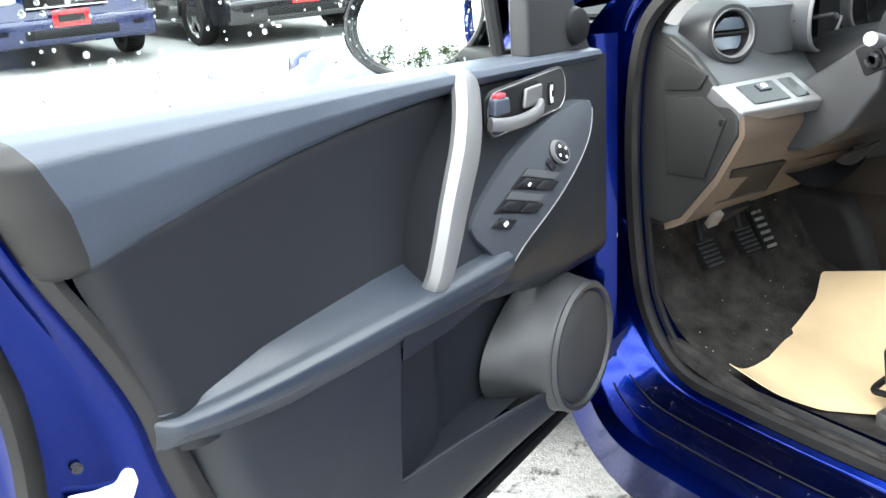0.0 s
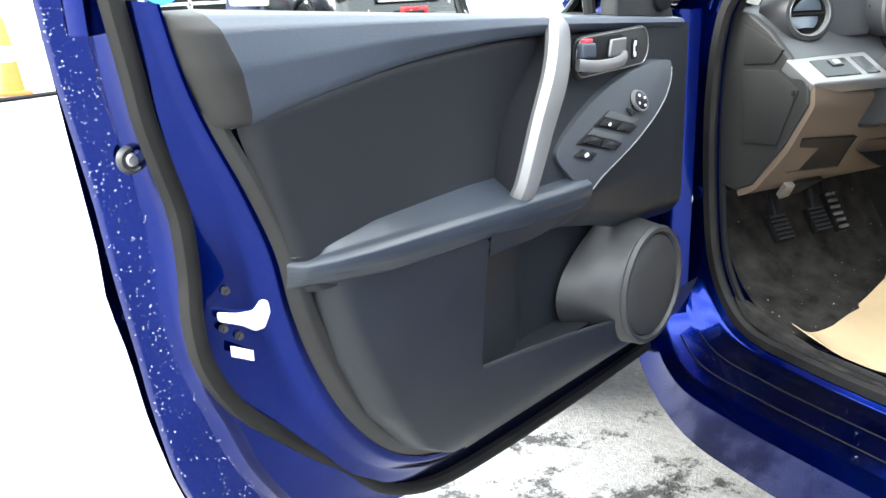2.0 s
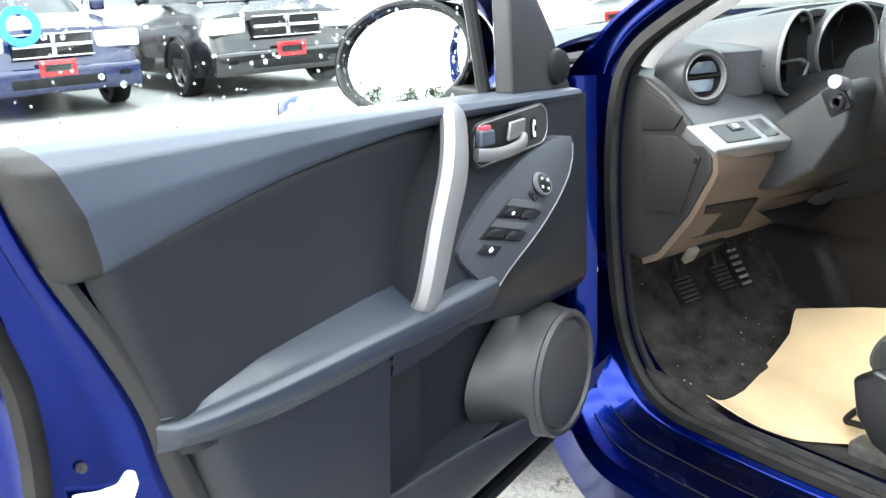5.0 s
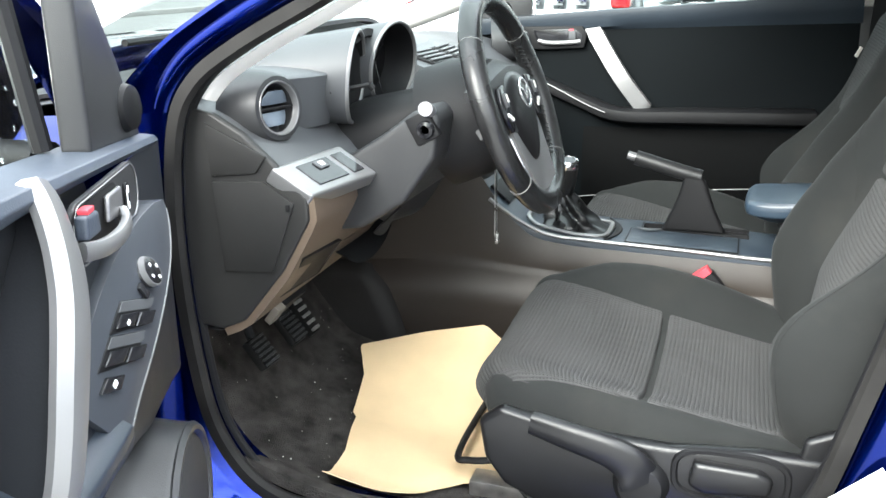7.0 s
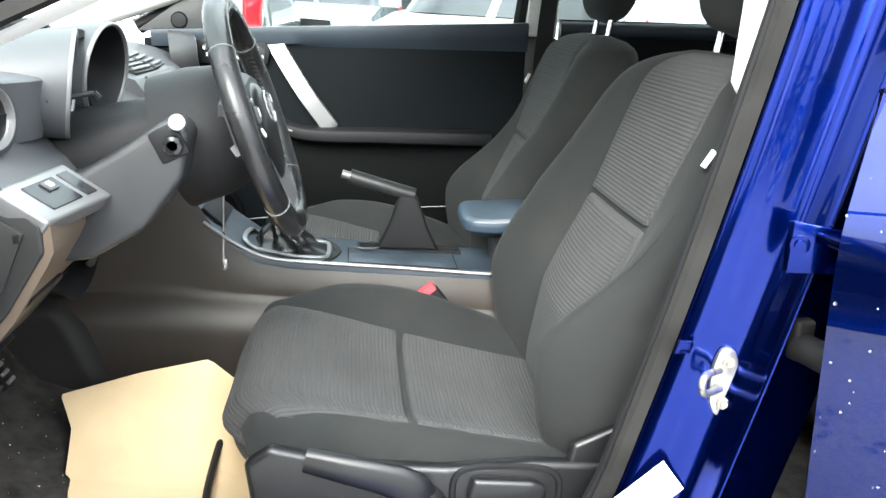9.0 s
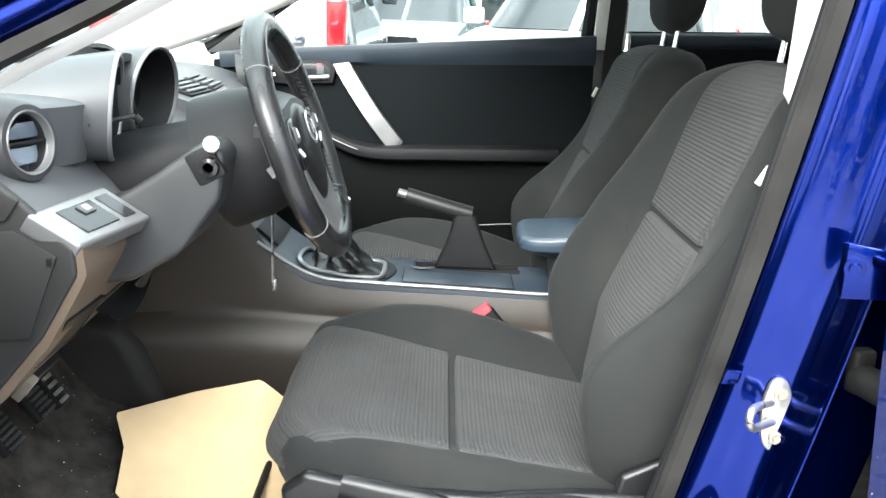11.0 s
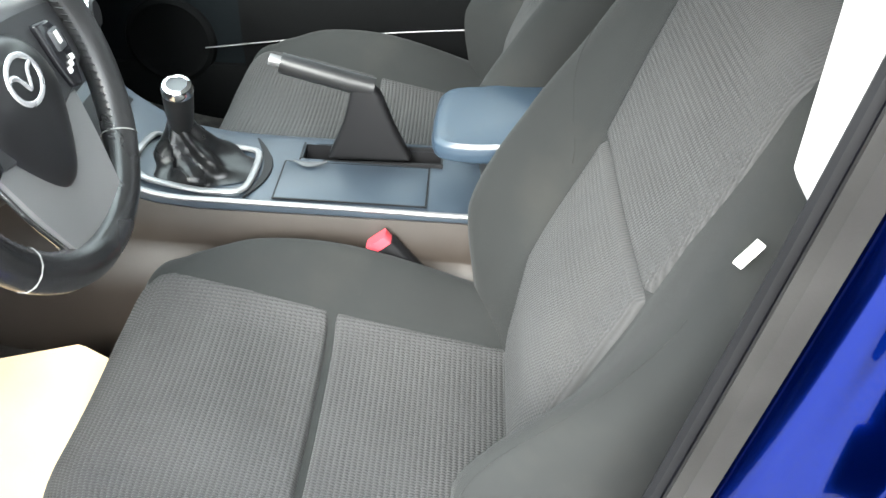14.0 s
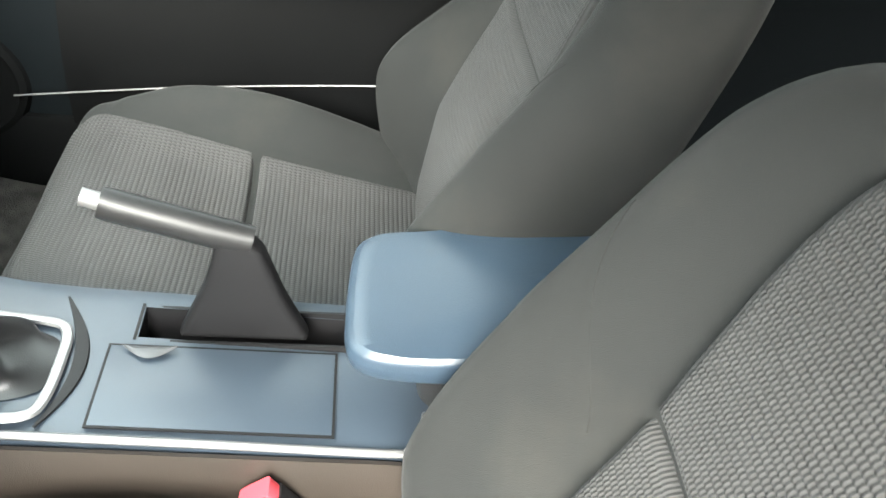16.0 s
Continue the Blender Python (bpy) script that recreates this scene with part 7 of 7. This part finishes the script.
for v in (0.50, 0.60):
    part("sill_line", tube([side_frame(i / 150, v) + Vector((0, 0, 0.0015)) for i in range(25, 62)], 0.0013, 6), PLASTIC_DARK, body)


# crumbs and lint on the carpet
def lint(a, b):
    x, y = -0.70 + 0.58 * a, 0.92 + 0.30 * b
    return Vector((x, y, floor_z(x, y) + 0.001)), (0, -0.3, 1)


tagged(part("lint", drops(90, lint, 0.0005, 0.0016, 21), LABEL, body, "pale lint and crumbs on the carpet"), kind="stuff")
# ---- outside ----
GROUND = material("wet_worn_asphalt", (0.25, 0.248, 0.241), 0.62, grain=180, bump=0.7, depth=0.004, vary=0.22, stain=1.3, rvary=0.2)
# pale aggregate with dark gravelly wet stains
_g = GROUND.node_tree
_gb, _gc = _g.nodes["Principled BSDF"], next(n for n in _g.nodes if n.bl_idname == "ShaderNodeTexCoord")
_speck, _patch, _rs, _rp = _g.nodes.new("ShaderNodeTexVoronoi"), _g.nodes.new("ShaderNodeTexNoise"), _g.nodes.new("ShaderNodeMapRange"), _g.nodes.new("ShaderNodeMapRange")
_speck.inputs["Scale"].default_value = 110.0
_patch.inputs["Scale"].default_value, _patch.inputs["Detail"].default_value = 4.5, 8.0
_patch.inputs["Roughness"].default_value = 0.72
for _r, _v in ((_rs, (0.0, 1.0, 0.70, 1.22)), (_rp, (0.555, 0.60, 1.0, 0.13))):
    _r.inputs["From Min"].default_value, _r.inputs["From Max"].default_value, _r.inputs["To Min"].default_value, _r.inputs["To Max"].default_value = _v
_m1, _m2 = _g.nodes.new("ShaderNodeMix"), _g.nodes.new("ShaderNodeMix")
for _m in (_m1, _m2):
    _m.data_type, _m.blend_type = "RGBA", "MULTIPLY"
    _m.inputs["Factor"].default_value = 1.0
_grain = _g.nodes.new("ShaderNodeMath")
_grain.operation, _grain.inputs[1].default_value = "MULTIPLY_ADD", 0.055
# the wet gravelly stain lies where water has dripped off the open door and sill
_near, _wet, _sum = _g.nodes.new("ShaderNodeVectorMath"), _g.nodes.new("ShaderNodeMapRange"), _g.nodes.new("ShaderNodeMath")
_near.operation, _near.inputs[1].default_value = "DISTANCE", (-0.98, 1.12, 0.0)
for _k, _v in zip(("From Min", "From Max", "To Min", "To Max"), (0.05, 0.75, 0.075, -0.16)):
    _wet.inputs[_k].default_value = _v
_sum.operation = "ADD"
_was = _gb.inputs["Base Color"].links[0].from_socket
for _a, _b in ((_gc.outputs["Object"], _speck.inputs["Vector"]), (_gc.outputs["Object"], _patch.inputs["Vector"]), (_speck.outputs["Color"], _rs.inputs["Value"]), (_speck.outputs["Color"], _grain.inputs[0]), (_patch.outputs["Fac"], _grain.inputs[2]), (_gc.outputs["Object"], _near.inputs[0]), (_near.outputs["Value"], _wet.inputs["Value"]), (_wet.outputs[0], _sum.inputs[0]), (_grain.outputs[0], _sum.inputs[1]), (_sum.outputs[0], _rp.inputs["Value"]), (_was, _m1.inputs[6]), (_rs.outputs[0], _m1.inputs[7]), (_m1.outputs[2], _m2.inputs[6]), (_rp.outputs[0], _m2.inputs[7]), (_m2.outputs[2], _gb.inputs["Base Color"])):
    _g.links.new(_a, _b)
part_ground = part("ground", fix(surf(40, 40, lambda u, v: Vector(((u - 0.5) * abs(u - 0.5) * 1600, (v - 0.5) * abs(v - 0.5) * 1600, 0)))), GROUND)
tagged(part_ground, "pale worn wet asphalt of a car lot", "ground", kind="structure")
CARBLACK = material("black_car_paint", (0.008, 0.008, 0.01), 0.2, 0.2, coat=1.0, coat_rough=0.04)
CARWHITE = material("white_car_paint", (0.75, 0.75, 0.74), 0.3, coat=1.0, coat_rough=0.05, vary=0.03)
CARGREY = material("dark_grey_car_paint", (0.06, 0.065, 0.07), 0.3, 0.4, coat=1.0, coat_rough=0.05)
CARNAVY = material("navy_car_paint", (0.006, 0.012, 0.06), 0.25, 0.3, coat=1.0, coat_rough=0.04)
CARTEAL = material("grey_green_car_paint", (0.16, 0.22, 0.23), 0.3, 0.4, coat=1.0, coat_rough=0.05)
DARKGLASS = material("dark_car_glass", (0.012, 0.016, 0.018), 0.04, vary=0.1, rvary=0.01)
STICKER = material("bright_blue_sticker", (0.02, 0.22, 0.75), 0.4, vary=0.05)
LAMP = material("lamp_lens", (0.75, 0.75, 0.72), 0.12, 0.3, vary=0.2, stain=20)
LAMP_RED = material("red_lamp_lens", (0.55, 0.01, 0.015), 0.15, coat=1.0, vary=0.2, stain=20)


def parked(m, paint, L, W, H, hood, label, name="car", van=False, rear=False):
    """A parked vehicle: its front faces -y, its origin is on the ground under its middle."""
    c = thing(name, label, "car", m, group="parked cars", local=True)
    top = [(-L / 2, 0.42), (-L / 2 + 0.03, 0.62), (-L / 2 + 0.12, hood - 0.10), (-L / 2 + 0.9, hood), (-L / 2 + (1.2 if van else 1.35), hood + 0.06), (L / 2 - 0.35, hood + 0.10), (L / 2 - 0.05, hood), (L / 2, 0.60), (L / 2 - 0.02, 0.40)]

    def shell_(u, v):
        y = -L / 2 + L * u
        zt = line(top, y)
        s = 2 * v - 1
        a = abs(s)
        half = W / 2 * (1 - 0.10 * max(0, (abs(2 * u - 1) - 0.80) / 0.20) ** 2)
        if a < 0.6:
            return Vector((s / 0.6 * half * 0.90, y, zt - 0.05 * (a / 0.6) ** 4))
        k = (a - 0.6) / 0.4
        return Vector((math.copysign(half * (0.90 + 0.10 * math.sin(min(1, k * 1.6) * 1.5708)) - 0.03 * k * k, s), y, (zt - 0.05) * (1 - k) + 0.24 * k))
    b = part("body", fix(surf(36, 40, shell_)), paint, c)
    part("bumper", box((0, -L / 2 + 0.02, 0.38), (W * 0.92, 0.14, 0.26), 0.05, seg=3), paint, b)
    part("tail", box((0, L / 2 - 0.02, 0.42), (W * 0.92, 0.12, 0.28), 0.05, seg=3), paint, b)
    y0, y1, y2, y3 = (-L / 2 + 0.95, -L / 2 + 1.75, L / 2 - 0.75, L / 2 - 0.12) if van else (-L / 2 + 1.15, -L / 2 + 1.95, L / 2 - 1.0, L / 2 - 0.35)

    def house(u, v):
        q = v
        ya = y0 + (y1 - y0) * q
        yb = y3 + (y2 - y3) * q
        y = ya + (yb - ya) * u
        return y, hood + 0.02 + (H - hood - 0.04) * q

    def cab(u, v):
        a = 2 * math.pi * u
        cx, sy = math.cos(a), math.sin(a)
        px, py = math.copysign(abs(cx) ** 0.4, cx), math.copysign(abs(sy) ** 0.4, sy)
        ya, z = house(0, v)
        yb, _ = house(1, v)
        return Vector((px * (W / 2 * 0.90 - 0.16 * v), (ya + yb) / 2 + py * (yb - ya) / 2, z))
    part("glasshouse", fix(surf(48, 8, cab, loop_u=True)), DARKGLASS, c, "dark reflecting windows")
    part("roof", fix(surf(48, 6, lambda u, v: Vector((*(cab(u, 1).xy - Vector((0, (y1 + y2) / 2))) * (1 - v) + Vector((0, (y1 + y2) / 2)), H - 0.04 + 0.05 * math.sin(1.57 * v))), loop_u=True)), paint, c)
    for k in (0.02, 0.125, 0.25, 0.375, 0.48, 0.52, 0.75, 0.98):
        part("pillar", tube([cab(k, 0), cab(k, 0.5), cab(k, 1)], 0.035, 6), paint, c)
    for x in (-1, 1):
        for y in (-L / 2 + 0.85, L / 2 - 0.85):
            wheel("wheel", Matrix.Translation((x * (W / 2 - 0.10), y, 0.318)) @ Matrix.Rotation(math.copysign(math.pi / 2, x), 4, "Y"), c)
            part("wheel_arch", sweep([Vector((x * (W / 2 - 0.005), y + 0.37 * math.cos(k * 0.2618), 0.318 + 0.37 * math.sin(k * 0.2618))) for k in range(13)], circle(0.02, 6), up=(x, 0, 0)), PLASTIC_DARK, b)
        part("headlight", box((x * W * 0.36, -L / 2 + 0.10, hood - 0.24), (W * 0.24, 0.16, 0.17), 0.04, (0, 0, x * -14), 3), LAMP, c, "clear headlight")
        part("tail_light", box((x * W * 0.43, L / 2 - 0.06, hood - 0.12), (0.14, 0.16, 0.34), 0.03, seg=3), LAMP_RED, c, "red tail light")
        part("door_mirror", box((x * (W / 2 + 0.06), -L / 2 + 1.55, hood + 0.10), (0.16, 0.10, 0.13), 0.03, seg=3), paint, c)
        part("fog_light", box((x * W * 0.36, -L / 2 - 0.035, 0.40), (0.16, 0.03, 0.09), 0.02), PLASTIC_DARK, c)
    gr = part("grille", box((0, -L / 2 + 0.035, hood - 0.26), (W * 0.42, 0.06, 0.22), 0.02), PLASTIC_DARK, c, "black grille with bright bars")
    part("grille_bar", join(box((0, -L / 2 - 0.0, hood - 0.26), (W * 0.42, 0.03, 0.035), 0.008), box((0, -L / 2 - 0.0, hood - 0.26), (0.05, 0.03, 0.22), 0.008), *[box((0, -L / 2 + 0.0, hood - 0.26 + z), (W * 0.43, 0.02, 0.016), 0.004) for z in (-0.11, 0.11)]), CHROME, gr)
    part("air_intake", box((0, -L / 2 - 0.04, 0.36), (W * 0.5, 0.03, 0.10), 0.02), PLASTIC_DARK, c)
    pl = part("plate_holder", box((0, -L / 2 - 0.055, 0.50), (0.36, 0.02, 0.16), 0.004), LAMP_RED, c, "red dealer plate")
    part("plate_bar", box((0, -L / 2 - 0.067, 0.50), (0.26, 0.004, 0.07)), GLOSS_BLACK, pl)
    return c


parked(pose(2.85, 12.3, 0, 0, 0, 2), CARBLACK, 5.1, 2.0, 1.75, 1.02, "black minivan with bright crossbar grille facing the lot", "minivan", True)
parked(pose(5.9, 13.4, 0, 0, 0, 2), CARWHITE, 5.6, 2.0, 1.9, 1.12, "white pickup truck parked nose-out", "pickup_truck", True)
parked(pose(8.6, 13.2, 0, 0, 0, 3), CARWHITE, 5.6, 2.0, 1.9, 1.12, "white van parked nose-out in the row", "van", True)
navy = parked(pose(0.35, 12.2, 0, 0, 0, 2), CARNAVY, 4.6, 1.85, 1.55, 0.98, "navy blue car with a round blue sticker, beside the minivan", "car", False)
part("round_sticker", turned([(0.12, 0.0), (0.122, 0.006), (0.20, 0.006), (0.202, 0.0)], 32, facing((-0.30, -2.34, 0.92), (0, -1, 0.25))), STICKER, navy, "bright blue ring sticker")
rover = parked(pose(7.35, 2.10, 0, 0, 0, 90), CARGREY, 4.7, 1.95, 1.86, 1.16, "dark grey off-roader showing its tail lights", "off_roader", True)
for k in range(6):
    part("tail_bar", box((-0.55 + 0.17 * k, 2.36, 0.93), (0.10, 0.02, 0.075), 0.003), CHROME, rover, "plain bright bar on the tailgate")
part("tail_trim", box((0, 2.37, 0.62), (1.85, 0.16, 0.16), 0.03), PLASTIC_DARK, rover)
parked(pose(6.24, -0.90, 0, 0, 0, 248), CARWHITE, 4.4, 1.85, 1.62, 1.02, "white crossover parked beside the car", "crossover", True)
parked(pose(12.2, 0.9, 0, 0, 0, 262), CARTEAL, 4.5, 1.85, 1.5, 0.98, "grey-green car in the far row", "car", False)
parked(pose(6.6, -3.5, 0, 0, 0, 248), CARWHITE, 4.6, 1.85, 1.6, 1.0, "white car parked in the row", "car", True)
parked(pose(-3.4, 13.4, 0, 0, 0, 4), CARWHITE, 4.8, 1.9, 1.7, 1.05, "white car with dark wheels behind the traffic cone", "car", True)

# traffic cone and fallen barrier bar
ORANGE = material("orange_cone_plastic", (0.85, 0.16, 0.02), 0.5, vary=0.1)
cone = thing("traffic_cone", "orange plastic traffic cone on the asphalt", "traffic cone", pose(-1.42, 9.45, 0), local=True)
part("cone_body", turned([(0.12, 0.03), (0.03, 0.68), (0.02, 0.70), (0.0, 0.70)], 24), ORANGE, cone)
part("cone_base", box((0, 0, 0.017), (0.34, 0.34, 0.034), 0.01), ORANGE, cone)
part("cone_band", turned([(0.086, 0.30), (0.088, 0.302), (0.068, 0.44), (0.066, 0.44)], 24), WHITE, cone, "white reflective band")
bar = thing("barrier_bar", "dark metal bar lying on the asphalt", "bar", pose(-1.2, 8.9, 0))
part("bar_tube", tube([(-1.75, 8.80, 0.02), (-0.92, 9.12, 0.02)], 0.02, 8), PLASTIC_DARK, bar)

# verge, field and low building far behind
FIELD = material("yellow_green_grass", (0.20, 0.17, 0.03), 0.95, spec=0.1, grain=3, bump=0.8, depth=0.2, vary=0.5, stain=0.15)
KERB = material("pale_concrete", (0.42, 0.41, 0.39), 0.8, grain=120, bump=0.4, vary=0.15, stain=2)
WALLS = material("pale_render", (0.62, 0.62, 0.60), 0.8, grain=40, bump=0.2, vary=0.06, stain=0.5)


def field(u, v):
    p = Vector((30 + 90 * u, 95 - 75 * u, 0)) + Vector((0.64, 0.77, 0)) * (60 * v)
    p.z = 0.05 + 3.2 * v ** 0.7 + 0.5 * noise.noise(p * 0.08) + 0.12 * noise.noise(p * 0.7)
    return p


verge = part("grass_bank", fix(surf(120, 24, field)), FIELD)
tagged(verge, "yellow-green grass bank beyond the car lot", "grass", kind="structure")
kerb = part("kerb", box((0, 16.9, 0.07), (60, 0.3, 0.14), 0.02), KERB)
tagged(kerb, "pale concrete kerb behind the parked row", "kerb", kind="structure")
# trees and hedge along the near side of the lot, which the door mirror shows
LEAF = material("dark_green_foliage", (0.035, 0.055, 0.018), 0.8, spec=0.2, vary=0.5, stain=0.8)
BARK = material("grey_brown_bark", (0.09, 0.075, 0.06), 0.9, grain=60, bump=0.8, depth=0.01, vary=0.3)


def clump(verts, faces, c, r, n, rng):
    """A loose clump of small leaf blades round c."""
    for _ in range(n):
        d = Vector((rng.gauss(0, 1), rng.gauss(0, 1), rng.gauss(0, 0.8))).normalized() * r * rng.random() ** 0.4
        a, b = Vector((rng.gauss(0, 1), rng.gauss(0, 1), rng.gauss(0, 1))).normalized() * 0.22, Vector((rng.gauss(0, 1), rng.gauss(0, 1), rng.gauss(0, 1))).normalized() * 0.16
        i = len(verts)
        verts += [c + d - a, c + d + b, c + d + a, c + d - b]
        faces.append((i, i + 1, i + 2, i + 3))


def leaves(name, verts, faces, parent, label=""):
    me = bpy.data.meshes.new(name)
    me.from_pydata(verts, [], faces)
    bm = bmesh.new()
    bm.from_mesh(me)
    bpy.data.meshes.remove(me)
    return part(name, bm, LEAF, parent, label)


_rng = random.Random(31)
for k in range(13):
    # on a wide arc behind the camera
    a = radians(150 + 12.5 * k + _rng.uniform(-4, 4))
    far, tall = 25 + _rng.uniform(-3, 5), _rng.uniform(3.2, 6.0)
    base = Vector((far * math.cos(a), far * math.sin(a), 0))
    tree = thing("tree", "small leafy tree at the edge of the lot", "tree", pose(base.x, base.y, 0), group="trees round the lot")
    part("trunk", tube([base, base + Vector((0.1, 0.1, tall * 0.35)), base + Vector((-0.1, 0.2, tall * 0.8))], 0.11, 8), BARK, tree)
    vs, fs = [], []
    for _ in range(11):
        clump(vs, fs, base + Vector((_rng.gauss(0, 0.9), _rng.gauss(0, 0.9), tall * _rng.uniform(0.35, 0.95))), 0.95, 45, _rng)
    leaves("crown", vs, fs, tree, "dark green leafy crown")
vs, fs = [], []
for k in range(90):
    a = radians(146 + 1.8 * k)
    clump(vs, fs, Vector((28 * math.cos(a), 28 * math.sin(a), _rng.uniform(0.5, 1.5))), 1.0, 40, _rng)
hedge = leaves("hedge", vs, fs, None)
tagged(hedge, "dark green hedge along the edge of the lot", "hedge", kind="stuff")
shop = thing("building", "low pale building with dark windows and a red post", "building", pose(42, 34, 0, 0, 0, 40), local=True)
part("wall", box((0, 0, 2.6), (0.4, 26, 5.2), 0.02), WALLS, shop)
part("roof", box((0.5, 0, 5.3), (2.0, 27, 0.3), 0.03), PLASTIC_UP, shop)
for k in range(7):
    w_ = part("window", box((-0.22, -10.5 + 3.5 * k, 2.2), (0.06, 2.4, 2.2), 0.02), DARKGLASS, shop)
    part("window_frame", join(*[box((-0.26, -10.5 + 3.5 * k + q * 1.2, 2.2), (0.05, 0.1, 2.3)) for q in (-1, 0, 1)]), KERB, w_)
part("post", box((-1.2, 2.0, 2.6), (0.35, 0.35, 5.2), 0.03), RED, shop, "red painted post")
hall = thing("showroom", "glass-fronted showroom beyond the parked cars", "building", pose(34, 2.5, 0), local=True)
part("wall", box((1.0, 0, 3.0), (0.4, 26, 6.0), 0.02), WALLS, hall)
for k in range(8):
    w_ = part("window", box((0.72, -11 + 3.1 * k, 2.0), (0.06, 2.9, 3.6), 0.02), DARKGLASS, hall)
    part("window_frame", join(*[box((0.66, -11 + 3.1 * k + q * 1.45, 2.0), (0.06, 0.08, 3.7)) for q in (-1, 1)]), WALLS, w_)
